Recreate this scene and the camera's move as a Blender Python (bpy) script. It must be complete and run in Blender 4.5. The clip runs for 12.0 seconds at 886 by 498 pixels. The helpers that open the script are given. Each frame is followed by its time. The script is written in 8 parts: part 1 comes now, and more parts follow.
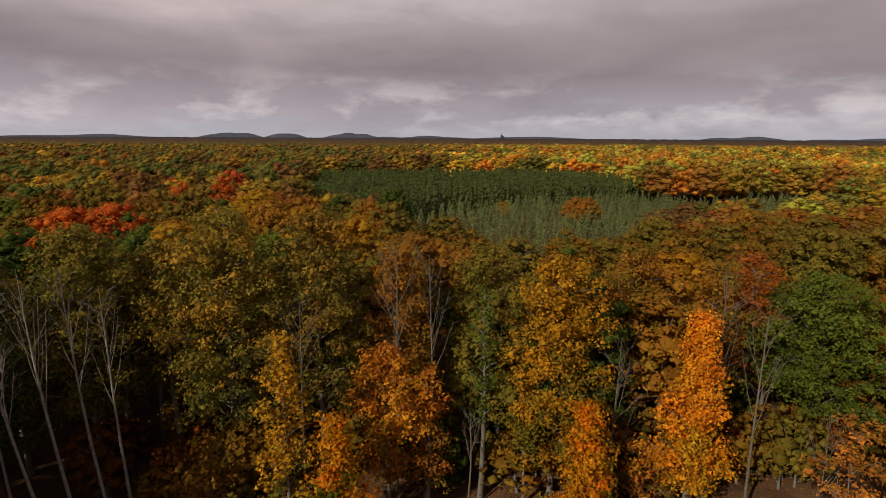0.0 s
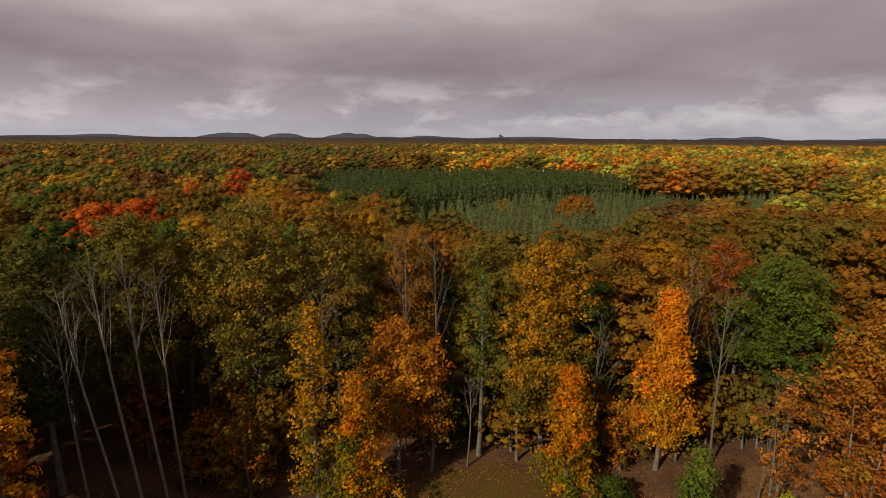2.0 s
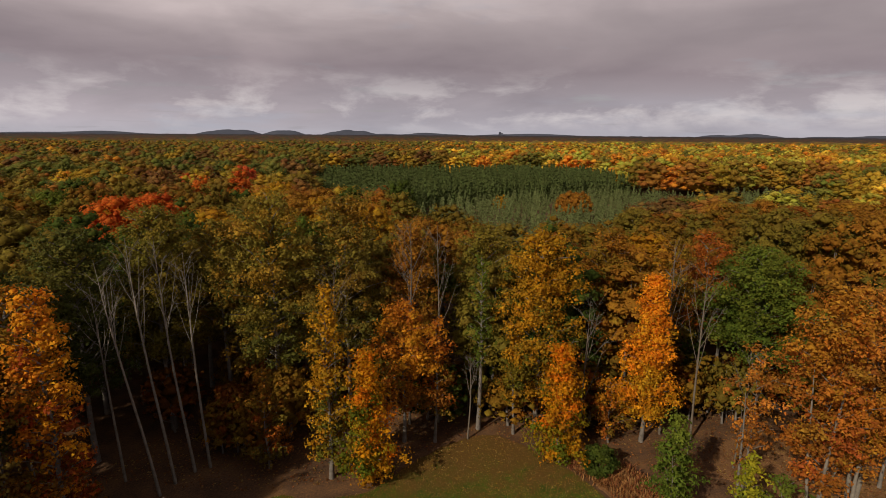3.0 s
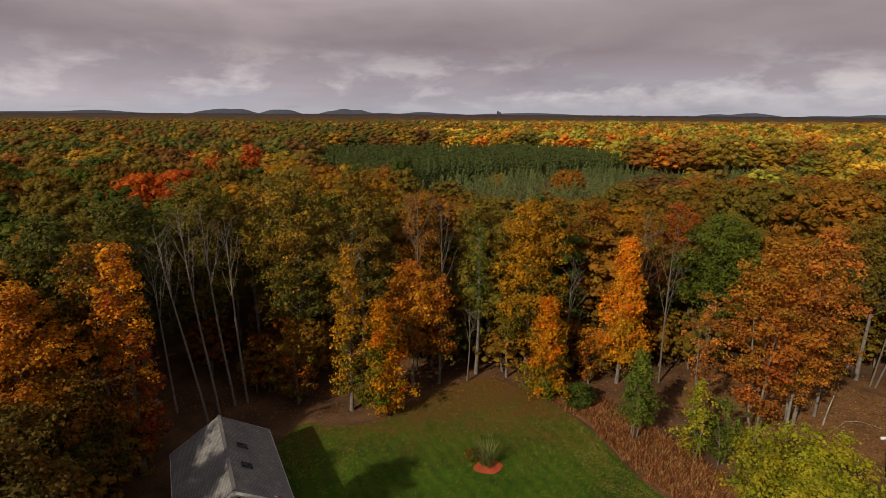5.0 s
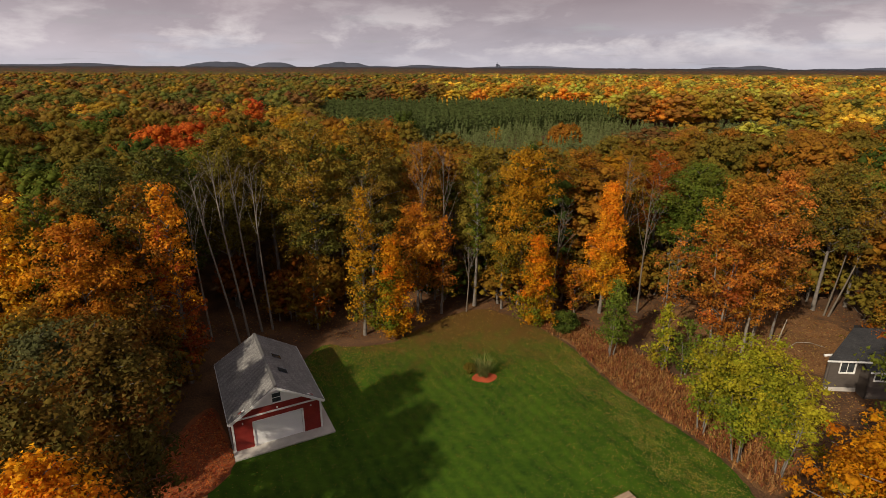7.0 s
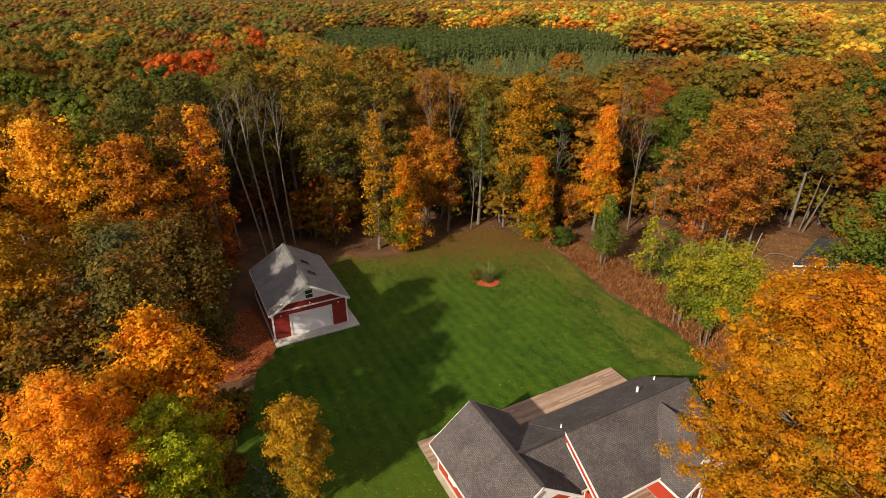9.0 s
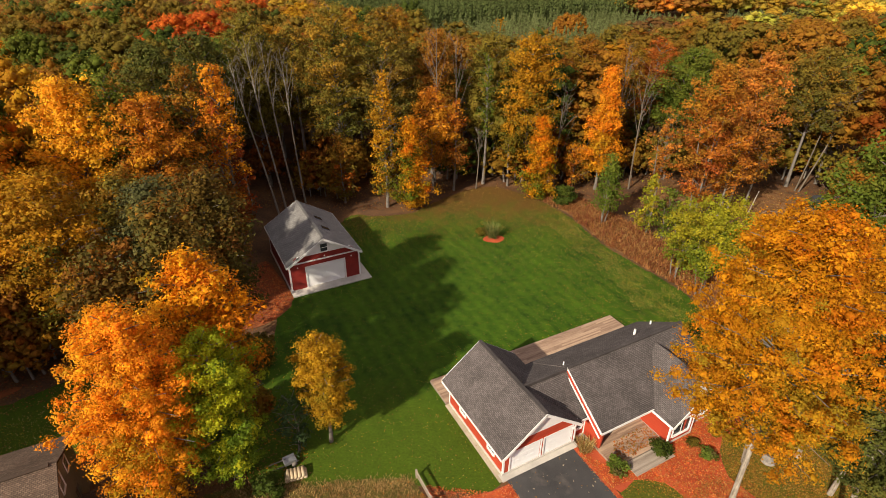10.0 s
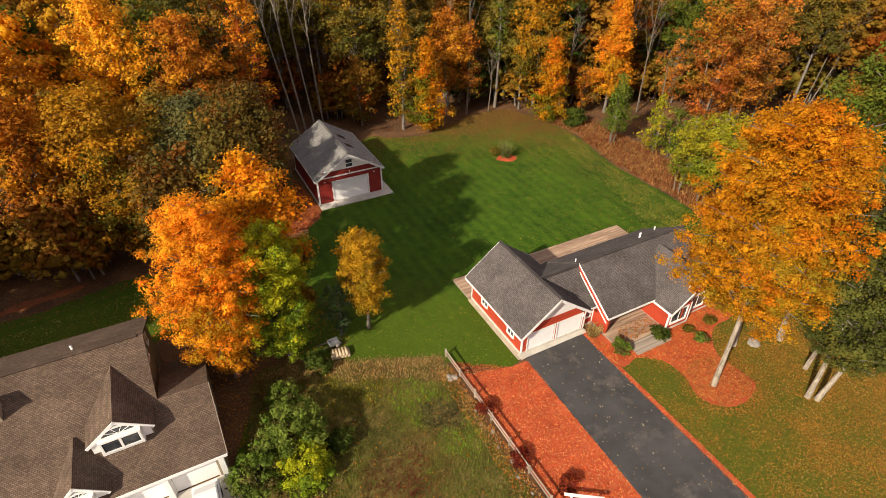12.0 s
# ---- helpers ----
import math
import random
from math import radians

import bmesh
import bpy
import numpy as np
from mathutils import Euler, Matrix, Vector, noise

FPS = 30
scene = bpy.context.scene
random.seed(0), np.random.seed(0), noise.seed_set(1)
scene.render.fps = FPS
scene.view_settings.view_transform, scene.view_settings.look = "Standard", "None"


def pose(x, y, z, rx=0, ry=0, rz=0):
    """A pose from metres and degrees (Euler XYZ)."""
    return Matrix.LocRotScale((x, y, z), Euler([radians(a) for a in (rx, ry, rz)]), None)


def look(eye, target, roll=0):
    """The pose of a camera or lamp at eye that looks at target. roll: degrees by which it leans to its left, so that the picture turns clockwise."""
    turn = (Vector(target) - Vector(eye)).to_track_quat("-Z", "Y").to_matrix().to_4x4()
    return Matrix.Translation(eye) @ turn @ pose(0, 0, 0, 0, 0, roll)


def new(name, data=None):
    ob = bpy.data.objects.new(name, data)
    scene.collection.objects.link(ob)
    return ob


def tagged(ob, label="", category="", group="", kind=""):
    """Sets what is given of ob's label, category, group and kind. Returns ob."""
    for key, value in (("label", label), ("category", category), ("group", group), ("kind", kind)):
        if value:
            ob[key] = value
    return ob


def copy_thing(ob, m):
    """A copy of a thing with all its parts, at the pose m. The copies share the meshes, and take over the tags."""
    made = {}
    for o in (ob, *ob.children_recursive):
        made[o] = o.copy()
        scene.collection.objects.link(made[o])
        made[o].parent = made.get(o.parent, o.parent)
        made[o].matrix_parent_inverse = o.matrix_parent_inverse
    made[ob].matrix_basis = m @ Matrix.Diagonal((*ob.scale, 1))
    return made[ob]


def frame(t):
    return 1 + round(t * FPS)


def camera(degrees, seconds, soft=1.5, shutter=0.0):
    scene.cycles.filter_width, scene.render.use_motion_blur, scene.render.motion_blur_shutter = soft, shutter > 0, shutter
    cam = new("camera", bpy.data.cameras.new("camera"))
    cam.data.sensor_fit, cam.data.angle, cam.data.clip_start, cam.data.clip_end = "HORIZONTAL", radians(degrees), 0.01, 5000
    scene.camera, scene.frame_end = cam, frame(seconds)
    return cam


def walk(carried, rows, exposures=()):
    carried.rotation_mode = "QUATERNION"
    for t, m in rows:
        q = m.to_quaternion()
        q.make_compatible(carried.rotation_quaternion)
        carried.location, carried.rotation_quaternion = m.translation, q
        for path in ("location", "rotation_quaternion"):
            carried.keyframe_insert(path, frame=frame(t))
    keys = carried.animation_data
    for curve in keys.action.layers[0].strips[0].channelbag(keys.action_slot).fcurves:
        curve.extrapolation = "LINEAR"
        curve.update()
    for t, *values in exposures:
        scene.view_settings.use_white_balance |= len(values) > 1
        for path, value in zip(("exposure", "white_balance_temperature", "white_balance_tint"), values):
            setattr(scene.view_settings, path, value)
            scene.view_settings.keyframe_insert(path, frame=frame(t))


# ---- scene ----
cam = camera(79.0, 12.0, 0.55)
METRES, EYE, TILT, LEAN, TURN = 45.0, 33.9, -11.85, -0.29, 0.0
ROWS = [
    (0.0, 0.0, 0.0, 0.0, 0.0, 0.0, -0.0),
    (0.5, -0.0021, -0.0328, -0.0058, -0.05, 0.01, -0.01),
    (1.0, -0.0043, -0.0688, -0.013, -0.06, 0.04, 0.0),
    (1.5, -0.0068, -0.1088, -0.0211, -0.09, 0.03, 0.0),
    (2.0, -0.0095, -0.1541, -0.031, -0.11, -0.01, 0.02),
    (2.5, -0.0128, -0.2048, -0.0419, -0.15, -0.09, 0.01),
    (3.0, -0.0168, -0.2574, -0.051, -0.17, -0.31, -0.01),
    (5.0, -0.0319, -0.4561, -0.0862, -0.42, -2.41, 0.05),
    (5.5, -0.0339, -0.5007, -0.0946, -0.48, -3.44, 0.08),
    (6.0, -0.0365, -0.5432, -0.102, -0.49, -4.49, 0.09),
    (6.5, -0.0397, -0.5849, -0.1102, -0.53, -5.57, 0.13),
    (7.0, -0.0444, -0.6274, -0.118, -0.61, -7.03, 0.14),
    (9.0, -0.0739, -0.7831, -0.1498, -0.77, -13.78, 0.26),
    (9.5, -0.0843, -0.8174, -0.1568, -0.77, -15.54, 0.28),
    (10.0, -0.096, -0.8499, -0.1638, -0.77, -17.28, 0.28),
    (10.5, -0.108, -0.8805, -0.1711, -0.77, -18.97, 0.31),
    (11.0, -0.1205, -0.9094, -0.1779, -0.77, -20.61, 0.32),
    (11.5, -0.1332, -0.9368, -0.1848, -0.77, -22.25, 0.32),
    (12.0, -0.146, -0.9627, -0.1909, -0.76, -23.87, 0.33),
]
walk(cam, [(t, pose(0, 0, EYE, TILT, LEAN, TURN) @ pose(METRES * x, METRES * y, METRES * z, 90 + pitch, roll, yaw)) for t, x, y, z, yaw, pitch, roll in ROWS],
     exposures=[(0.0, -0.06), (4.0, -0.05), (6.5, 0.1), (8.0, 0.5), (9.5, 0.85), (12.0, 1.0)])

# ---------------------------------------------------------------- world, sun
SUN_AZ = math.atan2(-0.772, -0.636)      # the sun stands behind the first camera, to its left
SUN_EL = radians(30.8)
world = bpy.data.worlds.new("sky")
scene.world = world
world.use_nodes = True


def sky_world():
    nt = world.node_tree
    nt.nodes.clear()
    N, L = nt.nodes.new, nt.links.new
    out = N("ShaderNodeOutputWorld")
    bg = N("ShaderNodeBackground")
    L(bg.outputs[0], out.inputs[0])
    sky = N("ShaderNodeTexSky")
    sky.sky_type = "NISHITA"
    sky.sun_disc = False
    sky.sun_elevation = SUN_EL
    sky.sun_rotation = math.pi / 2 - SUN_AZ
    sky.air_density, sky.dust_density = 1.0, 2.0
    tc = N("ShaderNodeTexCoord")
    sep = N("ShaderNodeSeparateXYZ")
    L(tc.outputs["Generated"], sep.inputs[0])

    def m(op, a, b=None, c=None, clamp=False):
        n = N("ShaderNodeMath")
        n.operation, n.use_clamp = op, clamp
        for i, v in enumerate((a, b, c)):
            if v is None:
                continue
            if isinstance(v, (int, float)):
                n.inputs[i].default_value = v
            else:
                L(v, n.inputs[i])
        return n.outputs[0]

    up = m("MAXIMUM", sep.outputs[2], 0.0)
    den = m("ADD", up, 0.05)
    comb = N("ShaderNodeCombineXYZ")
    L(m("DIVIDE", sep.outputs[0], den), comb.inputs[0])
    L(m("DIVIDE", sep.outputs[1], den), comb.inputs[1])

    def cloud(scale, detail, rough, off, dist=0.0):
        mp = N("ShaderNodeMapping")
        L(comb.outputs[0], mp.inputs[0])
        mp.inputs["Location"].default_value = off
        mp.inputs["Scale"].default_value = (scale, scale, scale)
        n = N("ShaderNodeTexNoise")
        n.inputs["Scale"].default_value = 1.0
        n.inputs["Detail"].default_value = detail
        n.inputs["Roughness"].default_value = rough
        n.inputs["Distortion"].default_value = dist
        L(mp.outputs[0], n.inputs[0])
        return n.outputs[0]

    def ramp(v, *stops):
        r = N("ShaderNodeValToRGB")
        el = r.color_ramp.elements
        while len(el) < len(stops):
            el.new(0.5)
        for e, (p, c) in zip(el, stops):
            e.position, e.color = p, (*c, 1)
        L(v, r.inputs[0])
        return r.outputs[0]

    def mix(f, a, b, kind="MIX"):
        n = N("ShaderNodeMix")
        n.data_type, n.blend_type = "RGBA", kind
        if isinstance(f, (int, float)):
            n.inputs[0].default_value = f
        else:
            L(f, n.inputs[0])
        for s, v in ((n.inputs[6], a), (n.inputs[7], b)):
            if isinstance(v, tuple):
                s.default_value = (*v, 1)
            else:
                L(v, s)
        return n.outputs[2]

    scaled = mix(1.0, sky.outputs[0], (0.10, 0.10, 0.10), "MULTIPLY")
    # clouds, laid out by bearing and height above the horizon
    bearing = m("ARCTAN2", sep.outputs[0], sep.outputs[1])
    height = m("ARCSINE", sep.outputs[2])

    def drift(kx, ky, scale, detail, rough, off, dist=0.0):
        c = N("ShaderNodeCombineXYZ")
        L(m("MULTIPLY", bearing, kx), c.inputs[0])
        L(m("MULTIPLY", height, ky), c.inputs[1])
        c.inputs[2].default_value = off
        n = N("ShaderNodeTexNoise")
        n.inputs["Scale"].default_value, n.inputs["Detail"].default_value = scale, detail
        n.inputs["Roughness"].default_value, n.inputs["Distortion"].default_value = rough, dist
        L(c.outputs[0], n.inputs[0])
        return n.outputs[0]

    broad = drift(1.0, 3.2, 1.9, 4, 0.5, 2.6, 0.3)
    wisps = drift(1.0, 3.4, 4.0, 6, 0.55, 8.1, 0.3)
    lift = m("ADD", height, m("MULTIPLY", m("SUBTRACT", broad, 0.5), 0.10))
    deck = ramp(m("MULTIPLY", lift, 2.5), (0.0, (0.48, 0.44, 0.485)), (0.10, (0.41, 0.36, 0.39)), (0.26, (0.30, 0.245, 0.264)), (0.38, (0.375, 0.31, 0.32)), (0.52, (0.50, 0.42, 0.42)), (0.80, (0.37, 0.31, 0.322)))
    shade = ramp(m("ADD", m("MULTIPLY", broad, 0.6), m("MULTIPLY", wisps, 0.4)), (0.32, (0.72, 0.715, 0.73)), (0.50, (1.0, 1.0, 1.0)), (0.68, (1.32, 1.31, 1.30)))
    col = mix(1.0, deck, shade, "MULTIPLY")
    heaps = m("ADD", m("MULTIPLY", drift(1.0, 2.6, 9.0, 7, 0.58, 4.4, 0.2), 0.62), m("MULTIPLY", drift(1.0, 2.2, 3.0, 3, 0.5, 6.2), 0.38))
    near_rim = m("MULTIPLY", m("MULTIPLY_ADD", height, 28.0, 0.15, True), m("MULTIPLY_ADD", height, -13.0, 1.55, True))
    puff = m("MULTIPLY", ramp(heaps, (0.485, (0, 0, 0)), (0.60, (1, 1, 1))), near_rim)
    col = mix(m("MULTIPLY", puff, 0.60), col, (0.80, 0.735, 0.725))
    # a darker bank to the right, a bright opening high in the middle
    def near(v, at, width):
        return m("SUBTRACT", 1.0, m("POWER", m("DIVIDE", m("SUBTRACT", v, at), width), 2.0), clamp=True)

    sway = m("ADD", height, m("MULTIPLY", m("SUBTRACT", wisps, 0.5), 0.16))
    bank = m("MULTIPLY", near(bearing, 0.50, 0.62), near(sway, 0.19, 0.12))
    col = mix(m("MULTIPLY", bank, 0.42), col, (0.205, 0.172, 0.19))
    opening = m("MULTIPLY", near(bearing, -0.12, 0.45), near(sway, 0.255, 0.07))
    col = mix(m("MULTIPLY", opening, 0.40), col, (0.66, 0.58, 0.575))
    # blue-grey gaps low down
    gap = m("MULTIPLY", ramp(drift(1.0, 6.0, 5.0, 5, 0.55, 1.3), (0.52, (0, 0, 0)), (0.66, (1, 1, 1))), m("MULTIPLY_ADD", height, -14.0, 1.0, True))
    col = mix(m("MULTIPLY", gap, 0.6), col, (0.42, 0.43, 0.50))
    haze = m("POWER", m("SUBTRACT", 1.0, up), 60.0)
    col = mix(m("MULTIPLY", haze, 0.35), col, (0.44, 0.44, 0.49))
    thin = m("MULTIPLY", ramp(cloud(0.55, 5, 0.55, (1.1, 9.4, 0)), (0.60, (0, 0, 0)), (0.75, (1, 1, 1))), 0.25)
    col = mix(thin, col, scaled)
    # the deck closes overhead and grows darker
    over = m("MULTIPLY_ADD", up, 2.6, -0.75, True)
    col = mix(over, col, (0.25, 0.232, 0.245))
    L(col, bg.inputs[0])
    bg.inputs[1].default_value = 1.0


sky_world()
sun = new("sun", bpy.data.lights.new("sun", "SUN"))
sun.data.energy, sun.data.angle, sun.data.color = 3.45, radians(1.0), (1.0, 0.88, 0.70)
sun.matrix_world = look((0, 0, 100), (-math.cos(SUN_AZ) * math.cos(SUN_EL), -math.sin(SUN_AZ) * math.cos(SUN_EL), 100 - math.sin(SUN_EL)))


# ---------------------------------------------------------------- materials
class Nodes:
    """A small shorthand for node materials."""

    def __init__(self, name):
        self.mat = bpy.data.materials.new(name)
        self.mat.use_nodes = True
        self.nt = self.mat.node_tree
        self.nt.nodes.clear()
        self.out = self.n("ShaderNodeOutputMaterial")

    def n(self, kind, operation=None, blend_type=None, data_type=None, attribute_name=None, use_clamp=None):
        node = self.nt.nodes.new(kind)
        if operation:
            node.operation = operation
        if data_type:
            node.data_type = data_type
        if blend_type:
            node.blend_type = blend_type
        if attribute_name:
            node.attribute_name = attribute_name
        if use_clamp:
            node.use_clamp = True
        return node

    def link(self, a, socket):
        if isinstance(a, tuple):
            socket.default_value = (*a, 1) if len(a) == 3 and socket.type == "RGBA" else a
        elif isinstance(a, (int, float)):
            socket.default_value = a
        else:
            self.nt.links.new(a, socket)

    def math(self, op, a, b=0.0, clamp=False):
        node = self.n("ShaderNodeMath", operation=op, use_clamp=clamp)
        self.link(a, node.inputs[0])
        self.link(b, node.inputs[1])
        return node.outputs[0]

    def mix(self, f, a, b, kind="MIX"):
        node = self.n("ShaderNodeMix", data_type="RGBA", blend_type=kind)
        self.link(f, node.inputs[0])
        self.link(a, node.inputs[6])
        self.link(b, node.inputs[7])
        return node.outputs[2]

    def coords(self, which="Object"):
        return self.n("ShaderNodeTexCoord").outputs[which]

    def noise(self, scale, detail=3, rough=0.55, at=None, stretch=None):
        node = self.n("ShaderNodeTexNoise")
        at = at or self.coords()
        if stretch:
            mp = self.n("ShaderNodeMapping")
            self.link(at, mp.inputs[0])
            mp.inputs["Scale"].default_value = stretch
            at = mp.outputs[0]
        self.link(at, node.inputs[0])
        node.inputs["Scale"].default_value, node.inputs["Detail"].default_value, node.inputs["Roughness"].default_value = scale, detail, rough
        return node.outputs[0]

    def ramp(self, v, *stops):
        node = self.n("ShaderNodeValToRGB")
        el = node.color_ramp.elements
        while len(el) < len(stops):
            el.new(0.5)
        for e, (p, c) in zip(el, stops):
            e.position, e.color = p, (*c, 1) if isinstance(c, tuple) else (c, c, c, 1)
        self.link(v, node.inputs[0])
        return node.outputs[0]

    def principled(self, colour, rough=0.8, bump=None, strength=0.3, dist=0.02, metal=0.0, spec=0.3):
        p = self.n("ShaderNodeBsdfPrincipled")
        self.link(colour, p.inputs["Base Color"])
        self.link(rough, p.inputs["Roughness"])
        p.inputs["Metallic"].default_value = metal
        p.inputs["Specular IOR Level"].default_value = spec
        if bump is not None:
            b = self.n("ShaderNodeBump")
            b.inputs["Strength"].default_value, b.inputs["Distance"].default_value = strength, dist
            self.link(bump, b.inputs["Height"])
            self.link(b.outputs[0], p.inputs["Normal"])
        self.link(p.outputs[0], self.out.inputs[0])
        return self.mat


def plain(name, c1, c2, rough=0.7, scale=2.0, fine=30.0, strength=0.2, metal=0.0, spec=0.3, where="Object"):
    """A surface whose colour wanders between two tones at two scales."""
    k = Nodes(name)
    at = k.coords(where)
    f = k.math("ADD", k.math("MULTIPLY", k.noise(scale, 4, 0.6, at), 0.65), k.math("MULTIPLY", k.noise(fine, 3, 0.6, at), 0.35))
    col = k.ramp(f, (0.33, c1), (0.66, c2))
    return k.principled(col, rough, k.noise(fine, 4, 0.6, at), strength, 0.01, metal, spec)


def leaf_shader(k, col):
    p = k.n("ShaderNodeBsdfPrincipled")
    k.link(col, p.inputs["Base Color"])
    p.inputs["Roughness"].default_value = 0.65
    p.inputs["Specular IOR Level"].default_value = 0.06
    tr = k.n("ShaderNodeBsdfTranslucent")
    k.link(col, tr.inputs[0])
    mx = k.n("ShaderNodeMixShader")
    mx.inputs[0].default_value = 0.36
    k.link(p.outputs[0], mx.inputs[1])
    k.link(tr.outputs[0], mx.inputs[2])
    k.link(mx.outputs[0], k.out.inputs[0])
    return k.mat


def tinted_leaf_material(name):
    """Foliage of woods in one mesh: each tree has its own colour, each leaf clump its own tone."""
    k = Nodes(name)
    a = k.n("ShaderNodeAttribute", attribute_name="tree_colour")
    rnd = k.n("ShaderNodeNewGeometry").outputs["Random Per Island"]
    hsv = k.n("ShaderNodeHueSaturation")
    info = k.n("ShaderNodeObjectInfo")
    k.link(k.math("ADD", k.math("ADD", 0.485, k.math("MULTIPLY", rnd, 0.020)), k.math("MULTIPLY", info.outputs["Random"], 0.010)), hsv.inputs["Hue"])
    k.link(k.math("ADD", k.math("ADD", 0.79, k.math("MULTIPLY", rnd, 0.36)), k.math("MULTIPLY", info.outputs["Random"], 0.16)), hsv.inputs["Value"])
    at = k.coords()
    mottle = k.math("ADD", k.math("MULTIPLY", k.noise(1.3, 4, 0.7, at), 0.45), k.math("MULTIPLY", k.noise(5.5, 4, 0.75, at), 0.55))
    k.link(k.mix(1.0, a.outputs["Color"], k.ramp(mottle, (0.37, 0.66), (0.63, 1.38)), "MULTIPLY"), hsv.inputs["Color"])
    return leaf_shader(k, hsv.outputs[0])


# leaf colours
ORANGE, AMBER, GOLD = (0.60, 0.195, 0.010), (0.68, 0.30, 0.012), (0.60, 0.35, 0.012)
RUST, DARKGREEN, BROWN = (0.26, 0.070, 0.008), (0.036, 0.058, 0.010), (0.13, 0.048, 0.011)
SALMON = (0.56, 0.215, 0.032)
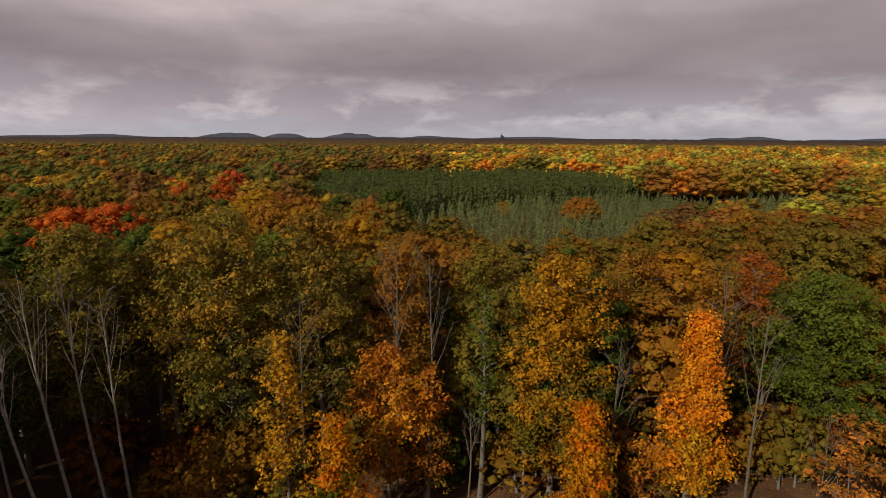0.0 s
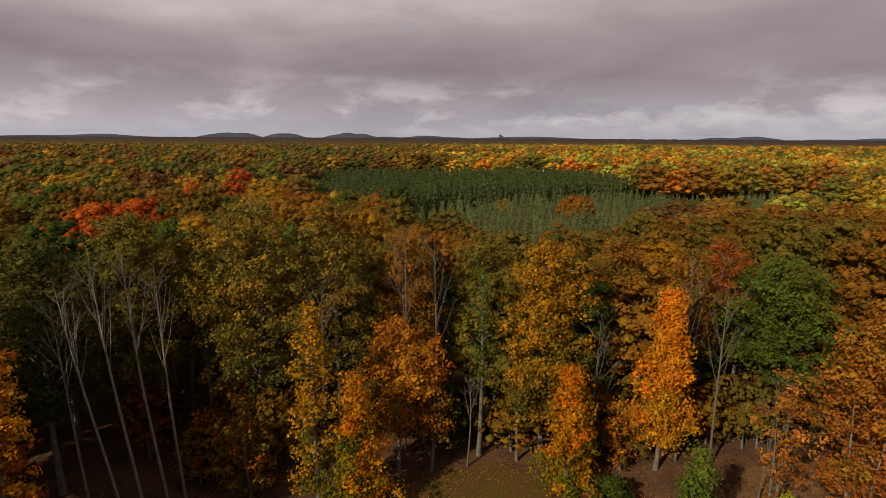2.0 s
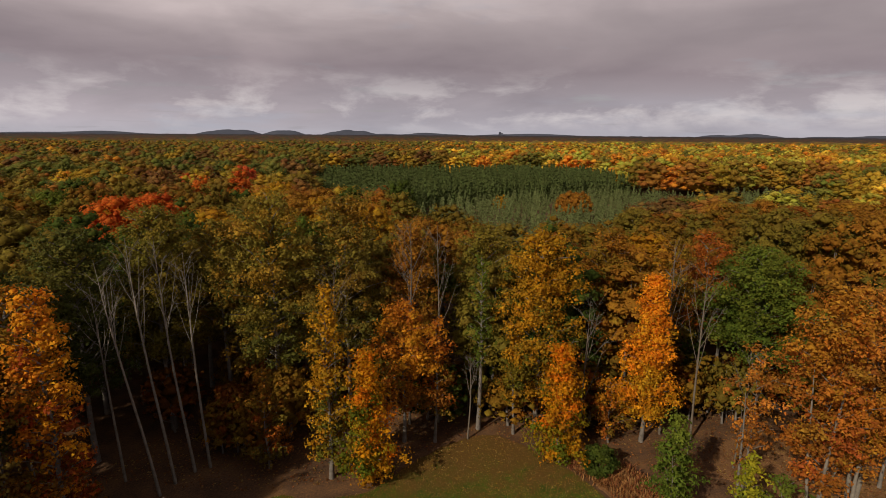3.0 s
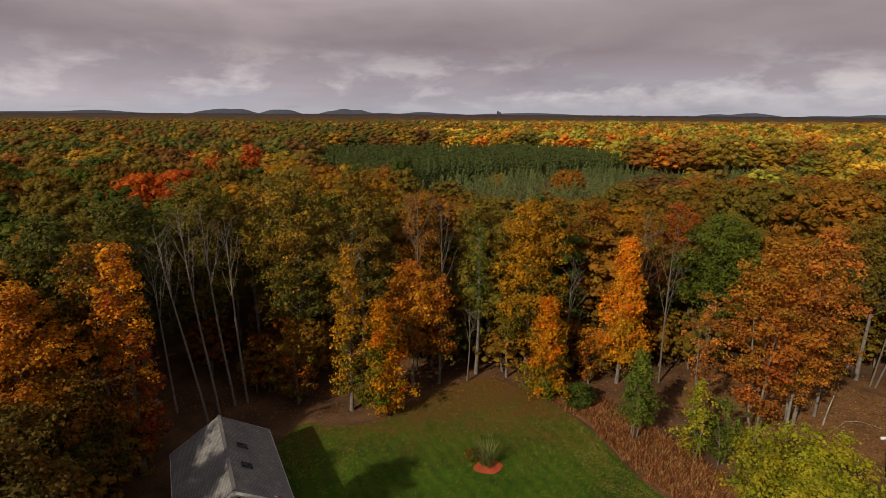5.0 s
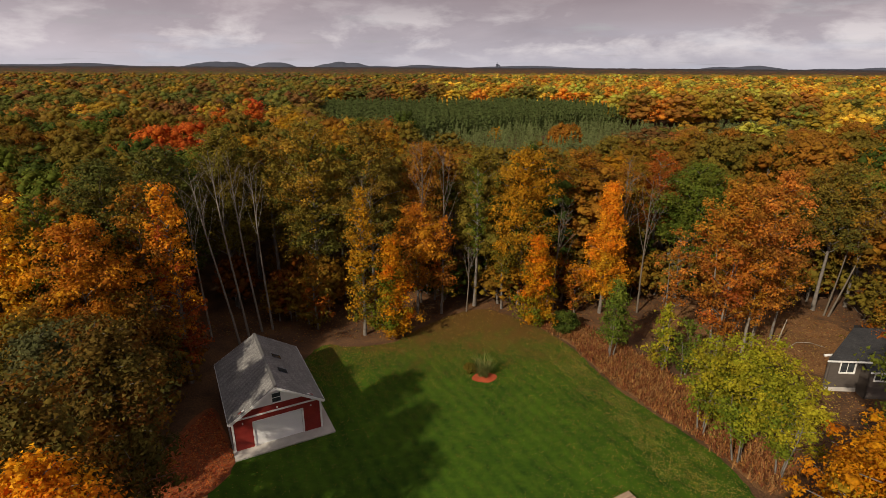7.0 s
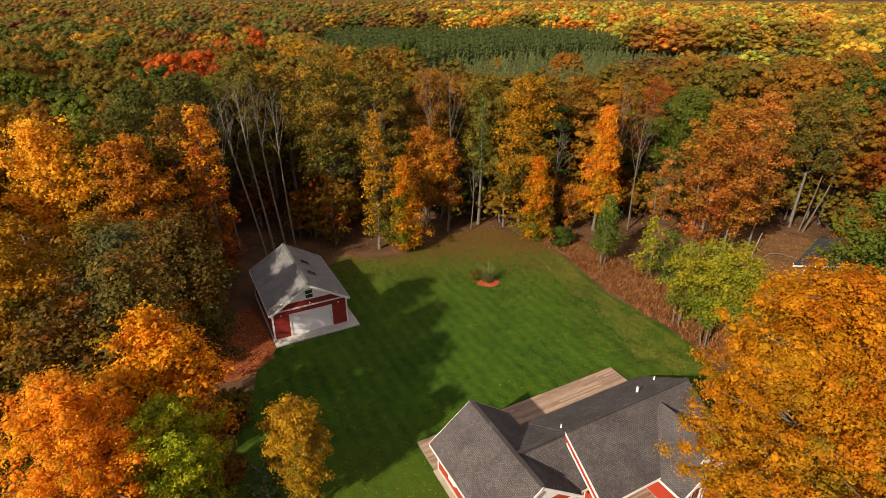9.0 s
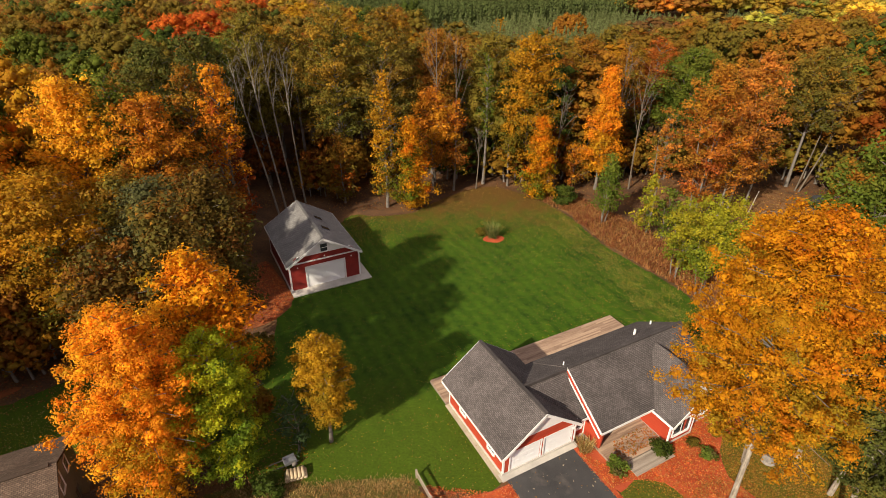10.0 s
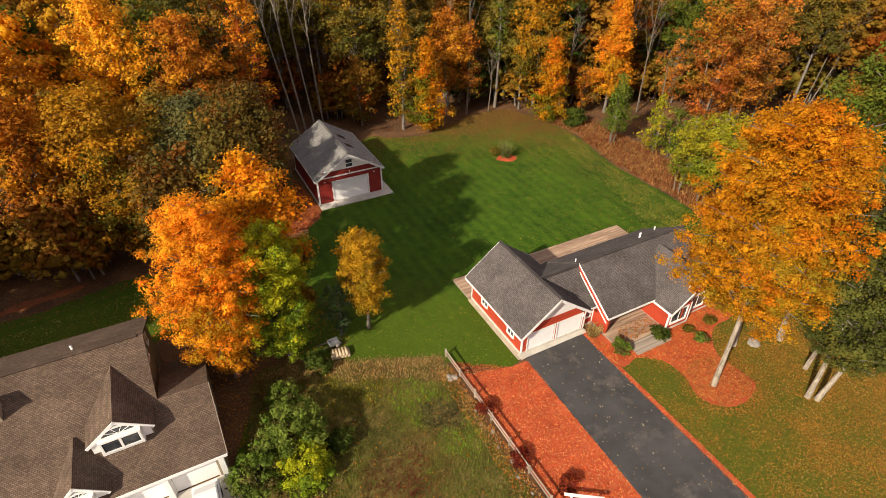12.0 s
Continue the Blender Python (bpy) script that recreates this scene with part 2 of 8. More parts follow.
# leaves at the top of a crown, leaves lower down
LEAVES = {
    "orange": ([ORANGE, AMBER, (0.62, 0.24, 0.008)], [ORANGE, (0.42, 0.17, 0.010), (0.26, 0.17, 0.010)]),
    "deep_orange": ([(0.47, 0.155, 0.006), (0.52, 0.22, 0.008), (0.46, 0.19, 0.007)], [(0.46, 0.185, 0.008), (0.40, 0.20, 0.010), (0.28, 0.18, 0.012)]),
    "glowing": ([(0.74, 0.275, 0.014), (0.72, 0.32, 0.016), (0.66, 0.22, 0.012)], [(0.64, 0.23, 0.012), (0.56, 0.25, 0.012), (0.46, 0.25, 0.014)]),
    "gold": ([(0.66, 0.36, 0.012), (0.60, 0.30, 0.010)], [(0.52, 0.33, 0.012), (0.36, 0.28, 0.012)]),
    "young_gold": ([(0.44, 0.25, 0.014), (0.38, 0.205, 0.012)], [(0.36, 0.20, 0.012), (0.28, 0.19, 0.014)]),
    "gold_olive": ([(0.45, 0.215, 0.012), (0.33, 0.17, 0.012)], [(0.36, 0.175, 0.012), (0.17, 0.125, 0.013), (0.125, 0.115, 0.014)]),
    "orange_green": ([(0.60, 0.185, 0.007), (0.56, 0.25, 0.008), (0.42, 0.19, 0.010)], [(0.27, 0.20, 0.010), (0.13, 0.15, 0.012), (0.48, 0.23, 0.010)]),
    "olive": ([(0.165, 0.118, 0.017), (0.200, 0.142, 0.020), (0.160, 0.132, 0.020)], [(0.150, 0.112, 0.016), (0.125, 0.102, 0.016)]),
    "olive_rust": ([(0.22, 0.125, 0.015), (0.29, 0.118, 0.014)], [(0.145, 0.105, 0.014), RUST, (0.14, 0.092, 0.014)]),
    "rust": ([(0.31, 0.125, 0.016), (0.36, 0.155, 0.018), (0.28, 0.125, 0.016)], [(0.27, 0.10, 0.016), (0.31, 0.125, 0.020), (0.22, 0.125, 0.016)]),
    "rust_red": ([(0.58, 0.125, 0.018), (0.50, 0.115, 0.016)], [(0.44, 0.095, 0.014), RUST]),
    "dark_red": ([(0.16, 0.025, 0.015), (0.26, 0.04, 0.015)], [(0.16, 0.025, 0.015), (0.10, 0.02, 0.012)]),
    "salmon": ([SALMON, (0.40, 0.17, 0.024)], [(0.32, 0.12, 0.020), (0.26, 0.11, 0.018)]),
    "green": ([(0.110, 0.145, 0.018), (0.14, 0.16, 0.020)], [(0.085, 0.12, 0.016), (0.10, 0.125, 0.015)]),
    "shrub_green": ([(0.155, 0.195, 0.032), (0.115, 0.165, 0.022)], [(0.09, 0.125, 0.018), (0.14, 0.11, 0.035)]),
    "dark_green": ([(0.060, 0.085, 0.014), (0.080, 0.105, 0.015)], [DARKGREEN, (0.055, 0.075, 0.012)]),
    "lime": ([(0.33, 0.285, 0.018), (0.25, 0.245, 0.017)], [(0.19, 0.21, 0.017), (0.135, 0.17, 0.016), (0.32, 0.25, 0.018)]),
    "spring": ([(0.40, 0.40, 0.016), (0.27, 0.31, 0.016)], [(0.20, 0.26, 0.016), (0.13, 0.19, 0.015)]),
    "orange_amber": ([(0.50, 0.20, 0.014), (0.58, 0.27, 0.016), (0.42, 0.155, 0.014)], [(0.36, 0.14, 0.016), (0.26, 0.125, 0.016), (0.20, 0.13, 0.018)]),
    "gold_glow": ([(0.84, 0.47, 0.026), (0.80, 0.40, 0.022)], [(0.66, 0.36, 0.018), (0.50, 0.30, 0.018)]),
    "dull_brown": ([(0.135, 0.085, 0.016), (0.20, 0.085, 0.013), (0.11, 0.085, 0.018)], [(0.090, 0.068, 0.014), (0.14, 0.060, 0.013), (0.070, 0.062, 0.014)]),
    "dim_red": ([(0.32, 0.080, 0.014), (0.36, 0.10, 0.016)], [(0.22, 0.06, 0.014), (0.20, 0.08, 0.016)]),
    "orange_brown": ([(0.46, 0.165, 0.014), (0.52, 0.23, 0.016), (0.40, 0.135, 0.016)], [(0.36, 0.125, 0.016), (0.26, 0.105, 0.016), (0.20, 0.125, 0.016)]),
    "orange_rust": ([(0.68, 0.31, 0.016), (0.62, 0.24, 0.016)], [(0.40, 0.10, 0.016), (0.30, 0.075, 0.016), (0.24, 0.11, 0.016)]),
    "rust_olive": ([(0.43, 0.195, 0.020), (0.37, 0.185, 0.022), (0.52, 0.195, 0.022)], [(0.41, 0.145, 0.020), (0.32, 0.13, 0.020), (0.43, 0.13, 0.024)]),
    "oak_gold": ([(0.185, 0.145, 0.022), (0.32, 0.18, 0.022), (0.22, 0.160, 0.024)], [(0.135, 0.115, 0.020), (0.11, 0.105, 0.020), (0.22, 0.135, 0.020)]),
    "blue_green": ([(0.060, 0.100, 0.040), (0.085, 0.120, 0.045)], [(0.045, 0.075, 0.032), (0.055, 0.085, 0.030)]),
    "dull_green": ([(0.098, 0.105, 0.022), (0.128, 0.116, 0.022)], [(0.080, 0.088, 0.019), (0.068, 0.078, 0.018)]),
    "grey_green": ([(0.105, 0.105, 0.036), (0.13, 0.118, 0.04)], [(0.088, 0.090, 0.033), (0.07, 0.075, 0.024)]),
    "brown": ([(0.20, 0.085, 0.014), RUST], [BROWN, RUST]),
}
WOODS = tinted_leaf_material("woods leaves")
BARK = plain("bark", (0.10, 0.085, 0.07), (0.24, 0.21, 0.18), 0.9, 1.5, 14, 0.6)


def streaked_bark(name, c1, c2):
    """Bark with ridges that run up the trunk, stained in patches."""
    k = Nodes(name)
    at = k.coords()
    ridges = k.noise(9.0, 5, 0.7, at, (1.0, 1.0, 0.12))
    f = k.math("ADD", k.math("MULTIPLY", ridges, 0.6), k.math("MULTIPLY", k.noise(1.1, 4, 0.65, at), 0.4))
    return k.principled(k.ramp(f, (0.38, c1), (0.62, c2)), 0.9, ridges, 0.9, 0.04)


PALE_BARK = streaked_bark("pale bark", (0.15, 0.12, 0.09), (0.46, 0.40, 0.32))
TRUNK_BARK = plain("weathered bark", (0.13, 0.11, 0.088), (0.29, 0.25, 0.20), 0.9, 1.6, 14, 0.7)
GREY_BARK = plain("grey bark", (0.095, 0.076, 0.056), (0.19, 0.155, 0.118), 0.9, 1.2, 12, 0.5)


# ---------------------------------------------------------------- mesh helpers
def mesh_from(name, verts, quads, material, tint=None):
    """A mesh from arrays of corners and faces that all have as many corners."""
    me = bpy.data.meshes.new(name)
    verts, quads = np.asarray(verts, np.float32), np.asarray(quads, np.int32)
    me.vertices.add(len(verts))
    me.vertices.foreach_set("co", verts.ravel())
    me.loops.add(quads.size)
    me.loops.foreach_set("vertex_index", quads.ravel())
    me.polygons.add(len(quads))
    me.polygons.foreach_set("loop_start", np.arange(0, quads.size, quads.shape[1], dtype=np.int32))
    me.update(calc_edges=True)
    if tint is not None:
        layer = me.attributes.new("tree_colour", "FLOAT_COLOR", "POINT")
        layer.data.foreach_set("color", np.concatenate([tint, np.ones((len(tint), 1))], 1).astype(np.float32).ravel())
    me.materials.append(material)
    return me


def part(name, bm, material, parent=None, label=""):
    """Links a bmesh (or a mesh) as one object under a thing or a part."""
    if isinstance(bm, bmesh.types.BMesh):
        me = bpy.data.meshes.new(name)
        bm.normal_update()
        bm.to_mesh(me)
        bm.free()
        me.materials.append(material)
    else:
        me = bm
    ob = new(name, me)
    ob.parent = parent
    if label:
        tagged(ob, label)
    return ob


def box(bm, x0, x1, y0, y1, z0, z1, m=None):
    made = bmesh.ops.create_cube(bm, size=1.0)["verts"]
    for v in made:
        v.co = Vector((x0 + (v.co.x + 0.5) * (x1 - x0), y0 + (v.co.y + 0.5) * (y1 - y0), z0 + (v.co.z + 0.5) * (z1 - z0)))
        if m is not None:
            v.co = m @ v.co
    return bm


def boxed(*a, m=None):
    return box(bmesh.new(), *a, m=m)


def tubes(paths, sides=6):
    """Corners and faces of tapered tubes; a path is a list of (point, radius)."""
    verts, quads = [], []
    ang = np.linspace(0, 2 * np.pi, sides, endpoint=False)
    for path in paths:
        pts = np.array([p for p, _ in path], float)
        for i, (p, r) in enumerate(path):
            d = pts[min(i + 1, len(pts) - 1)] - pts[max(i - 1, 0)]
            d /= np.linalg.norm(d) + 1e-9
            a = np.cross(d, (0.31, 0.95, 0.1) if abs(d[2]) > 0.5 else (0, 0, 1))
            a /= np.linalg.norm(a)
            b = np.cross(d, a)
            base = len(verts)
            verts.extend(pts[i] + r * (np.cos(t) * a + np.sin(t) * b) for t in ang)
            if i:
                for s in range(sides):
                    quads.append((base - sides + s, base - sides + (s + 1) % sides, base + (s + 1) % sides, base + s))
    return np.array(verts), np.array(quads)


# ---------------------------------------------------------------- trees
def envelope(shape, s):
    """Half-width of a crown, 0 to 1, at the height s from its base (0) to its top (1)."""
    if shape == "column":
        return np.clip(0.55 + 0.9 * s, 0, 1) * np.sqrt(np.clip(1.02 - s, 0, 1)) * 1.15
    if shape == "cone":
        return np.clip(0.45 + 3.0 * s, 0, 1) * (1.05 - s) ** 0.95
    if shape == "dome":
        return np.sqrt(np.clip(1 - ((s - 0.35) / 0.66) ** 2, 0.02, 1))
    return np.sqrt(np.clip(1 - ((s - 0.48) / 0.53) ** 2, 0.02, 1))


def leaf_cards(rng, centre, normal, size):
    """Small pointed leaf sprays, each facing about its normal."""
    n = len(centre)
    side = np.cross(normal, rng.normal(size=(n, 3)))
    side /= np.linalg.norm(side, axis=1, keepdims=True) + 1e-9
    fore = np.cross(normal, side)
    s = size[:, None]
    wide = s * rng.uniform(0.32, 0.55, (n, 1))
    droop = normal * s * rng.uniform(-0.30, 0.05, (n, 1))
    v = np.stack([centre + fore * s * 0.6 + droop, centre - fore * s * 0.4 + side * wide, centre - fore * s * 0.4 - side * wide], 1)
    return v.reshape(-1, 3), np.arange(3 * n).reshape(-1, 3)


OCTA_V = np.array([(1, 0, 0), (-1, 0, 0), (0, 1, 0), (0, -1, 0), (0, 0, 1), (0, 0, -1)], float)
OCTA_F = np.array([(0, 2, 4), (2, 1, 4), (1, 3, 4), (3, 0, 4), (2, 0, 5), (1, 2, 5), (3, 1, 5), (0, 3, 5)])


def leaf_mass(rng, mid, cr, fine, tall=0.62):
    """The dense inside of each leaf clump: a small uneven lump, hidden among the sprays."""
    v, f = OCTA_V, OCTA_F
    if fine:
        pairs, faces, pts = {}, [], list(OCTA_V)
        for t in OCTA_F:
            ids = []
            for i in range(3):
                key = tuple(sorted((t[i], t[(i + 1) % 3])))
                if key not in pairs:
                    p = OCTA_V[key[0]] + OCTA_V[key[1]]
                    pairs[key] = len(pts)
                    pts.append(p / np.linalg.norm(p))
                ids.append(pairs[key])
            faces += [(t[0], ids[0], ids[2]), (ids[0], t[1], ids[1]), (ids[2], ids[1], t[2]), (ids[0], ids[1], ids[2])]
        v, f = np.array(pts), np.array(faces)
    n, k = len(mid), len(v)
    turn = rng.uniform(0, 6.28, n)
    c, s = np.cos(turn)[:, None], np.sin(turn)[:, None]
    flat_v = np.stack([c * v[:, 0] - s * v[:, 1], s * v[:, 0] + c * v[:, 1], np.broadcast_to(v[:, 2], (n, k))], -1)
    flat_v = flat_v * (cr[:, None] * rng.uniform(0.50, 0.86, (n, k)))[..., None] * np.array([1.05, 1.05, tall])
    verts = (flat_v + mid[:, None]).reshape(-1, 3)
    faces = (f[None] + (np.arange(n) * k)[:, None, None]).reshape(-1, 3)
    return verts, faces


def crown_cloud(rng, shape, r, z0, z1, clumps, per, size, lean=(0, 0), top=False, jitter=0.5, biggest=1.2, fine=False, tall=0.66, mass=1.0, lump=0.28):
    """Leaf clumps that fill a crown's envelope unevenly, each a dense inside under many sprays; also the clumps' centres."""
    s = rng.uniform(0, 1, clumps * 3)
    keep = rng.uniform(0, 1.1, len(s)) < envelope(shape, s) + 0.08
    s = s[keep][:clumps]
    wide = envelope(shape, s) * r
    ang = rng.uniform(0, 2 * np.pi, len(s)) + np.arange(len(s)) * 2.4
    rad = wide * np.sqrt(rng.uniform(0.20, 1, len(s))) * rng.uniform(0.80, 1.05, len(s))
    mid = np.stack([rad * np.cos(ang) + lean[0] * s, rad * np.sin(ang) + lean[1] * s, z0 + s * (z1 - z0)], 1)
    cr = np.clip(lump * r, 0.35, biggest) * rng.uniform(0.65, 1.25, len(s)) * np.clip(0.55 + 0.5 * wide / r, 0.5, 1)
    mid[:, 2] = np.minimum(mid[:, 2], z1 - cr * 0.6)
    who = np.repeat(np.arange(len(s)), per)
    d = rng.normal(size=(len(who), 3))
    out = np.stack([np.cos(ang), np.sin(ang), np.zeros(len(s))], 1)[who]
    d += 0.55 * out * (rad / (r + 1e-6))[who][:, None]
    d[:, 2] += 0.35
    if top:
        d[:, 2] = np.abs(d[:, 2])
    d /= np.linalg.norm(d, axis=1, keepdims=True)
    pos = mid[who] + d * (cr[who] * rng.uniform(0.68, 1.15, len(who)))[:, None] * np.array([1.10, 1.10, tall])
    core = (pos - np.array([lean[0] * 0.5, lean[1] * 0.5, z0 + 0.45 * (z1 - z0)])) / np.array([r, r, 0.55 * (z1 - z0)])
    core /= np.linalg.norm(core, axis=1, keepdims=True) + 0.2
    nor = d * 0.62 + core * 0.50 + np.array([0, 0, 0.20]) + rng.normal(size=d.shape) * jitter
    nor /= np.linalg.norm(nor, axis=1, keepdims=True)
    v, q = leaf_cards(rng, pos, nor, size * rng.uniform(0.6, 1.35, len(pos)))
    mv, mf = leaf_mass(rng, mid, cr * mass, fine, tall * 0.94)
    owner = np.concatenate([np.repeat(who, 3), np.repeat(np.arange(len(mid)), len(mv) // len(mid))])
    return np.concatenate([v, mv]), np.concatenate([q, mf + len(v)]), mid, owner


def dome_cloud(rng, r, z0, z1, puffs, per, size, cr0, fine=False):
    """A broad crown seen from above: puffs of leaves over an uneven dome, with a closed inside; also the puffs' centres and their limbs."""
    i = np.arange(puffs) + 0.5
    up = 1 - i / puffs * 1.38
    t = i * 2.39996 + rng.uniform(0, 6.28)
    flat_r = np.sqrt(np.clip(1 - up * up, 0, 1))
    d0 = np.stack([flat_r * np.cos(t), flat_r * np.sin(t), up], 1) + rng.normal(size=(puffs, 3)) * 0.07
    bumps = sum(math.cos(1.3 * k) * np.cos(d0 @ rng.normal(size=3) * (1.6 + 0.8 * k) + rng.uniform(0, 6.28)) for k in range(3))
    lump = (0.88 + 0.08 * bumps) * rng.uniform(0.90, 1.06, puffs)
    zc = z0 + 0.42 * (z1 - z0)
    reach = np.where(d0[:, 2:] > 0, np.array([[r, r, z1 - zc]]), np.array([[r, r, zc - z0]]))
    mid = d0 * reach * lump[:, None]
    mid[:, 2] += zc
    cr = cr0 * rng.uniform(0.70, 1.30, puffs)
    who = np.repeat(np.arange(puffs), per)
    out = d0 / np.linalg.norm(d0, axis=1, keepdims=True)
    d = rng.normal(size=(len(who), 3)) * 0.75 + out[who] * 0.8 + np.array([0, 0, 0.25])
    d /= np.linalg.norm(d, axis=1, keepdims=True)
    pos = mid[who] + d * (cr[who] * rng.uniform(0.72, 1.14, len(who)))[:, None] * np.array([1.15, 1.15, 0.85])
    nor = d * 0.85 + out[who] * 0.25 + np.array([0, 0, 0.12]) + rng.normal(size=d.shape) * 0.25
    nor /= np.linalg.norm(nor, axis=1, keepdims=True)
    v, q = leaf_cards(rng, pos, nor, size * rng.uniform(0.6, 1.35, len(pos)))
    inner = np.concatenate([mid, np.array([[0, 0, zc + 0.30 * (z1 - zc)], [0.34 * r, 0, zc], [-0.3 * r, 0.28 * r, zc], [-0.1 * r, -0.36 * r, zc]])])
    radius = np.concatenate([cr * 0.98, np.full(4, 0.72 * r)])
    mv, mf = leaf_mass(rng, inner, radius, fine, 0.85)
    owner = np.concatenate([np.repeat(who, 3), np.repeat(np.concatenate([np.arange(puffs), np.zeros(4, int)]), len(mv) // len(inner))])
    fam = (np.floor(t / 0.9) % 7 + 7 * (up < 0.35)).astype(int)
    return np.concatenate([v, mv]), np.concatenate([q, mf + len(v)]), mid, owner, fam


def clump_colours(rng, colour, height, family):
    """A colour for each clump: the lower leaves turn later; clumps of one limb go together."""
    top, low = (np.array(c) for c in LEAVES[colour])
    own = rng.uniform(size=family.max() + 1)[family]
    own = np.where(rng.uniform(size=len(family)) < 0.3, rng.uniform(size=len(family)), own)
    pick = rng.uniform(size=family.max() + 1)[family] * 0.6 + rng.uniform(size=len(family)) * 0.4
    a, b = top[(own * 0.999 * len(top)).astype(int)], low[(own * 0.999 * len(low)).astype(int)]
    c = np.where((pick < 0.15 + 0.85 * height)[:, None], a, b)
    return c * rng.uniform(0.80, 1.24, (len(family), 1))


def limb_cloud(rng, shape, r, z0, z1, fork, wanted, per, size, cr0, lean, fine, tall=0.6):
    """A ragged crown: limbs rise from the trunk, each with a spray of flat leaf clumps on its outer half."""
    high = z1 - z0
    count = max(8, int(wanted / (1.6 + 1.5 * 0.72 * r)))
    mid, fam, paths, grade = [], [], [], []
    for i in range(count):
        s = (i + rng.uniform(0, 1)) / count
        reach = float(envelope(shape, np.array([s]))[0]) * r * rng.uniform(0.66, 1.14)
        t = 2.4 * i + rng.uniform(-0.5, 0.5)
        z = z0 + s * high
        zs = np.clip(z - reach * rng.uniform(0.30, 0.75) - 0.3, min(fork * 0.8, z), None)
        a = np.array([lean[0] * zs / z1, lean[1] * zs / z1, zs])
        out = np.array([math.cos(t), math.sin(t), 0.0])
        end = np.array([lean[0] * z / z1, lean[1] * z / z1, z]) + out * reach
        knee = a * 0.5 + end * 0.5 + np.array([0, 0, 0.10 * reach])
        paths.append([(a, 0), (knee, 1), (end, 2)])
        n = int(1.6 + 1.5 * reach + rng.uniform(0, 1))
        for j in range(n):
            f = 1.0 - 0.62 * (j / max(1, n - 1)) ** 0.9 if n > 1 else 1.0
            p = a + (end - a) * f + np.array([0, 0, 0.10 * reach * (1 - (2 * f - 1) ** 2)])
            p = p + np.array([-out[1], out[0], 0]) * rng.uniform(-0.42, 0.42) * reach * f + rng.normal(size=3) * np.array([0.25, 0.25, 0.34])
            mid.append(p)
            fam.append(i)
            grade.append(s)
    for i in range(int(0.16 * len(mid)) if r > 3.0 else 0):
        s = rng.uniform(0.30, 0.97)
        t, q = rng.uniform(0, 6.28), float(envelope(shape, np.array([s]))[0]) * r * rng.uniform(0.05, 0.55)
        mid.append(np.array([lean[0] * s + q * math.cos(t), lean[1] * s + q * math.sin(t), z0 + s * high]))
        fam.append(int(s * (count - 1)))
        grade.append(s)
    mid, fam, grade = np.array(mid), np.array(fam), np.array(grade)
    cr = cr0 * rng.uniform(0.60, 1.25, len(mid))
    mid[:, 2] = np.clip(mid[:, 2], z0 * 0.8 + 0.2, z1 - cr * 0.4)
    who = np.repeat(np.arange(len(mid)), per)
    d = rng.normal(size=(len(who), 3))
    d[:, 2] += 0.30
    d /= np.linalg.norm(d, axis=1, keepdims=True)
    pos = mid[who] + d * (cr[who] * rng.uniform(0.55, 1.45, len(who)))[:, None] * np.array([1.12, 1.12, tall])
    core = (pos - np.array([lean[0] * 0.5, lean[1] * 0.5, z0 + 0.42 * high])) / np.array([r, r, 0.55 * high])
    core /= np.linalg.norm(core, axis=1, keepdims=True) + 0.2
    nor = d * 0.80 + core * 0.35 + np.array([0, 0, 0.32]) + rng.normal(size=d.shape) * 0.40
    nor /= np.linalg.norm(nor, axis=1, keepdims=True)
    v, q = leaf_cards(rng, pos, nor, size * rng.uniform(0.6, 1.35, len(pos)))
    mv, mf = leaf_mass(rng, mid, cr * 0.62, fine, tall * 0.94)
    owner = np.concatenate([np.repeat(who, 3), np.repeat(np.arange(len(mid)), len(mv) // len(mid))])
    return np.concatenate([v, mv]), np.concatenate([q, mf + len(v)]), mid, owner, fam, grade, paths


def limbs_for(rng, mid, height, fork, thick, count, sway=(0, 0)):
    """Trunk and limbs: the trunk bends a little, limbs rise from it towards the clumps."""
    axis = [np.array([sway[0] * s + 0.12 * math.sin(5 * s + height), sway[1] * s + 0.12 * math.cos(4 * s + height), s * height]) for s in np.linspace(0, 1, 7)]
    radii = thick * np.array([1.25, 0.95, 0.85, 0.72, 0.55, 0.35, 0.10])
    trunk = [list(zip(axis, radii))]
    limbs = []
    pick = rng.permutation(len(mid))[:count]
    for i in pick:
        end = mid[i]
        z = np.clip(end[2] - rng.uniform(0.25, 0.5) * np.hypot(end[0], end[1]) - 1.0, fork * 0.8, height * 0.85)
        k = z / height * 6
        a = axis[int(k)] + (axis[min(int(k) + 1, 6)] - axis[int(k)]) * (k - int(k))
        bend = a * 0.45 + end * 0.55 + np.array([0, 0, -0.08 * np.linalg.norm(end - a)])
        r0 = thick * 0.42 * (1 - 0.6 * z / height)
        limbs.append([(a, r0), (bend, r0 * 0.6), (end, 0.02)])
    return trunk, limbs


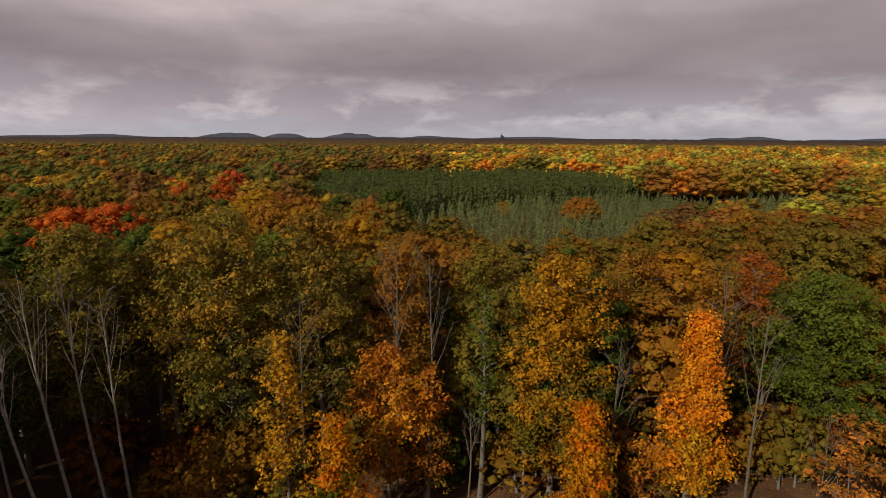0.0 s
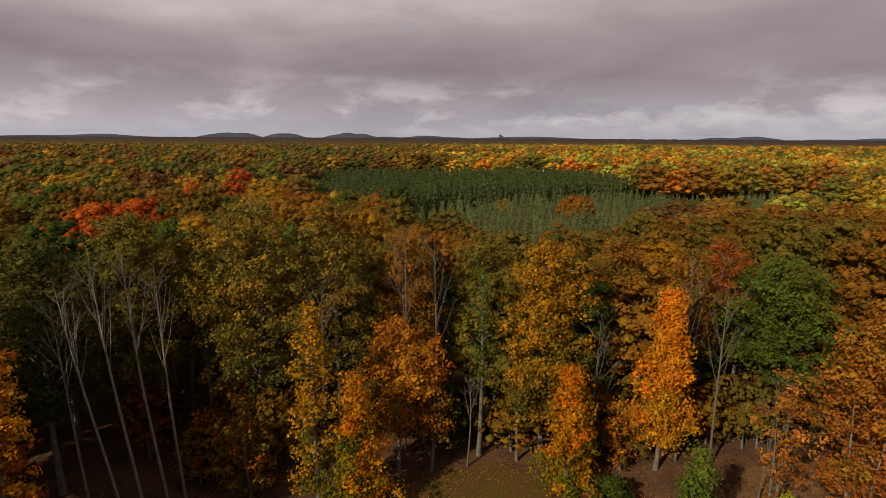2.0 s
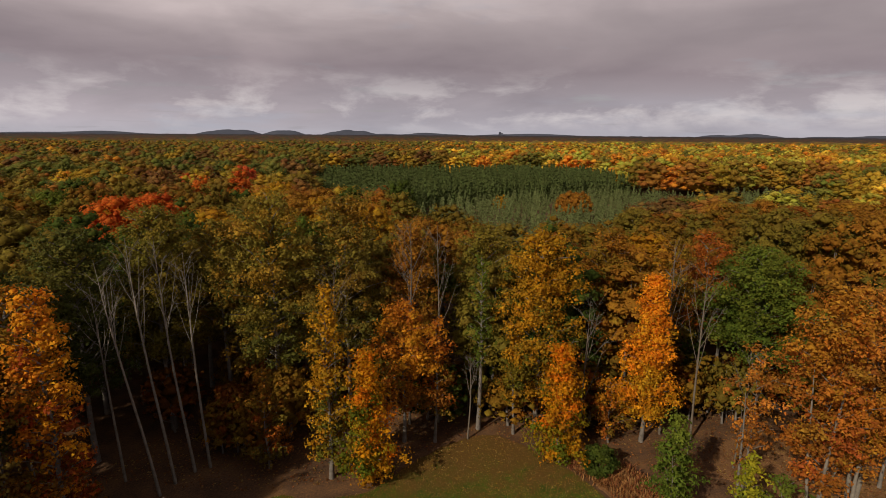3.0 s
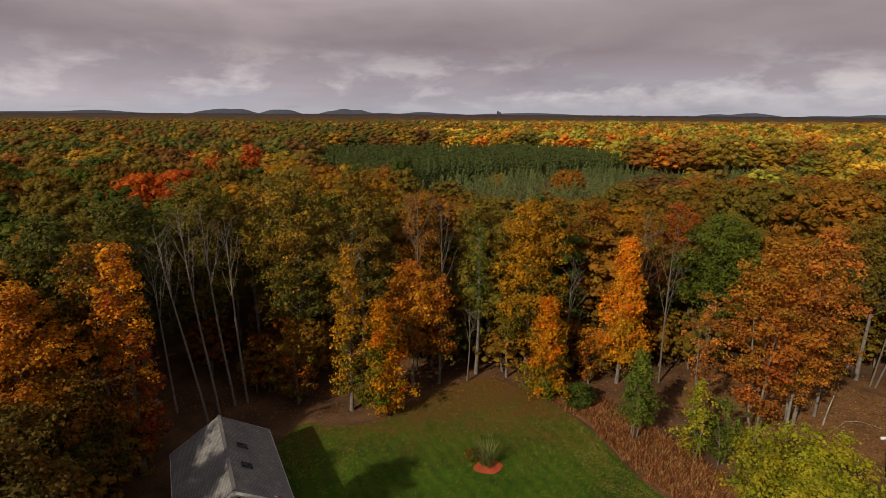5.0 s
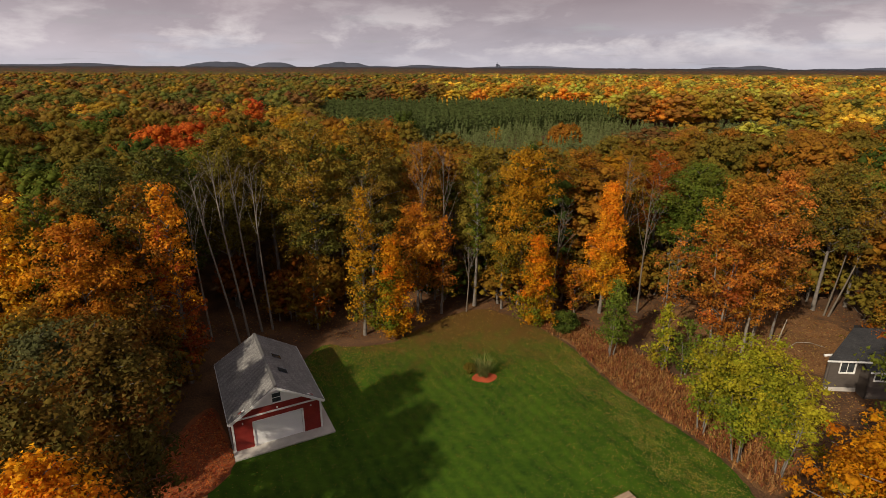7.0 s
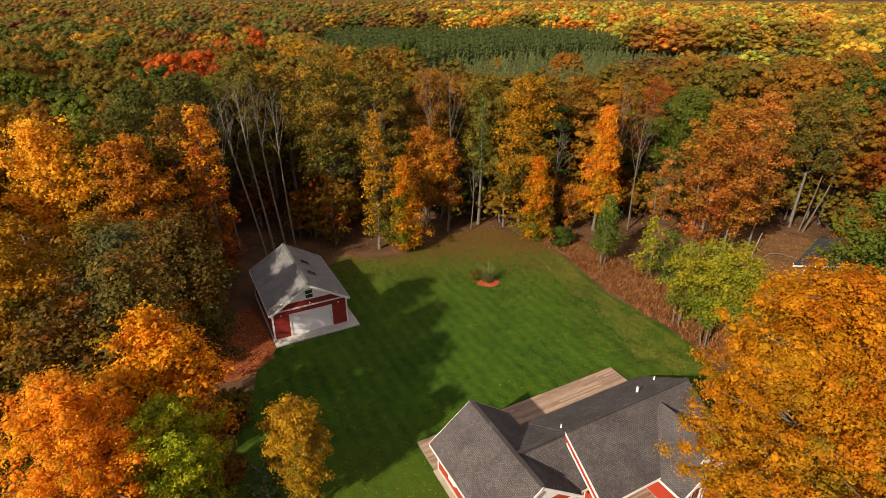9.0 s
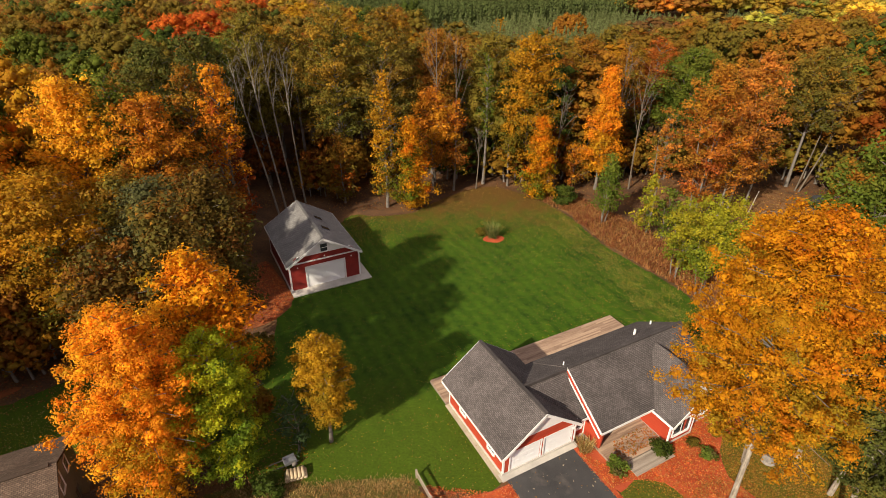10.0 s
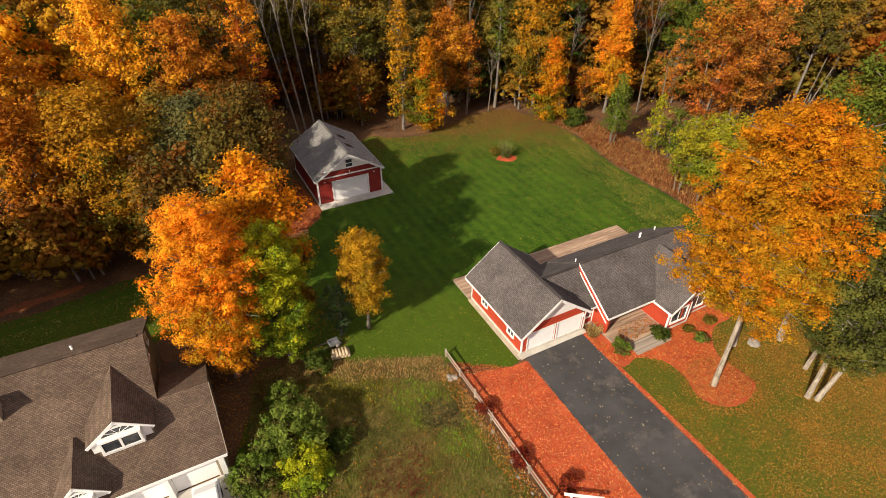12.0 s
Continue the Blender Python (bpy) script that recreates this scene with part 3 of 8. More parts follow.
def broadleaf(name, x, y, height, spread, base, colour, label, shape="round", seed=1, density=1.0, leaf=0.25, group="", bark=None, fork=None, sway=(0, 0), stems=1, thick=None):
    """A broad-leaved tree: trunk, limbs and crown."""
    rng = np.random.default_rng(seed)
    tree = new(name)
    tree.location = (x, y, 0)
    tree.rotation_euler = (0, 0, rng.uniform(0, 6.28) if sway == (0, 0) else 0)
    tagged(tree, label, "tree", group)
    biggest = 0.85 if leaf < 0.2 else 1.0 if leaf < 0.4 else 1.05
    clumps = max(14, int(20 + (4.2 if leaf < 0.2 else 3.2 if leaf < 0.3 else 3.3) * spread * (height - base) * density))
    per = max(6, int(7.0 * min(biggest, 0.28 * spread) ** 2 / (0.43 * leaf * leaf) * 0.29))
    thick = thick or (0.05 + 0.0095 * height) / math.sqrt(stems)
    ragged = leaf < 0.33
    if ragged:
        cr0 = min(0.22 * spread, 0.44 if leaf < 0.2 else 0.74)
        per = max(6, int(7.0 * cr0 ** 2 / (0.43 * leaf * leaf) * (0.56 if leaf < 0.2 else 0.30)))
        v, q, mid, owner, fam, grade, paths = limb_cloud(rng, shape, spread, base, height, fork or base, clumps * (2.6 if leaf < 0.2 else 1.7), per, leaf, cr0, sway, leaf < 0.15, 0.86)
        own_limbs = [[(p, (thick * 0.34, thick * 0.20, 0.018)[k]) for p, k in path] for path in paths]
    else:
        cr0 = min(0.27 * spread, 1.12)
        clumps = int(max(30, 4.2 * spread * spread * density / 0.36))
        v, q, mid, owner, fam = dome_cloud(rng, spread, base, height, clumps, max(7, int(2.5 * (cr0 / leaf) ** 2)), leaf, cr0)
        grade = (mid[:, 2] - base) / (height - base)
    tint = clump_colours(rng, colour, grade, fam)
    if not ragged:
        tint = tint * 0.6 + tint.mean(0) * 0.4
    tint = tint[owner]
    limbs_all = []
    for k in range(stems):
        off = np.array([math.cos(2.4 * k), math.sin(2.4 * k), 0]) * (0.35 if stems > 1 else 0)
        s = (sway[0] * 0.8 + off[0] * 3, sway[1] * 0.8 + off[1] * 3)
        trunk, limbs = limbs_for(rng, mid, base + (height - base) * (0.62 if ragged else 0.8), fork or base, thick, max(4, int((16 if leaf < 0.3 else 6) / stems)), s)
        tv, tq = tubes([[(p + off, r) for p, r in path] for path in trunk], 8)
        part("trunk", mesh_from("trunk", tv, tq, bark or BARK), None, tree)
        limbs_all += own_limbs[k::stems] if ragged else limbs
    lv, lq = tubes(limbs_all, 4)
    tagged(part("limb_framework", mesh_from("limb_framework", lv, lq, BARK), None, tree), kind="stuff")
    part("crown", mesh_from("crown", v, q, WOODS, tint), None, tree)
    return tree


def bare_tree(x, y, height, spread, label, seed=1, start=0.45, group="", sway=(0, 0), thick=None, bark=None):
    """A leafless tree: a pale trunk that forks into rising branches and twigs."""
    rng = np.random.default_rng(seed)
    bark = bark or GREY_BARK
    tree = new("bare_tree")
    tree.location = (x, y, 0)
    tagged(tree, label, "tree", group)
    thick = thick or 0.04 + 0.0044 * height
    axis = [np.array([sway[0] * s + 0.15 * math.sin(4 * s + seed), sway[1] * s + 0.15 * math.cos(5 * s), s * height]) for s in np.linspace(0, 1, 8)]
    radii = thick * np.array([1.2, 1.0, 0.9, 0.8, 0.66, 0.5, 0.3, 0.08])
    tv, tq = tubes([list(zip(axis, radii))], 7)
    part("trunk", mesh_from("trunk", tv, tq, bark), None, tree)
    branches, twigs = [], []
    for i in range(13):
        s = start + (0.93 - start) * (i / 12) ** 0.9
        k = s * 7
        a = axis[int(k)] + (axis[min(int(k) + 1, 7)] - axis[int(k)]) * (k - int(k))
        t = rng.uniform(0, 6.28)
        reach = spread * rng.uniform(0.55, 1.0) * (1.15 - s * 0.6)
        rise = (height * 1.02 - a[2]) * rng.uniform(0.35, 0.75)
        b = a + np.array([math.cos(t) * reach * 0.5, math.sin(t) * reach * 0.5, rise * 0.42])
        c = a + np.array([math.cos(t) * reach, math.sin(t) * reach, rise])
        r = thick * 0.38 * (1.1 - s)
        branches.append([(a, r + 0.015), (b, r * 0.65 + 0.012), (c, 0.012)])
        for j in range(4):
            f = rng.uniform(0.25, 0.95)
            p = a + (b - a) * f * 2 if f < 0.5 else b + (c - b) * (f - 0.5) * 2
            w = np.array([math.cos(t + rng.normal() * 0.9), math.sin(t + rng.normal() * 0.9), rng.uniform(0.5, 1.6)]) * rng.uniform(0.5, 1.3) * (spread / 2.6)
            twigs.append([(p, 0.016), (p + w * 0.5 + rng.normal(size=3) * 0.06, 0.012), (p + w, 0.007)])
    bv, bq = tubes(branches, 5)
    tagged(part("branch_framework", mesh_from("branch_framework", bv, bq, bark), None, tree), kind="stuff")
    wv, wq = tubes(twigs, 3)
    tagged(part("twig_spray", mesh_from("twig_spray", wv, wq, BARK), None, tree), kind="stuff")
    return tree


# ---------------------------------------------------------------- ground
def ground_material():
    k = Nodes("forest floor")
    at = k.coords()
    litter = k.ramp(k.math("ADD", k.math("MULTIPLY", k.noise(0.25, 4, 0.6, at), 0.5), k.math("MULTIPLY", k.noise(5.0, 4, 0.7, at), 0.5)),
                    (0.36, (0.045, 0.026, 0.014)), (0.50, (0.12, 0.06, 0.028)), (0.64, (0.22, 0.11, 0.04)))
    return k.principled(litter, 0.95, k.noise(6.0, 5, 0.7, at), 0.6, 0.05)


def grass_material(name, c1, c2, litter, amount, stripes=0.0, dry=None):
    """Turf in two greens with mown stripes, blown leaves lying on it in drifts."""
    k = Nodes(name)
    at = k.coords()
    f = k.math("ADD", k.math("MULTIPLY", k.noise(0.16, 3, 0.6, at), 0.35), k.math("ADD", k.math("MULTIPLY", k.noise(1.3, 4, 0.65, at), 0.30), k.math("MULTIPLY", k.noise(9.0, 5, 0.8, at), 0.35)))
    if stripes:
        mp = k.n("ShaderNodeMapping")
        mp.inputs["Rotation"].default_value = (0, 0, radians(-27))
        k.link(at, mp.inputs[0])
        w = k.n("ShaderNodeTexWave")
        w.inputs["Scale"].default_value, w.inputs["Distortion"].default_value = 0.22, 1.2
        k.link(mp.outputs[0], w.inputs[0])
        f = k.math("ADD", f, k.math("MULTIPLY", k.math("SUBTRACT", w.outputs["Fac"], 0.5), stripes))
    col = k.ramp(f, (0.37, c1), (0.63, c2))
    col = k.mix(k.ramp(k.noise(0.5, 5, 0.7, at), (0.48, 0.0), (0.72, 0.65)), col, tuple(a * 1.0 + b * 0.12 for a, b in zip(c2, litter)))
    sep = k.n("ShaderNodeSeparateXYZ")
    k.link(at, sep.inputs[0])
    drift = k.math("ADD", k.noise(0.35, 4, 0.6, at), k.math("MULTIPLY", k.math("SUBTRACT", sep.outputs[1], amount[0]), amount[1]))
    speck = k.noise(16.0, 2, 0.5, at)
    if dry:
        worn = k.math("ADD", k.math("MULTIPLY", k.noise(0.45, 4, 0.65, at), 0.9), k.math("MULTIPLY", sep.outputs[1], -0.045))
        col = k.mix(k.ramp(worn, (0.42, 0.0), (0.80, 0.75)), col, k.ramp(k.noise(6.0, 5, 0.75, at), (0.36, tuple(0.5 * v for v in dry)), (0.64, dry)))
    lie = k.ramp(k.math("ADD", k.math("MULTIPLY", drift, 0.35), k.math("MULTIPLY", speck, 0.65)), (0.51, 0.0), (0.58, 1.0))
    col = k.mix(lie, col, litter)
    return k.principled(col, 0.9, k.noise(25.0, 4, 0.7, at), 0.5, 0.03, spec=0.15)


FLOOR = ground_material()
LAWN = grass_material("mown lawn", (0.017, 0.045, 0.003), (0.062, 0.126, 0.006), (0.125, 0.066, 0.015), (31.0, 0.045), 0.070, (0.086, 0.132, 0.008))


def leafy_material():
    """Turf under single fallen leaves, thin in some places and a closed carpet in others."""
    k = Nodes("lawn under fallen leaves")
    at = k.coords()
    turf = k.ramp(k.noise(7.0, 5, 0.75, at), (0.34, (0.046, 0.056, 0.006)), (0.66, (0.125, 0.130, 0.012)))
    sep = k.n("ShaderNodeSeparateXYZ")
    k.link(at, sep.inputs[0])
    cover = k.math("ADD", k.math("MULTIPLY", k.ramp(k.noise(0.30, 5, 0.65, at), (0.36, 0.18), (0.64, 1.05)), 1.0), k.math("MULTIPLY", k.math("SUBTRACT", sep.outputs[0], 21.0), 0.040))
    cover = k.math("ADD", cover, k.math("MULTIPLY", k.math("ADD", sep.outputs[1], 14.0), 0.016))
    col = turf
    for scale, tones in ((11.0, ((0.06, 0.028, 0.008), (0.20, 0.085, 0.012), (0.34, 0.155, 0.020))), (14.0, ((0.12, 0.048, 0.008), (0.31, 0.125, 0.015), (0.46, 0.25, 0.045)))):
        cell = k.n("ShaderNodeTexVoronoi")
        cell.inputs["Scale"].default_value = scale
        k.link(at, cell.inputs["Vector"])
        rgb = k.n("ShaderNodeSeparateXYZ")
        k.link(cell.outputs["Color"], rgb.inputs[0])
        near = k.math("LESS_THAN", cell.outputs["Distance"], 0.50)
        lies = k.math("MULTIPLY", k.math("LESS_THAN", rgb.outputs[0], k.math("MULTIPLY", cover, 0.85)), near)
        col = k.mix(lies, col, k.ramp(rgb.outputs[1], (0.1, tones[0]), (0.5, tones[1]), (0.9, tones[2])))
    return k.principled(col, 0.9, k.noise(18.0, 4, 0.7, at), 0.6, 0.03, spec=0.15)


LEAFY_LAWN = leafy_material()
MEADOW = grass_material("rough grass", (0.040, 0.046, 0.009), (0.135, 0.125, 0.024), (0.20, 0.125, 0.045), (-20.0, -0.004))
SCRUB = grass_material("dry scrub", (0.10, 0.055, 0.022), (0.22, 0.11, 0.05), (0.30, 0.15, 0.06), (-20.0, 0.0))
MULCH = plain("red bark mulch", (0.30, 0.045, 0.016), (0.60, 0.125, 0.045), 0.95, 0.5, 16.0, 0.8)
LEAF_CARPET = plain("carpet of red-brown leaves", (0.12, 0.04, 0.018), (0.38, 0.115, 0.035), 0.95, 0.5, 11.0, 0.8)


def asphalt_material():
    """Dark asphalt, paler where it is worn and dusty."""
    k = Nodes("asphalt")
    at = k.coords()
    col = k.ramp(k.math("ADD", k.math("MULTIPLY", k.noise(0.30, 4, 0.6, at), 0.6), k.math("MULTIPLY", k.noise(40.0, 3, 0.6, at), 0.4)), (0.34, (0.034, 0.033, 0.034)), (0.66, (0.082, 0.078, 0.077)))
    worn = k.ramp(k.noise(0.42, 5, 0.65, at), (0.54, 0.0), (0.68, 0.55))
    col = k.mix(worn, col, (0.15, 0.13, 0.115))
    return k.principled(col, 0.85, k.noise(40.0, 4, 0.6, at), 0.3, 0.01)


ASPHALT = asphalt_material()
CONCRETE = plain("concrete", (0.42, 0.39, 0.35), (0.60, 0.56, 0.50), 0.85, 0.8, 25.0, 0.15)
STONE = plain("field stone", (0.16, 0.14, 0.12), (0.40, 0.36, 0.31), 0.9, 2.5, 20.0, 0.5)

U, V = Vector((0.8912, 0.4536, 0)), Vector((-0.4536, 0.8912, 0))
O = Vector((0.61, -12.1, 0))
HOUSE_TURN = math.degrees(math.atan2(0.4536, 0.8912))


def at_house(u, v, z=0.0):
    p = O + U * u + V * v
    return (p.x, p.y, z)


def flat(name, points, z, material, label, category, wobble=0.0, seed=0, thick=0.03, kind="structure", rounded=True):
    """A thin sheet of ground cover with a rounded, slightly uneven edge, lying on the ground."""
    pts = [Vector((p[0], p[1], 0)) for p in points]
    rng = random.Random(seed)
    if rounded:
        ring = []
        n = len(pts)
        for i in range(n):
            a, b, c, d = pts[i - 1], pts[i], pts[(i + 1) % n], pts[(i + 2) % n]
            steps = max(2, int((c - b).length / 0.8))
            for j in range(steps):
                t = j / steps
                p = 0.5 * ((2 * b) + (c - a) * t + (2 * a - 5 * b + 4 * c - d) * t * t + (3 * b - a - 3 * c + d) * t ** 3)
                ring.append(p + Vector((rng.uniform(-1, 1), rng.uniform(-1, 1), 0)) * wobble)
        pts = ring
    bm = bmesh.new()
    top = [bm.verts.new((p.x, p.y, z)) for p in pts]
    low = [bm.verts.new((p.x, p.y, z - thick)) for p in pts]
    face = bm.faces.new(top)
    face.normal_update()
    for i in range(len(top)):
        bm.faces.new((top[i], low[i], low[(i + 1) % len(top)], top[(i + 1) % len(top)]))
    bmesh.ops.triangulate(bm, faces=[face])
    bmesh.ops.recalc_face_normals(bm, faces=bm.faces)
    ob = part(name, bm, material)
    return tagged(ob, label, category, kind=kind)


def ground_sheet():
    radii = [0.0, 30, 60, 100, 160, 260, 420, 700, 1200, 2200, 3600, 4850]
    n = 64
    verts, quads = [], []
    for r in radii:
        for i in range(n):
            t = 2 * math.pi * i / n
            verts.append((r * math.cos(t), r * math.sin(t), 0.0))
    for k in range(len(radii) - 1):
        for i in range(n):
            quads.append((k * n + i, (k + 1) * n + i, (k + 1) * n + (i + 1) % n, k * n + (i + 1) % n))
    ob = new("ground", mesh_from("ground", verts, quads, FLOOR))
    bm = bmesh.new()
    bm.from_mesh(ob.data)
    bmesh.ops.remove_doubles(bm, verts=bm.verts, dist=0.001)
    bm.to_mesh(ob.data)
    bm.free()
    return tagged(ob, "forest floor of brown leaf litter", "ground", kind="structure")


ground_sheet()
LAWN_EDGE = [(-18.0, -12.6), (-12.9, -12.8), (-6.2, -12.7), at_house(-1.3, -0.7), at_house(3, 2), at_house(18, 3), (24.0, 3), (25.0, 8.5), (23.8, 13.5), (18.3, 23.6), (14.7, 34.5), (9.8, 40.8), (5.3, 44.3), (0.5, 42.5),
              (-4.0, 38.5), (-8.0, 34.0), (-13.0, 33.0), (-16.5, 33.5), (-18.5, 29), (-21, 14), (-21.5, 9), (-20.5, 3), (-20.0, -5)]
flat("lawn", LAWN_EDGE, 0.03, LAWN, "mown green lawn strewn with fallen leaves", "lawn", 0.15, 1)
FRONT_EDGE = [at_house(6.7, -5.2), at_house(8.6, -4.6), at_house(11, -5.0), at_house(15, -3), at_house(22, -2), (40, 2), (46, -14), (40, -34), (16, -38), at_house(6.7, -22)]
flat("front_lawn", FRONT_EDGE[:6] + [(52, -36), (48, -56), at_house(6.5, -45)], 0.03, LEAFY_LAWN,
     "front lawn under a carpet of orange leaves", "lawn", 0.12, 2)
MEADOW_EDGE = [(-21.5, -14.5), (-18, -12.6), (-14, -12.7), (-6.2, -12.4), (-5.2, -14.5), (-0.2, -24.9), (4, -34), (-10, -36), (-17, -33), (-19.8, -24)]
flat("rough_meadow", MEADOW_EDGE[:6] + [at_house(-5.8, -45), (-4, -60), (-18, -58), (-19.8, -24)], 0.045, MEADOW, "rough unmown grass, tan and green", "meadow", 0.2, 3)
flat("neighbour_lawn", [(-29, -8.5), (-28.5, -3), (-33, -0.4), (-37, -1.0), (-40.5, -3.6), (-43, -5.6), (-47, -8.0), (-52, -11.0), (-60, -14), (-60, -20), (-46, -17)], 0.03, LAWN, "shaded green lawn strewn with leaves", "lawn", 0.2, 4)
flat("neighbour_apron_lawn", [(-20.9, -22.5), (-20.6, -17), (-18.4, -17), (-17.2, -33), (-20, -34)], 0.03, LAWN, "narrow strip of lawn beside a garage", "lawn", 0.1, 5)
SCRUB_EDGE = [(26.5, 7.5), (24.2, 13.6), (18.7, 23.8), (15.1, 34.8), (10.2, 41.2), (13, 43.5), (19, 38), (24, 30), (28, 20), (31, 10)]
flat("scrub_strip", SCRUB_EDGE, 0.05, SCRUB, "strip of dry brown bracken along the lawn", "scrub", 0.3, 6)
flat("leaf_clearing", [(28, 38), (36, 45), (52, 42), (56, 30), (50, 24), (40, 28), (33, 31)], 0.035, SCRUB, "clearing with brown leaf litter among trees", "ground", 0.3, 7)
flat("barn_leaf_patch", [(-20.9, 12.6), (-20.3, 11.0), (-21.5, 7.5), (-24.5, 6.0), (-27.0, 9.5), (-27.5, 14), (-25.8, 20)], 0.05, LEAF_CARPET, "red-brown fallen leaves beside the barn", "leaves", 0.15, 8)
flat("shade_leaf_patch", [(-48, -7.6), (-46.2, -6.2), (-44, -4.6), (-41.5, -2.6), (-42.4, -2.4), (-45.2, -4.2), (-48, -6.4)], 0.05, LEAF_CARPET, "red-brown fallen leaves under trees", "leaves", 0.2, 9)
flat("driveway", [at_house(0.1, -0.45), at_house(6.35, -0.45), at_house(5.9, -46), at_house(-0.6, -46)], 0.075, ASPHALT, "dark grey asphalt driveway", "driveway", rounded=False, thick=0.07)
flat("mulch_strip", [at_house(-5.55, 2.2), at_house(-5.3, 0.3), at_house(-1.4, -0.75), at_house(0.25, -0.8), at_house(-0.5, -46), at_house(-5.8, -46)], 0.055, MULCH, "strip of red bark mulch beside the driveway", "mulch", rounded=False)
flat("mulch_edging", [at_house(6.2, -1.0), at_house(6.75, -1.0), at_house(6.4, -46), at_house(5.75, -46)], 0.058, MULCH, "narrow red mulch edging", "mulch", 0, 1, rounded=False)
flat("mulch_bed", [at_house(6.3, -0.2), at_house(6.4, -3.2), at_house(6.9, -5.2), at_house(8.5, -4.9), at_house(10.4, -6.1), at_house(10.6, -8.6), at_house(9.9, -10.3), at_house(11.2, -12.0), at_house(13.6, -12.2), at_house(15.2, -11.4), at_house(15.1, -9.6), at_house(15.0, -8.0),
                   at_house(15.8, -6.8), at_house(17.4, -5.4), at_house(20.5, -5.0), at_house(21, -2.5), at_house(13, -2)], 0.06, MULCH, "bed of red bark mulch around shrubs and a tree", "mulch", 0.06, 12)
GRAVEL = plain("tan gravel", (0.34, 0.29, 0.20), (0.52, 0.47, 0.37), 0.9, 1.0, 18.0, 0.5)
flat("gravel_strip", [at_house(-0.5, -0.4), at_house(0.1, -0.4), at_house(0.1, 8.3), at_house(-0.45, 8.3)], 0.06, GRAVEL, "narrow strip of tan gravel along the garage wall", "gravel", rounded=False)
flat("concrete_apron", [at_house(-0.25, -0.5), at_house(6.9, -0.5), at_house(6.9, 0.2), at_house(-0.25, 0.2)], 0.09, CONCRETE, "pale concrete apron before the garage doors", "apron", rounded=False, thick=0.09)


# ---------------------------------------------------------------- building materials
def shingle_material(name, c1, c2, gap, wide=0.22, course=0.125):
    """Courses of asphalt shingles, laid out in the roof's own metres."""
    k = Nodes(name)
    uv = k.n("ShaderNodeUVMap").outputs[0]
    br = k.n("ShaderNodeTexBrick")
    k.link(uv, br.inputs["Vector"])
    k.link(c1, br.inputs["Color1"])
    k.link(c2, br.inputs["Color2"])
    k.link(gap, br.inputs["Mortar"])
    for key, val in (("Scale", 1.0), ("Mortar Size", 0.02), ("Brick Width", wide), ("Row Height", course), ("Bias", 0.0), ("Mortar Smooth", 0.3)):
        br.inputs[key].default_value = val
    at = k.coords()
    wear = k.ramp(k.noise(0.45, 4, 0.6, at), (0.35, 0.80), (0.65, 1.15))
    col = k.mix(1.0, k.mix(0.25, br.outputs[0], k.mix(k.noise(9.0, 3, 0.6, at), c1, c2)), wear, "MULTIPLY")
    stain = k.math("MULTIPLY", k.ramp(k.noise(1.1, 5, 0.72, at), (0.54, 0.0), (0.74, 0.45)), k.noise(7.0, 3, 0.6, at))
    col = k.mix(stain, col, tuple(min(1.0, v * 1.9) for v in c2))
    return k.principled(col, 0.92, br.outputs["Fac"], 0.5, -0.012, spec=0.2)


def siding_material(name, c1, c2):
    """Painted lap siding: the boards' lower edges stand out."""
    k = Nodes(name)
    at = k.coords()
    w = k.n("ShaderNodeTexWave")
    w.wave_profile, w.bands_direction = "SAW", "Z"
    w.inputs["Scale"].default_value, w.inputs["Distortion"].default_value = 1.25, 0.0
    k.link(at, w.inputs[0])
    col = k.ramp(k.math("ADD", k.math("MULTIPLY", k.noise(0.8, 4, 0.6, at), 0.6), k.math("MULTIPLY", k.noise(12.0, 3, 0.6, at, (0.2, 0.2, 2.0)), 0.4)), (0.35, c1), (0.65, c2))
    return k.principled(col, 0.6, w.outputs["Fac"], 0.6, -0.02)


def wood_material(name, c1, c2):
    k = Nodes(name)
    at = k.coords()
    rnd = k.n("ShaderNodeObjectInfo").outputs["Random"]
    grain = k.noise(6.0, 4, 0.6, at, (0.15, 1.0, 1.0))
    f = k.math("ADD", k.math("MULTIPLY", grain, 0.6), k.math("MULTIPLY", rnd, 0.4))
    return k.principled(k.ramp(f, (0.25, c1), (0.75, c2)), 0.85, grain, 0.3, 0.01)


GREY_SHINGLE = shingle_material("grey shingles", (0.086, 0.073, 0.070), (0.160, 0.138, 0.131), (0.045, 0.039, 0.038))
BARN_SHINGLE = shingle_material("weathered grey shingles", (0.20, 0.192, 0.185), (0.30, 0.285, 0.27), (0.11, 0.105, 0.10))
BROWN_SHINGLE = shingle_material("brown shingles", (0.085, 0.056, 0.040), (0.185, 0.130, 0.092), (0.052, 0.036, 0.027), 0.20, 0.115)
DARK_SHINGLE = shingle_material("charcoal shingles", (0.035, 0.035, 0.038), (0.07, 0.068, 0.068), (0.02, 0.02, 0.02))
RED_SIDING = siding_material("red siding", (0.34, 0.040, 0.018), (0.46, 0.062, 0.026))
BARN_RED = siding_material("dark red siding", (0.20, 0.018, 0.014), (0.28, 0.030, 0.020))
TAN_SIDING = siding_material("tan siding", (0.24, 0.20, 0.14), (0.32, 0.27, 0.19))
TAUPE_SIDING = siding_material("taupe siding", (0.085, 0.070, 0.060), (0.12, 0.10, 0.085))
WHITE = plain("white paint", (0.72, 0.71, 0.68), (0.84, 0.83, 0.81), 0.5, 1.2, 18.0, 0.05)
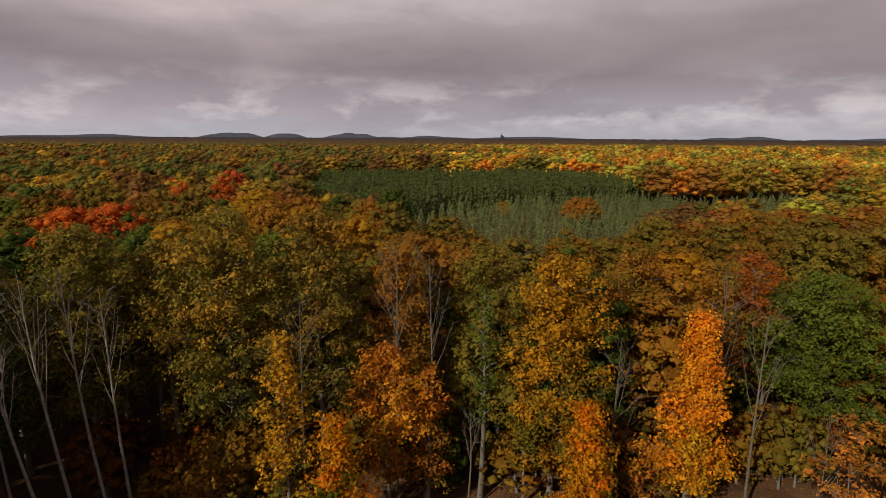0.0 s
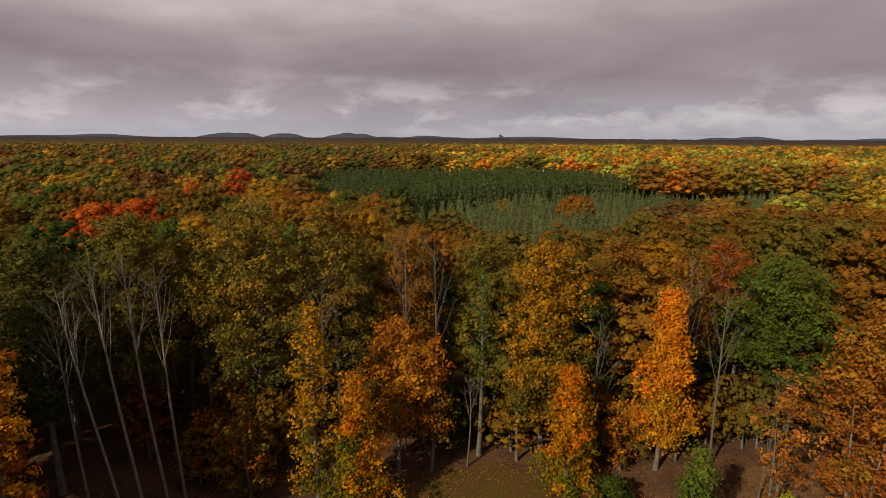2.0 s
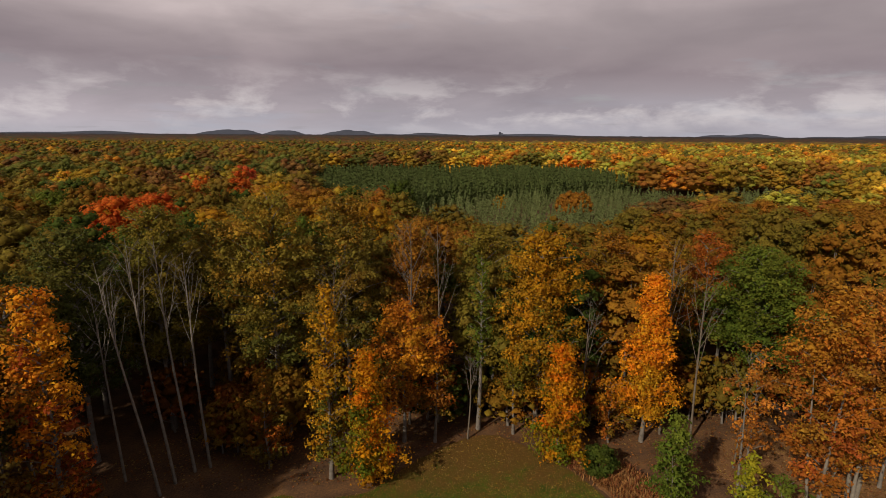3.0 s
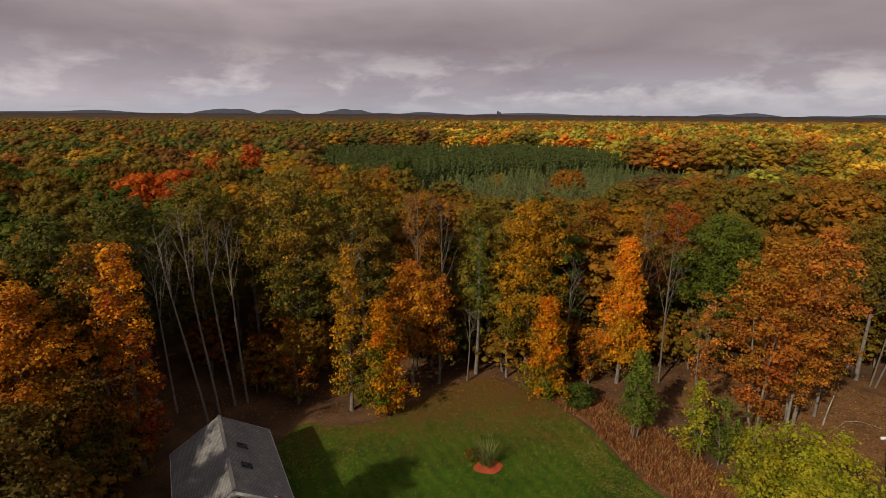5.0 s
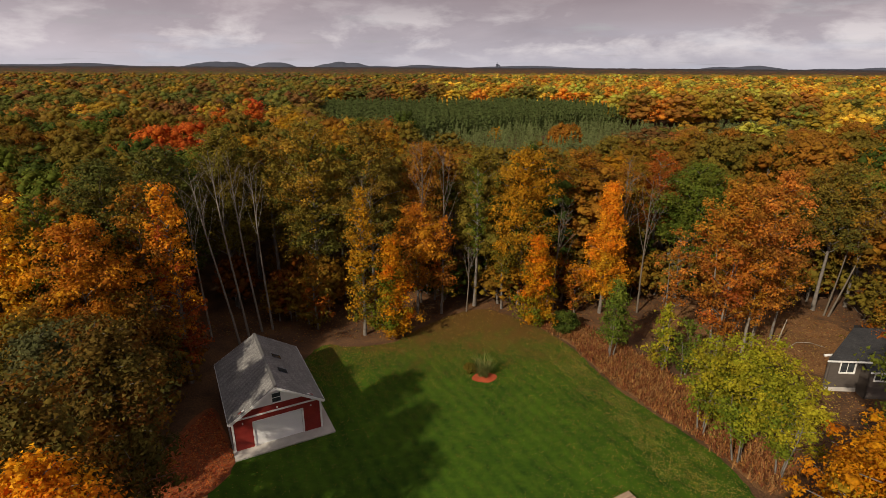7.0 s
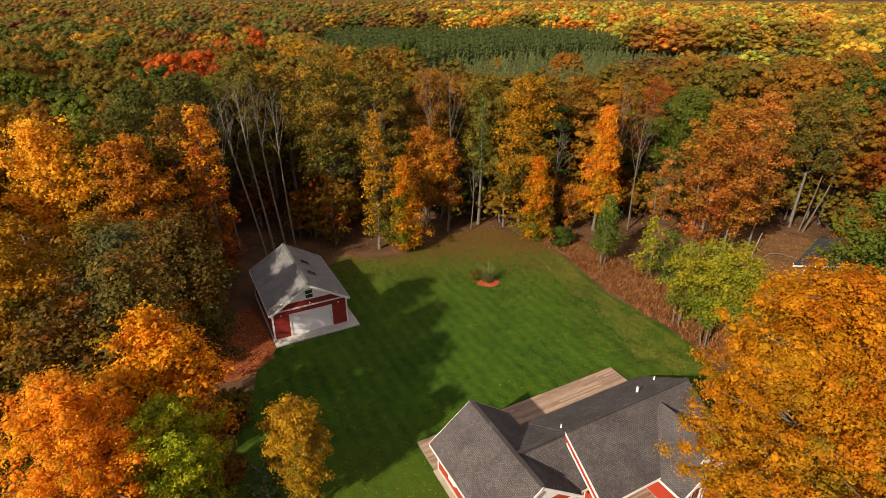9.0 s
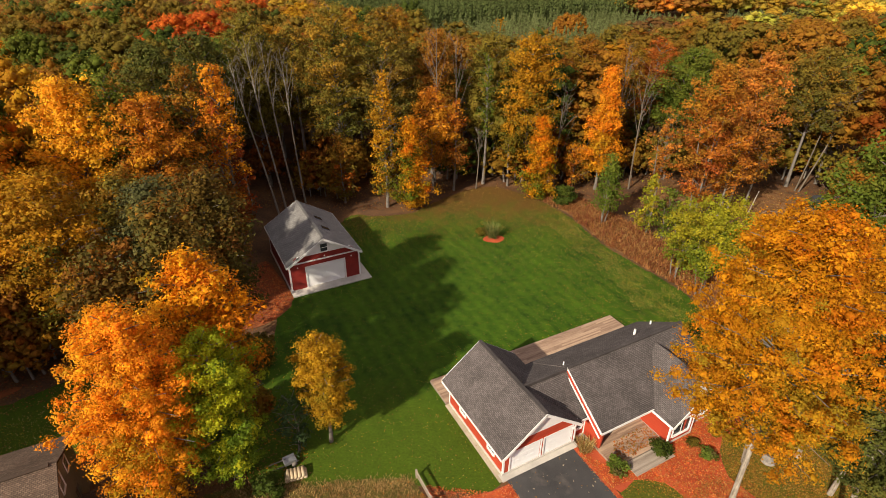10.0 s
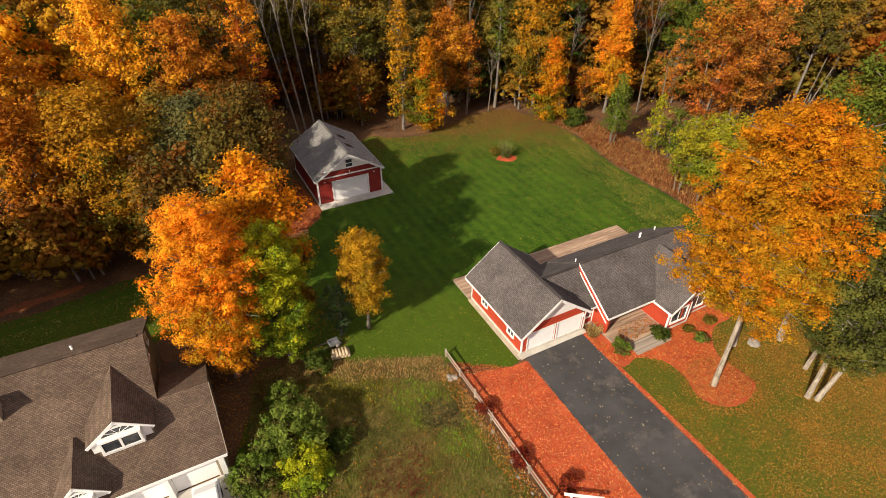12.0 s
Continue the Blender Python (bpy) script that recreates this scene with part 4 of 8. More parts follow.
DOOR_WHITE = plain("white metal door", (0.82, 0.82, 0.81), (0.88, 0.88, 0.87), 0.42, 0.9, 10.0, 0.03)
DECK_WOOD = wood_material("weathered deck boards", (0.26, 0.165, 0.115), (0.52, 0.365, 0.25))
GREY_WOOD = wood_material("greyed wood", (0.24, 0.19, 0.145), (0.42, 0.35, 0.285))
METAL = plain("dull metal", (0.45, 0.45, 0.46), (0.62, 0.62, 0.62), 0.4, 3.0, 20.0, 0.05, 0.8)


def glass_material():
    k = Nodes("window glass")
    p = k.n("ShaderNodeBsdfPrincipled")
    k.link(k.ramp(k.noise(1.5, 2), (0.3, (0.025, 0.028, 0.032)), (0.7, (0.07, 0.076, 0.082))), p.inputs["Base Color"])
    p.inputs["Roughness"].default_value = 0.05
    p.inputs["Specular IOR Level"].default_value = 0.6
    k.link(p.outputs[0], k.out.inputs[0])
    return k.mat


GLASS = glass_material()


# ---------------------------------------------------------------- building parts
def thing(name, place, turn, label, category, group=""):
    ob = new(name)
    ob.matrix_world = pose(*place, 0, 0, turn)
    return tagged(ob, label, category, group)


def frame_at(x, y, z, turn):
    return pose(x, y, z, 0, 0, turn)


def wall(name, parent, x, y, turn, length, z0, z1, material, holes=(), thick=0.16, label=""):
    """An upright wall whose outer face runs from (x, y) along turn, the outside on its right hand; holes are (a, b, low, high)."""
    m = frame_at(x, y, 0, turn)
    bm = bmesh.new()
    cuts = sorted({0.0, length, *[h[0] for h in holes], *[h[1] for h in holes]})
    for a, b in zip(cuts, cuts[1:]):
        z = z0
        for h in sorted((h for h in holes if h[0] <= a and h[1] >= b), key=lambda h: h[2]):
            if h[2] > z:
                box(bm, a, b, 0, thick, z, h[2], m)
            z = h[3]
        if z1 > z:
            box(bm, a, b, 0, thick, z, z1, m)
    return part(name, bm, material, parent, label)


def prism(points, depth, m=None):
    """A flat outline in x and z, extruded along y."""
    bm = bmesh.new()
    a = [bm.verts.new((x, 0, z)) for x, z in points]
    b = [bm.verts.new((x, depth, z)) for x, z in points]
    bm.faces.new(a)
    bm.faces.new(b[::-1])
    for i in range(len(a)):
        j = (i + 1) % len(a)
        bm.faces.new((a[i], b[i], b[j], a[j]))
    if m is not None:
        bmesh.ops.transform(bm, matrix=m, verts=bm.verts)
    bmesh.ops.recalc_face_normals(bm, faces=bm.faces)
    return bm


def slope(name, parent, corners, material, thick=0.14, label=""):
    """A roof plane from its corners, the first two along the eave; its shingles follow the eave."""
    pts = [Vector(c) for c in corners]
    along = (pts[1] - pts[0]).normalized()
    normal = along.cross(pts[-1] - pts[0]).normalized()
    if normal.z < 0:
        normal = -normal
    upward = normal.cross(along).normalized()
    bm = bmesh.new()
    uv = bm.loops.layers.uv.new("UVMap")
    top = [bm.verts.new(p) for p in pts]
    low = [bm.verts.new(p - normal * thick) for p in pts]
    bm.faces.new(top)
    bm.faces.new(low[::-1])
    for i in range(len(top)):
        j = (i + 1) % len(top)
        bm.faces.new((top[i], low[i], low[j], top[j]))
    bmesh.ops.recalc_face_normals(bm, faces=bm.faces)
    for f in bm.faces:
        for l in f.loops:
            d = l.vert.co - pts[0]
            l[uv].uv = (d.dot(along), abs(d.dot(upward)))
    return part(name, bm, material, parent, label)


def rail_between(name, parent, a, b, w, h, material, label=""):
    """A straight board from a to b, w wide and h high, hanging under the line."""
    a, b = Vector(a), Vector(b)
    d = (b - a)
    x = d.normalized()
    y = Vector((0, 0, 1)).cross(x)
    y = y.normalized() if y.length > 1e-6 else Vector((1, 0, 0))
    z = x.cross(y)
    m = Matrix((x, y, z)).transposed().to_4x4()
    m.translation = a
    return part(name, boxed(0, d.length, -w / 2, w / 2, -h, 0, m=m), material, parent, label)


def window(parent, x, y, z, turn, w, h, lights=(2, 1), trim=0.10, trim_mat=None):
    """A window set in a wall: frame, panes and glazing bars; (x, y) is the middle of its foot on the wall's outer face."""
    m = frame_at(x, y, z, turn)
    trim_mat = trim_mat or WHITE
    bm = bmesh.new()
    box(bm, -w / 2 - trim, -w / 2, -0.05, 0.08, -trim, h + trim, m)
    box(bm, w / 2, w / 2 + trim, -0.05, 0.08, -trim, h + trim, m)
    box(bm, -w / 2, w / 2, -0.05, 0.08, h, h + trim, m)
    win = part("window", bm, trim_mat, parent, "white-framed window")
    part("sill", boxed(-w / 2, w / 2, -0.09, 0.08, -trim, 0, m=m), trim_mat, win)
    nx, nz = lights
    for i in range(nx):
        for j in range(nz):
            part("pane", boxed(-w / 2 + w * i / nx + 0.03, -w / 2 + w * (i + 1) / nx - 0.03, 0.02, 0.04, h * j / nz + 0.03, h * (j + 1) / nz - 0.03, m=m), GLASS, win)
    bm = bmesh.new()
    for i in range(nx + 1):
        c = -w / 2 + w * i / nx
        box(bm, max(c - 0.035, -w / 2), min(c + 0.035, w / 2), 0.0, 0.06, 0, h, m)
    for j in range(nz + 1):
        c = h * j / nz
        for i in range(nx):
            box(bm, -w / 2 + w * i / nx + 0.035, -w / 2 + w * (i + 1) / nx - 0.035, 0.0, 0.06, max(c - 0.03, 0), min(c + 0.03, h), m)
    part("glazing_bars", bm, trim_mat, win)
    return win


def sectional_door(parent, x, y, turn, w, h, sections=4, frame_w=0.12):
    """A garage door of level sections in a white frame; (x, y) is the left foot of the opening."""
    m = frame_at(x, y, 0, turn)
    bm = bmesh.new()
    box(bm, -frame_w, 0, -0.03, 0.10, 0.05, h + frame_w, m)
    box(bm, w, w + frame_w, -0.03, 0.10, 0.05, h + frame_w, m)
    box(bm, 0, w, -0.03, 0.10, h, h + frame_w, m)
    door = part("garage_door", bm, WHITE, parent, "white sectional garage door")
    for i in range(sections):
        z0, z1 = 0.08 + (h - 0.08) * i / sections, 0.08 + (h - 0.08) * (i + 1) / sections - 0.006
        bm = boxed(0.01, w - 0.01, 0.05, 0.09, z0, z1, m=m)
        n = max(2, round(w / 1.2))
        for j in range(n):
            a = 0.1 + (w - 0.1) * j / n
            box(bm, a, a + (w - 0.1) / n - 0.12, 0.046, 0.05, z0 + 0.09, z1 - 0.09, m)
        part("panel", bm, DOOR_WHITE, door)
    return door


def vent_pipe(parent, x, y, z, r, h):
    v, q = tubes([[(np.array([x, y, z - 0.4]), r), (np.array([x, y, z + h]), r), (np.array([x, y, z + h]), r * 0.7), (np.array([x, y, z]), r * 0.7)]], 10)
    return part("vent_pipe", mesh_from("vent_pipe", v, q, WHITE), None, parent, "white roof vent pipe")


def planks(parent, x0, x1, y0, y1, z, material, width=0.15, run=4.5, seed=1):
    """Deck boards along x, in lengths, with open joints."""
    rng = random.Random(seed)
    n = max(1, round((y1 - y0) / width))
    step = (y1 - y0) / n
    for i in range(n):
        a = x0
        first = True
        while a < x1 - 0.05:
            b = min(x1, a + (rng.uniform(0.4, 1.0) if first else 1.0) * run)
            if x1 - b < 0.6:
                b = x1
            part("plank", boxed(a + 0.004, b - 0.004, y0 + i * step + 0.006, y0 + (i + 1) * step - 0.006, z - 0.035, z + rng.uniform(-0.004, 0.004)), material, parent)
            a, first = b, False


# ---------------------------------------------------------------- the red house
def red_house():
    h = thing("house", at_house(0, 0), HOUSE_TURN, "single-storey red house with grey shingle roofs and white trim", "house")
    # garage
    GW, GD, EZ, RZ = 6.75, 8.3, 2.72, 5.52
    mid = 3.10
    part("foundation", boxed(-0.06, GW, -0.04, GD + 0.04, 0.0, 0.30), CONCRETE, h, "pale concrete footing")
    wall("wall", h, 0, GD, -90, GD, 0.30, EZ, RED_SIDING, [(1.85, 2.75, 1.0, 2.15), (6.15, 7.05, 1.0, 2.15)], label="red lap-sided garage side wall")
    window(h, 0, GD - 2.3, 1.0, -90, 0.9, 1.15, (2, 1))
    window(h, 0, GD - 6.6, 1.0, -90, 0.9, 1.15, (2, 1))
    wall("wall", h, 0, 0, 0, GW, 0.30, EZ + 0.02, RED_SIDING, [(0.62, 3.36, 0.0, 2.15), (3.72, 6.40, 0.0, 2.15)], label="red garage front wall")
    sectional_door(h, 0.62, 0, 0, 2.74, 2.15)
    sectional_door(h, 3.72, 0, 0, 2.68, 2.15)
    wall("wall", h, GW, GD, 180, GW, 0.30, EZ, RED_SIDING, label="red garage back wall")
    pitch = (RZ - EZ) / (mid + 0.5)
    low = RZ - pitch * 2.95
    part("gable", prism([(0.0, EZ), (GW, EZ), (mid + 2.85, low + 0.03), (mid - 2.75, low + 0.03)], 0.16, pose(0, 0, 0)), RED_SIDING, h, "red band of the garage gable")
    part("gable", prism([(mid - 2.8, low), (mid + 2.8, low), (mid, RZ - 0.18)], 0.16, pose(0, -0.05, 0)), WHITE, h, "white gable peak")
    part("gable", prism([(0.0, EZ), (GW, EZ), (mid, RZ - 0.16)], 0.16, pose(0, GD - 0.16, 0)), RED_SIDING, h)
    for u, v in ((-0.03, -0.03), (-0.03, GD - 0.1), (GW - 0.1, -0.03)):
        part("corner_board", boxed(u, u + 0.14, v, v + 0.14, 0.30, EZ), WHITE, h)
    slope("roof", h, [(-0.55, 8.75, EZ - 0.1), (-0.55, -0.55, EZ - 0.1), (mid, -0.55, RZ), (mid, 8.75, RZ)], GREY_SHINGLE, label="grey shingle roof plane")
    slope("roof", h, [(6.9, -0.55, EZ - 0.1), (6.9, 8.75, EZ - 0.1), (mid, 8.75, RZ), (mid, -0.55, RZ)], GREY_SHINGLE, label="grey shingle roof plane")
    for v in (-0.57, 8.77):
        rail_between("rake_board", h, (-0.57, v, EZ - 0.11), (mid, v, RZ - 0.02), 0.05, 0.24, WHITE, "white rake board")
        rail_between("rake_board", h, (mid, v, RZ - 0.02), (6.92, v, EZ - 0.11), 0.05, 0.24, WHITE, "white rake board")
    rail_between("fascia", h, (-0.57, -0.5, EZ - 0.12), (-0.57, 8.7, EZ - 0.12), 0.04, 0.20, WHITE, "white eave board")
    rail_between("ridge_cap", h, (mid, -0.55, RZ + 0.05), (mid, 8.75, RZ + 0.05), 0.30, 0.05, GREY_SHINGLE)
    # link between garage and house
    slope("roof", h, [(6.3, -0.2, 2.52), (8.0, -0.2, 2.52), (8.0, 2.6, 5.30), (3.0, 2.6, 5.30)], GREY_SHINGLE, label="grey shingle roof plane")
    slope("roof", h, [(7.5, 7.2, 2.50), (6.6, 7.2, 2.50), (3.0, 2.6, 5.50), (7.5, 2.6, 5.50)], GREY_SHINGLE, label="grey shingle roof plane")
    wall("wall", h, GW, 0.35, 0, 1.6, 0.25, 2.6, RED_SIDING, [(0.25, 0.95, 1.0, 2.0)], label="red wall beside the entrance")
    window(h, GW + 0.6, 0.35, 1.0, 0, 0.7, 1.0, (1, 1))
    rail_between("fascia", h, (7.06, -0.22, 2.6), (8.3, -0.22, 2.6), 0.05, 0.22, WHITE, "white eave board")
    rail_between("ridge_cap", h, (3.25, 2.6, 5.53), (7.45, 2.6, 5.53), 0.20, 0.30, GREY_SHINGLE)
    # main part
    ML, MR, MV, MZ = 7.5, 20.4, 2.6, 5.56
    EV, EVZ, BV, BVZ = -1.95, 2.62, 7.2, 2.55
    slope("roof", h, [(ML, EV, EVZ), (MR, EV, EVZ), (MR, MV, MZ), (ML, MV, MZ)], GREY_SHINGLE, label="large grey shingle roof plane")
    slope("roof", h, [(MR, BV, BVZ), (ML, BV, BVZ), (ML, MV, MZ), (MR, MV, MZ)], GREY_SHINGLE, label="large grey shingle roof plane")
    rail_between("ridge_cap", h, (ML, MV, MZ + 0.06), (MR, MV, MZ + 0.06), 0.34, 0.06, GREY_SHINGLE)
    rail_between("rake_board", h, (ML - 0.03, EV - 0.05, EVZ - 0.02), (ML - 0.03, MV, MZ - 0.01), 0.07, 0.15, WHITE, "white rake board")
    rail_between("rake_board", h, (ML - 0.06, EV, EVZ - 0.18), (ML - 0.06, MV - 0.1, MZ - 0.20), 0.05, 0.40, RED_SIDING, "red rake board")
    rail_between("rake_board", h, (ML - 0.14, EV, EVZ - 0.46), (ML - 0.14, MV - 0.3, MZ - 0.60), 0.08, 0.09, WHITE, "narrow white rake trim")
    rail_between("fascia", h, (ML, EV - 0.03, EVZ - 0.02), (12.95, EV - 0.03, EVZ - 0.02), 0.05, 0.2, WHITE, "white eave board")
    part("gable", prism([(0.2, 0.25), (8.7, 0.25), (8.7, 2.4), (4.3, 5.36), (0.0, 2.4)], 0.16, Matrix.Translation((8.0, 7.0, 0)) @ pose(0, 0, 0, 0, 0, -90) @ Matrix.Scale(-1, 4, (1, 0, 0)) @ Matrix.Translation((-8.7, 0, 0))), RED_SIDING, h, "red gable end above the link roof")
    wall("wall", h, 8.0, 0.3, 0, 5.2, 0.25, 2.55, RED_SIDING, [(0.8, 1.75, 0.30, 2.3), (2.7, 4.3, 1.0, 2.1)], label="red wall under the porch roof")
    part("door", boxed(8.8, 9.75, 0.36, 0.42, 0.30, 2.3), WHITE, h, "white front door")
    window(h, 11.5, 0.3, 1.0, 0, 1.6, 1.1, (2, 1))
    wall("wall", h, MR - 0.4, 7.0, 180, 13.0, 0.25, 2.55, RED_SIDING, [(3.0, 4.6, 1.0, 2.1), (7.0, 8.8, 0.3, 2.3)], label="red back wall")
    window(h, MR - 0.4 - 3.8, 7.0, 1.0, 180, 1.6, 1.1, (2, 1))
    window(h, MR - 0.4 - 7.9, 7.0, 0.35, 180, 1.8, 1.95, (2, 1))
    part("gable", prism([(-1.6, 0.25), (6.9, 0.25), (6.9, 2.4), (2.6, 5.36), (-1.6, 2.4)], 0.16, Matrix.Translation((MR - 0.35, 0, 0)) @ pose(0, 0, 0, 0, 0, 90)), RED_SIDING, h, "red gable end wall")
    # front wing
    WL, WR, WM, WZ, WV = 13.25, 19.6, 16.4, 5.35, -3.0
    rise = (WZ - 2.5) / (WM - WL + 0.4)
    BR = WL + 1.75
    BZ = 2.5 + rise * (BR - WL + 0.4)
    slope("roof", h, [(WL - 0.4, 0.5, 2.5), (WL - 0.4, WV - 1.05, 2.5), (BR, WV - 1.05, BZ), (BR, WV - 0.3, BZ), (WM, WV - 0.3, WZ), (WM, 1.75, WZ)], GREY_SHINGLE, label="grey shingle roof plane over the bay")
    slope("roof", h, [(WR + 0.4, WV - 0.3, 2.5), (WR + 0.4, 0.5, 2.5), (WM, 1.75, WZ), (WM, WV - 0.3, WZ)], GREY_SHINGLE, label="grey shingle roof plane")
    rail_between("rake_board", h, (WL - 0.42, WV - 1.07, 2.49), (BR, WV - 1.07, BZ - 0.02), 0.06, 0.24, WHITE, "white rake board")
    rail_between("rake_board", h, (BR, WV - 0.32, BZ - 0.02), (WM, WV - 0.32, WZ - 0.02), 0.06, 0.26, WHITE, "white rake board")
    rail_between("rake_board", h, (WM, WV - 0.32, WZ - 0.02), (WR + 0.42, WV - 0.32, 2.49), 0.06, 0.26, WHITE, "white rake board")
    rail_between("fascia", h, (WL - 0.42, WV - 1.05, 2.48), (WL - 0.42, EV, 2.48), 0.05, 0.2, WHITE, "white eave board")
    part("gable", prism([(WL, 2.44), (BR, 2.44), (BR, BZ - 0.2), (WL, 2.5 + rise * 0.2)], 0.14, pose(0, WV - 0.6, 0)), RED_SIDING, h, "red infill over the bay")
    wall("wall", h, BR, WV - 0.6, 90, 0.6, 0.25, BZ - 0.2, RED_SIDING)
    part("belly_band", boxed(BR, WR - 0.3, WV - 0.12, WV - 0.06, 2.40, 2.56), WHITE, h, "white trim band")
    part("gable", prism([(BR, 2.56), (WR - 0.1, 2.56), (WR - 1.0, 3.3), (BR, 3.3)], 0.14, pose(0, WV - 0.05, 0)), RED_SIDING, h, "red band of the gable")
    part("gable", prism([(BR, 3.3), (WR - 1.0, 3.3), (WM, WZ - 0.2), (BR, BZ - 0.2)], 0.14, pose(0, WV - 0.06, 0)), WHITE, h, "white gable peak")
    wall("wall", h, WL, 0.3, -90, 0.3 - WV + 0.6, 0.25, 2.5, RED_SIDING, label="red side wall of the front wing")
    wall("wall", h, WL, WV - 0.6, 0, 1.75 + 0.9, 0.25, 2.45, RED_SIDING, [(0.4, 2.2, 0.75, 2.15)], label="red bay front")
    window(h, WL + 1.3, WV - 0.6, 0.75, 0, 1.8, 1.4, (2, 1), 0.12)
    wall("wall", h, WL + 2.65, WV - 0.6, 90, 0.6, 0.25, 2.45, RED_SIDING)
    wall("wall", h, WL + 2.65, WV, 0, WR - WL - 2.65, 0.25, 2.5, RED_SIDING, [(0.8, 2.5, 0.75, 2.1)], label="red front wall")
    window(h, WL + 2.65 + 1.65, WV, 0.75, 0, 1.7, 1.35, (2, 1), 0.12)
    wall("wall", h, WR, WV, 90, 4.0, 0.25, 2.5, RED_SIDING)
    part("foundation", boxed(WL - 0.05, WL + 2.65, WV - 0.66, 0.3, 0.0, 0.25), CONCRETE, h)
    part("foundation", boxed(WL + 2.65, WR, WV - 0.05, 0.3, 0.0, 0.25), CONCRETE, h)
    part("foundation", boxed(GW, MR - 0.3, 0.3, 7.05, 0.0, 0.25), CONCRETE, h)
    for u, v in ((WL - 0.03, WV - 0.63), (WL + 2.55, WV - 0.63), (WR - 0.1, WV - 0.03), (7.96, 0.27)):
        part("corner_board", boxed(u, u + 0.14, v, v + 0.14, 0.25, 2.45), WHITE, h)
    # porch with its wooden floor
    porch = part("porch", boxed(7.9, 13.2, -3.45, 0.3, 0.0, 0.22), GREY_WOOD, h, "weathered wooden entrance porch strewn with leaves")
    planks(porch, 7.9, 13.2, -3.45, 0.3, 0.26, DECK_WOOD, 0.16, 4, 5)
    step = part("porch_step", boxed(8.9, 12.9, -4.75, -3.47, 0.0, 0.10), GREY_WOOD, h, "low grey wooden step before the porch")
    planks(step, 8.9, 12.9, -4.75, -3.47, 0.13, GREY_WOOD, 0.16, 4, 9)
    # deck along the back
    deck = part("deck", boxed(-0.35, 21.2, GD, 11.4, 0.05, 0.30), GREY_WOOD, h, "long weathered wooden deck behind the house")
    planks(deck, -0.35, 21.2, GD, 11.4, 0.35, DECK_WOOD, 0.17, 5, 6)
    vent_pipe(h, 16.4, 4.1, 4.55, 0.10, 0.6)
    vent_pipe(h, 19.6, 5.1, 3.9, 0.07, 0.4)
    vent_pipe(h, 7.9, 3.5, 4.95, 0.06, 0.35)
    part("wall_lamp", boxed(6.5, 6.65, -0.12, 0.0, 1.75, 2.0), WHITE, h, "small white wall lamp")
    return h


red_house()


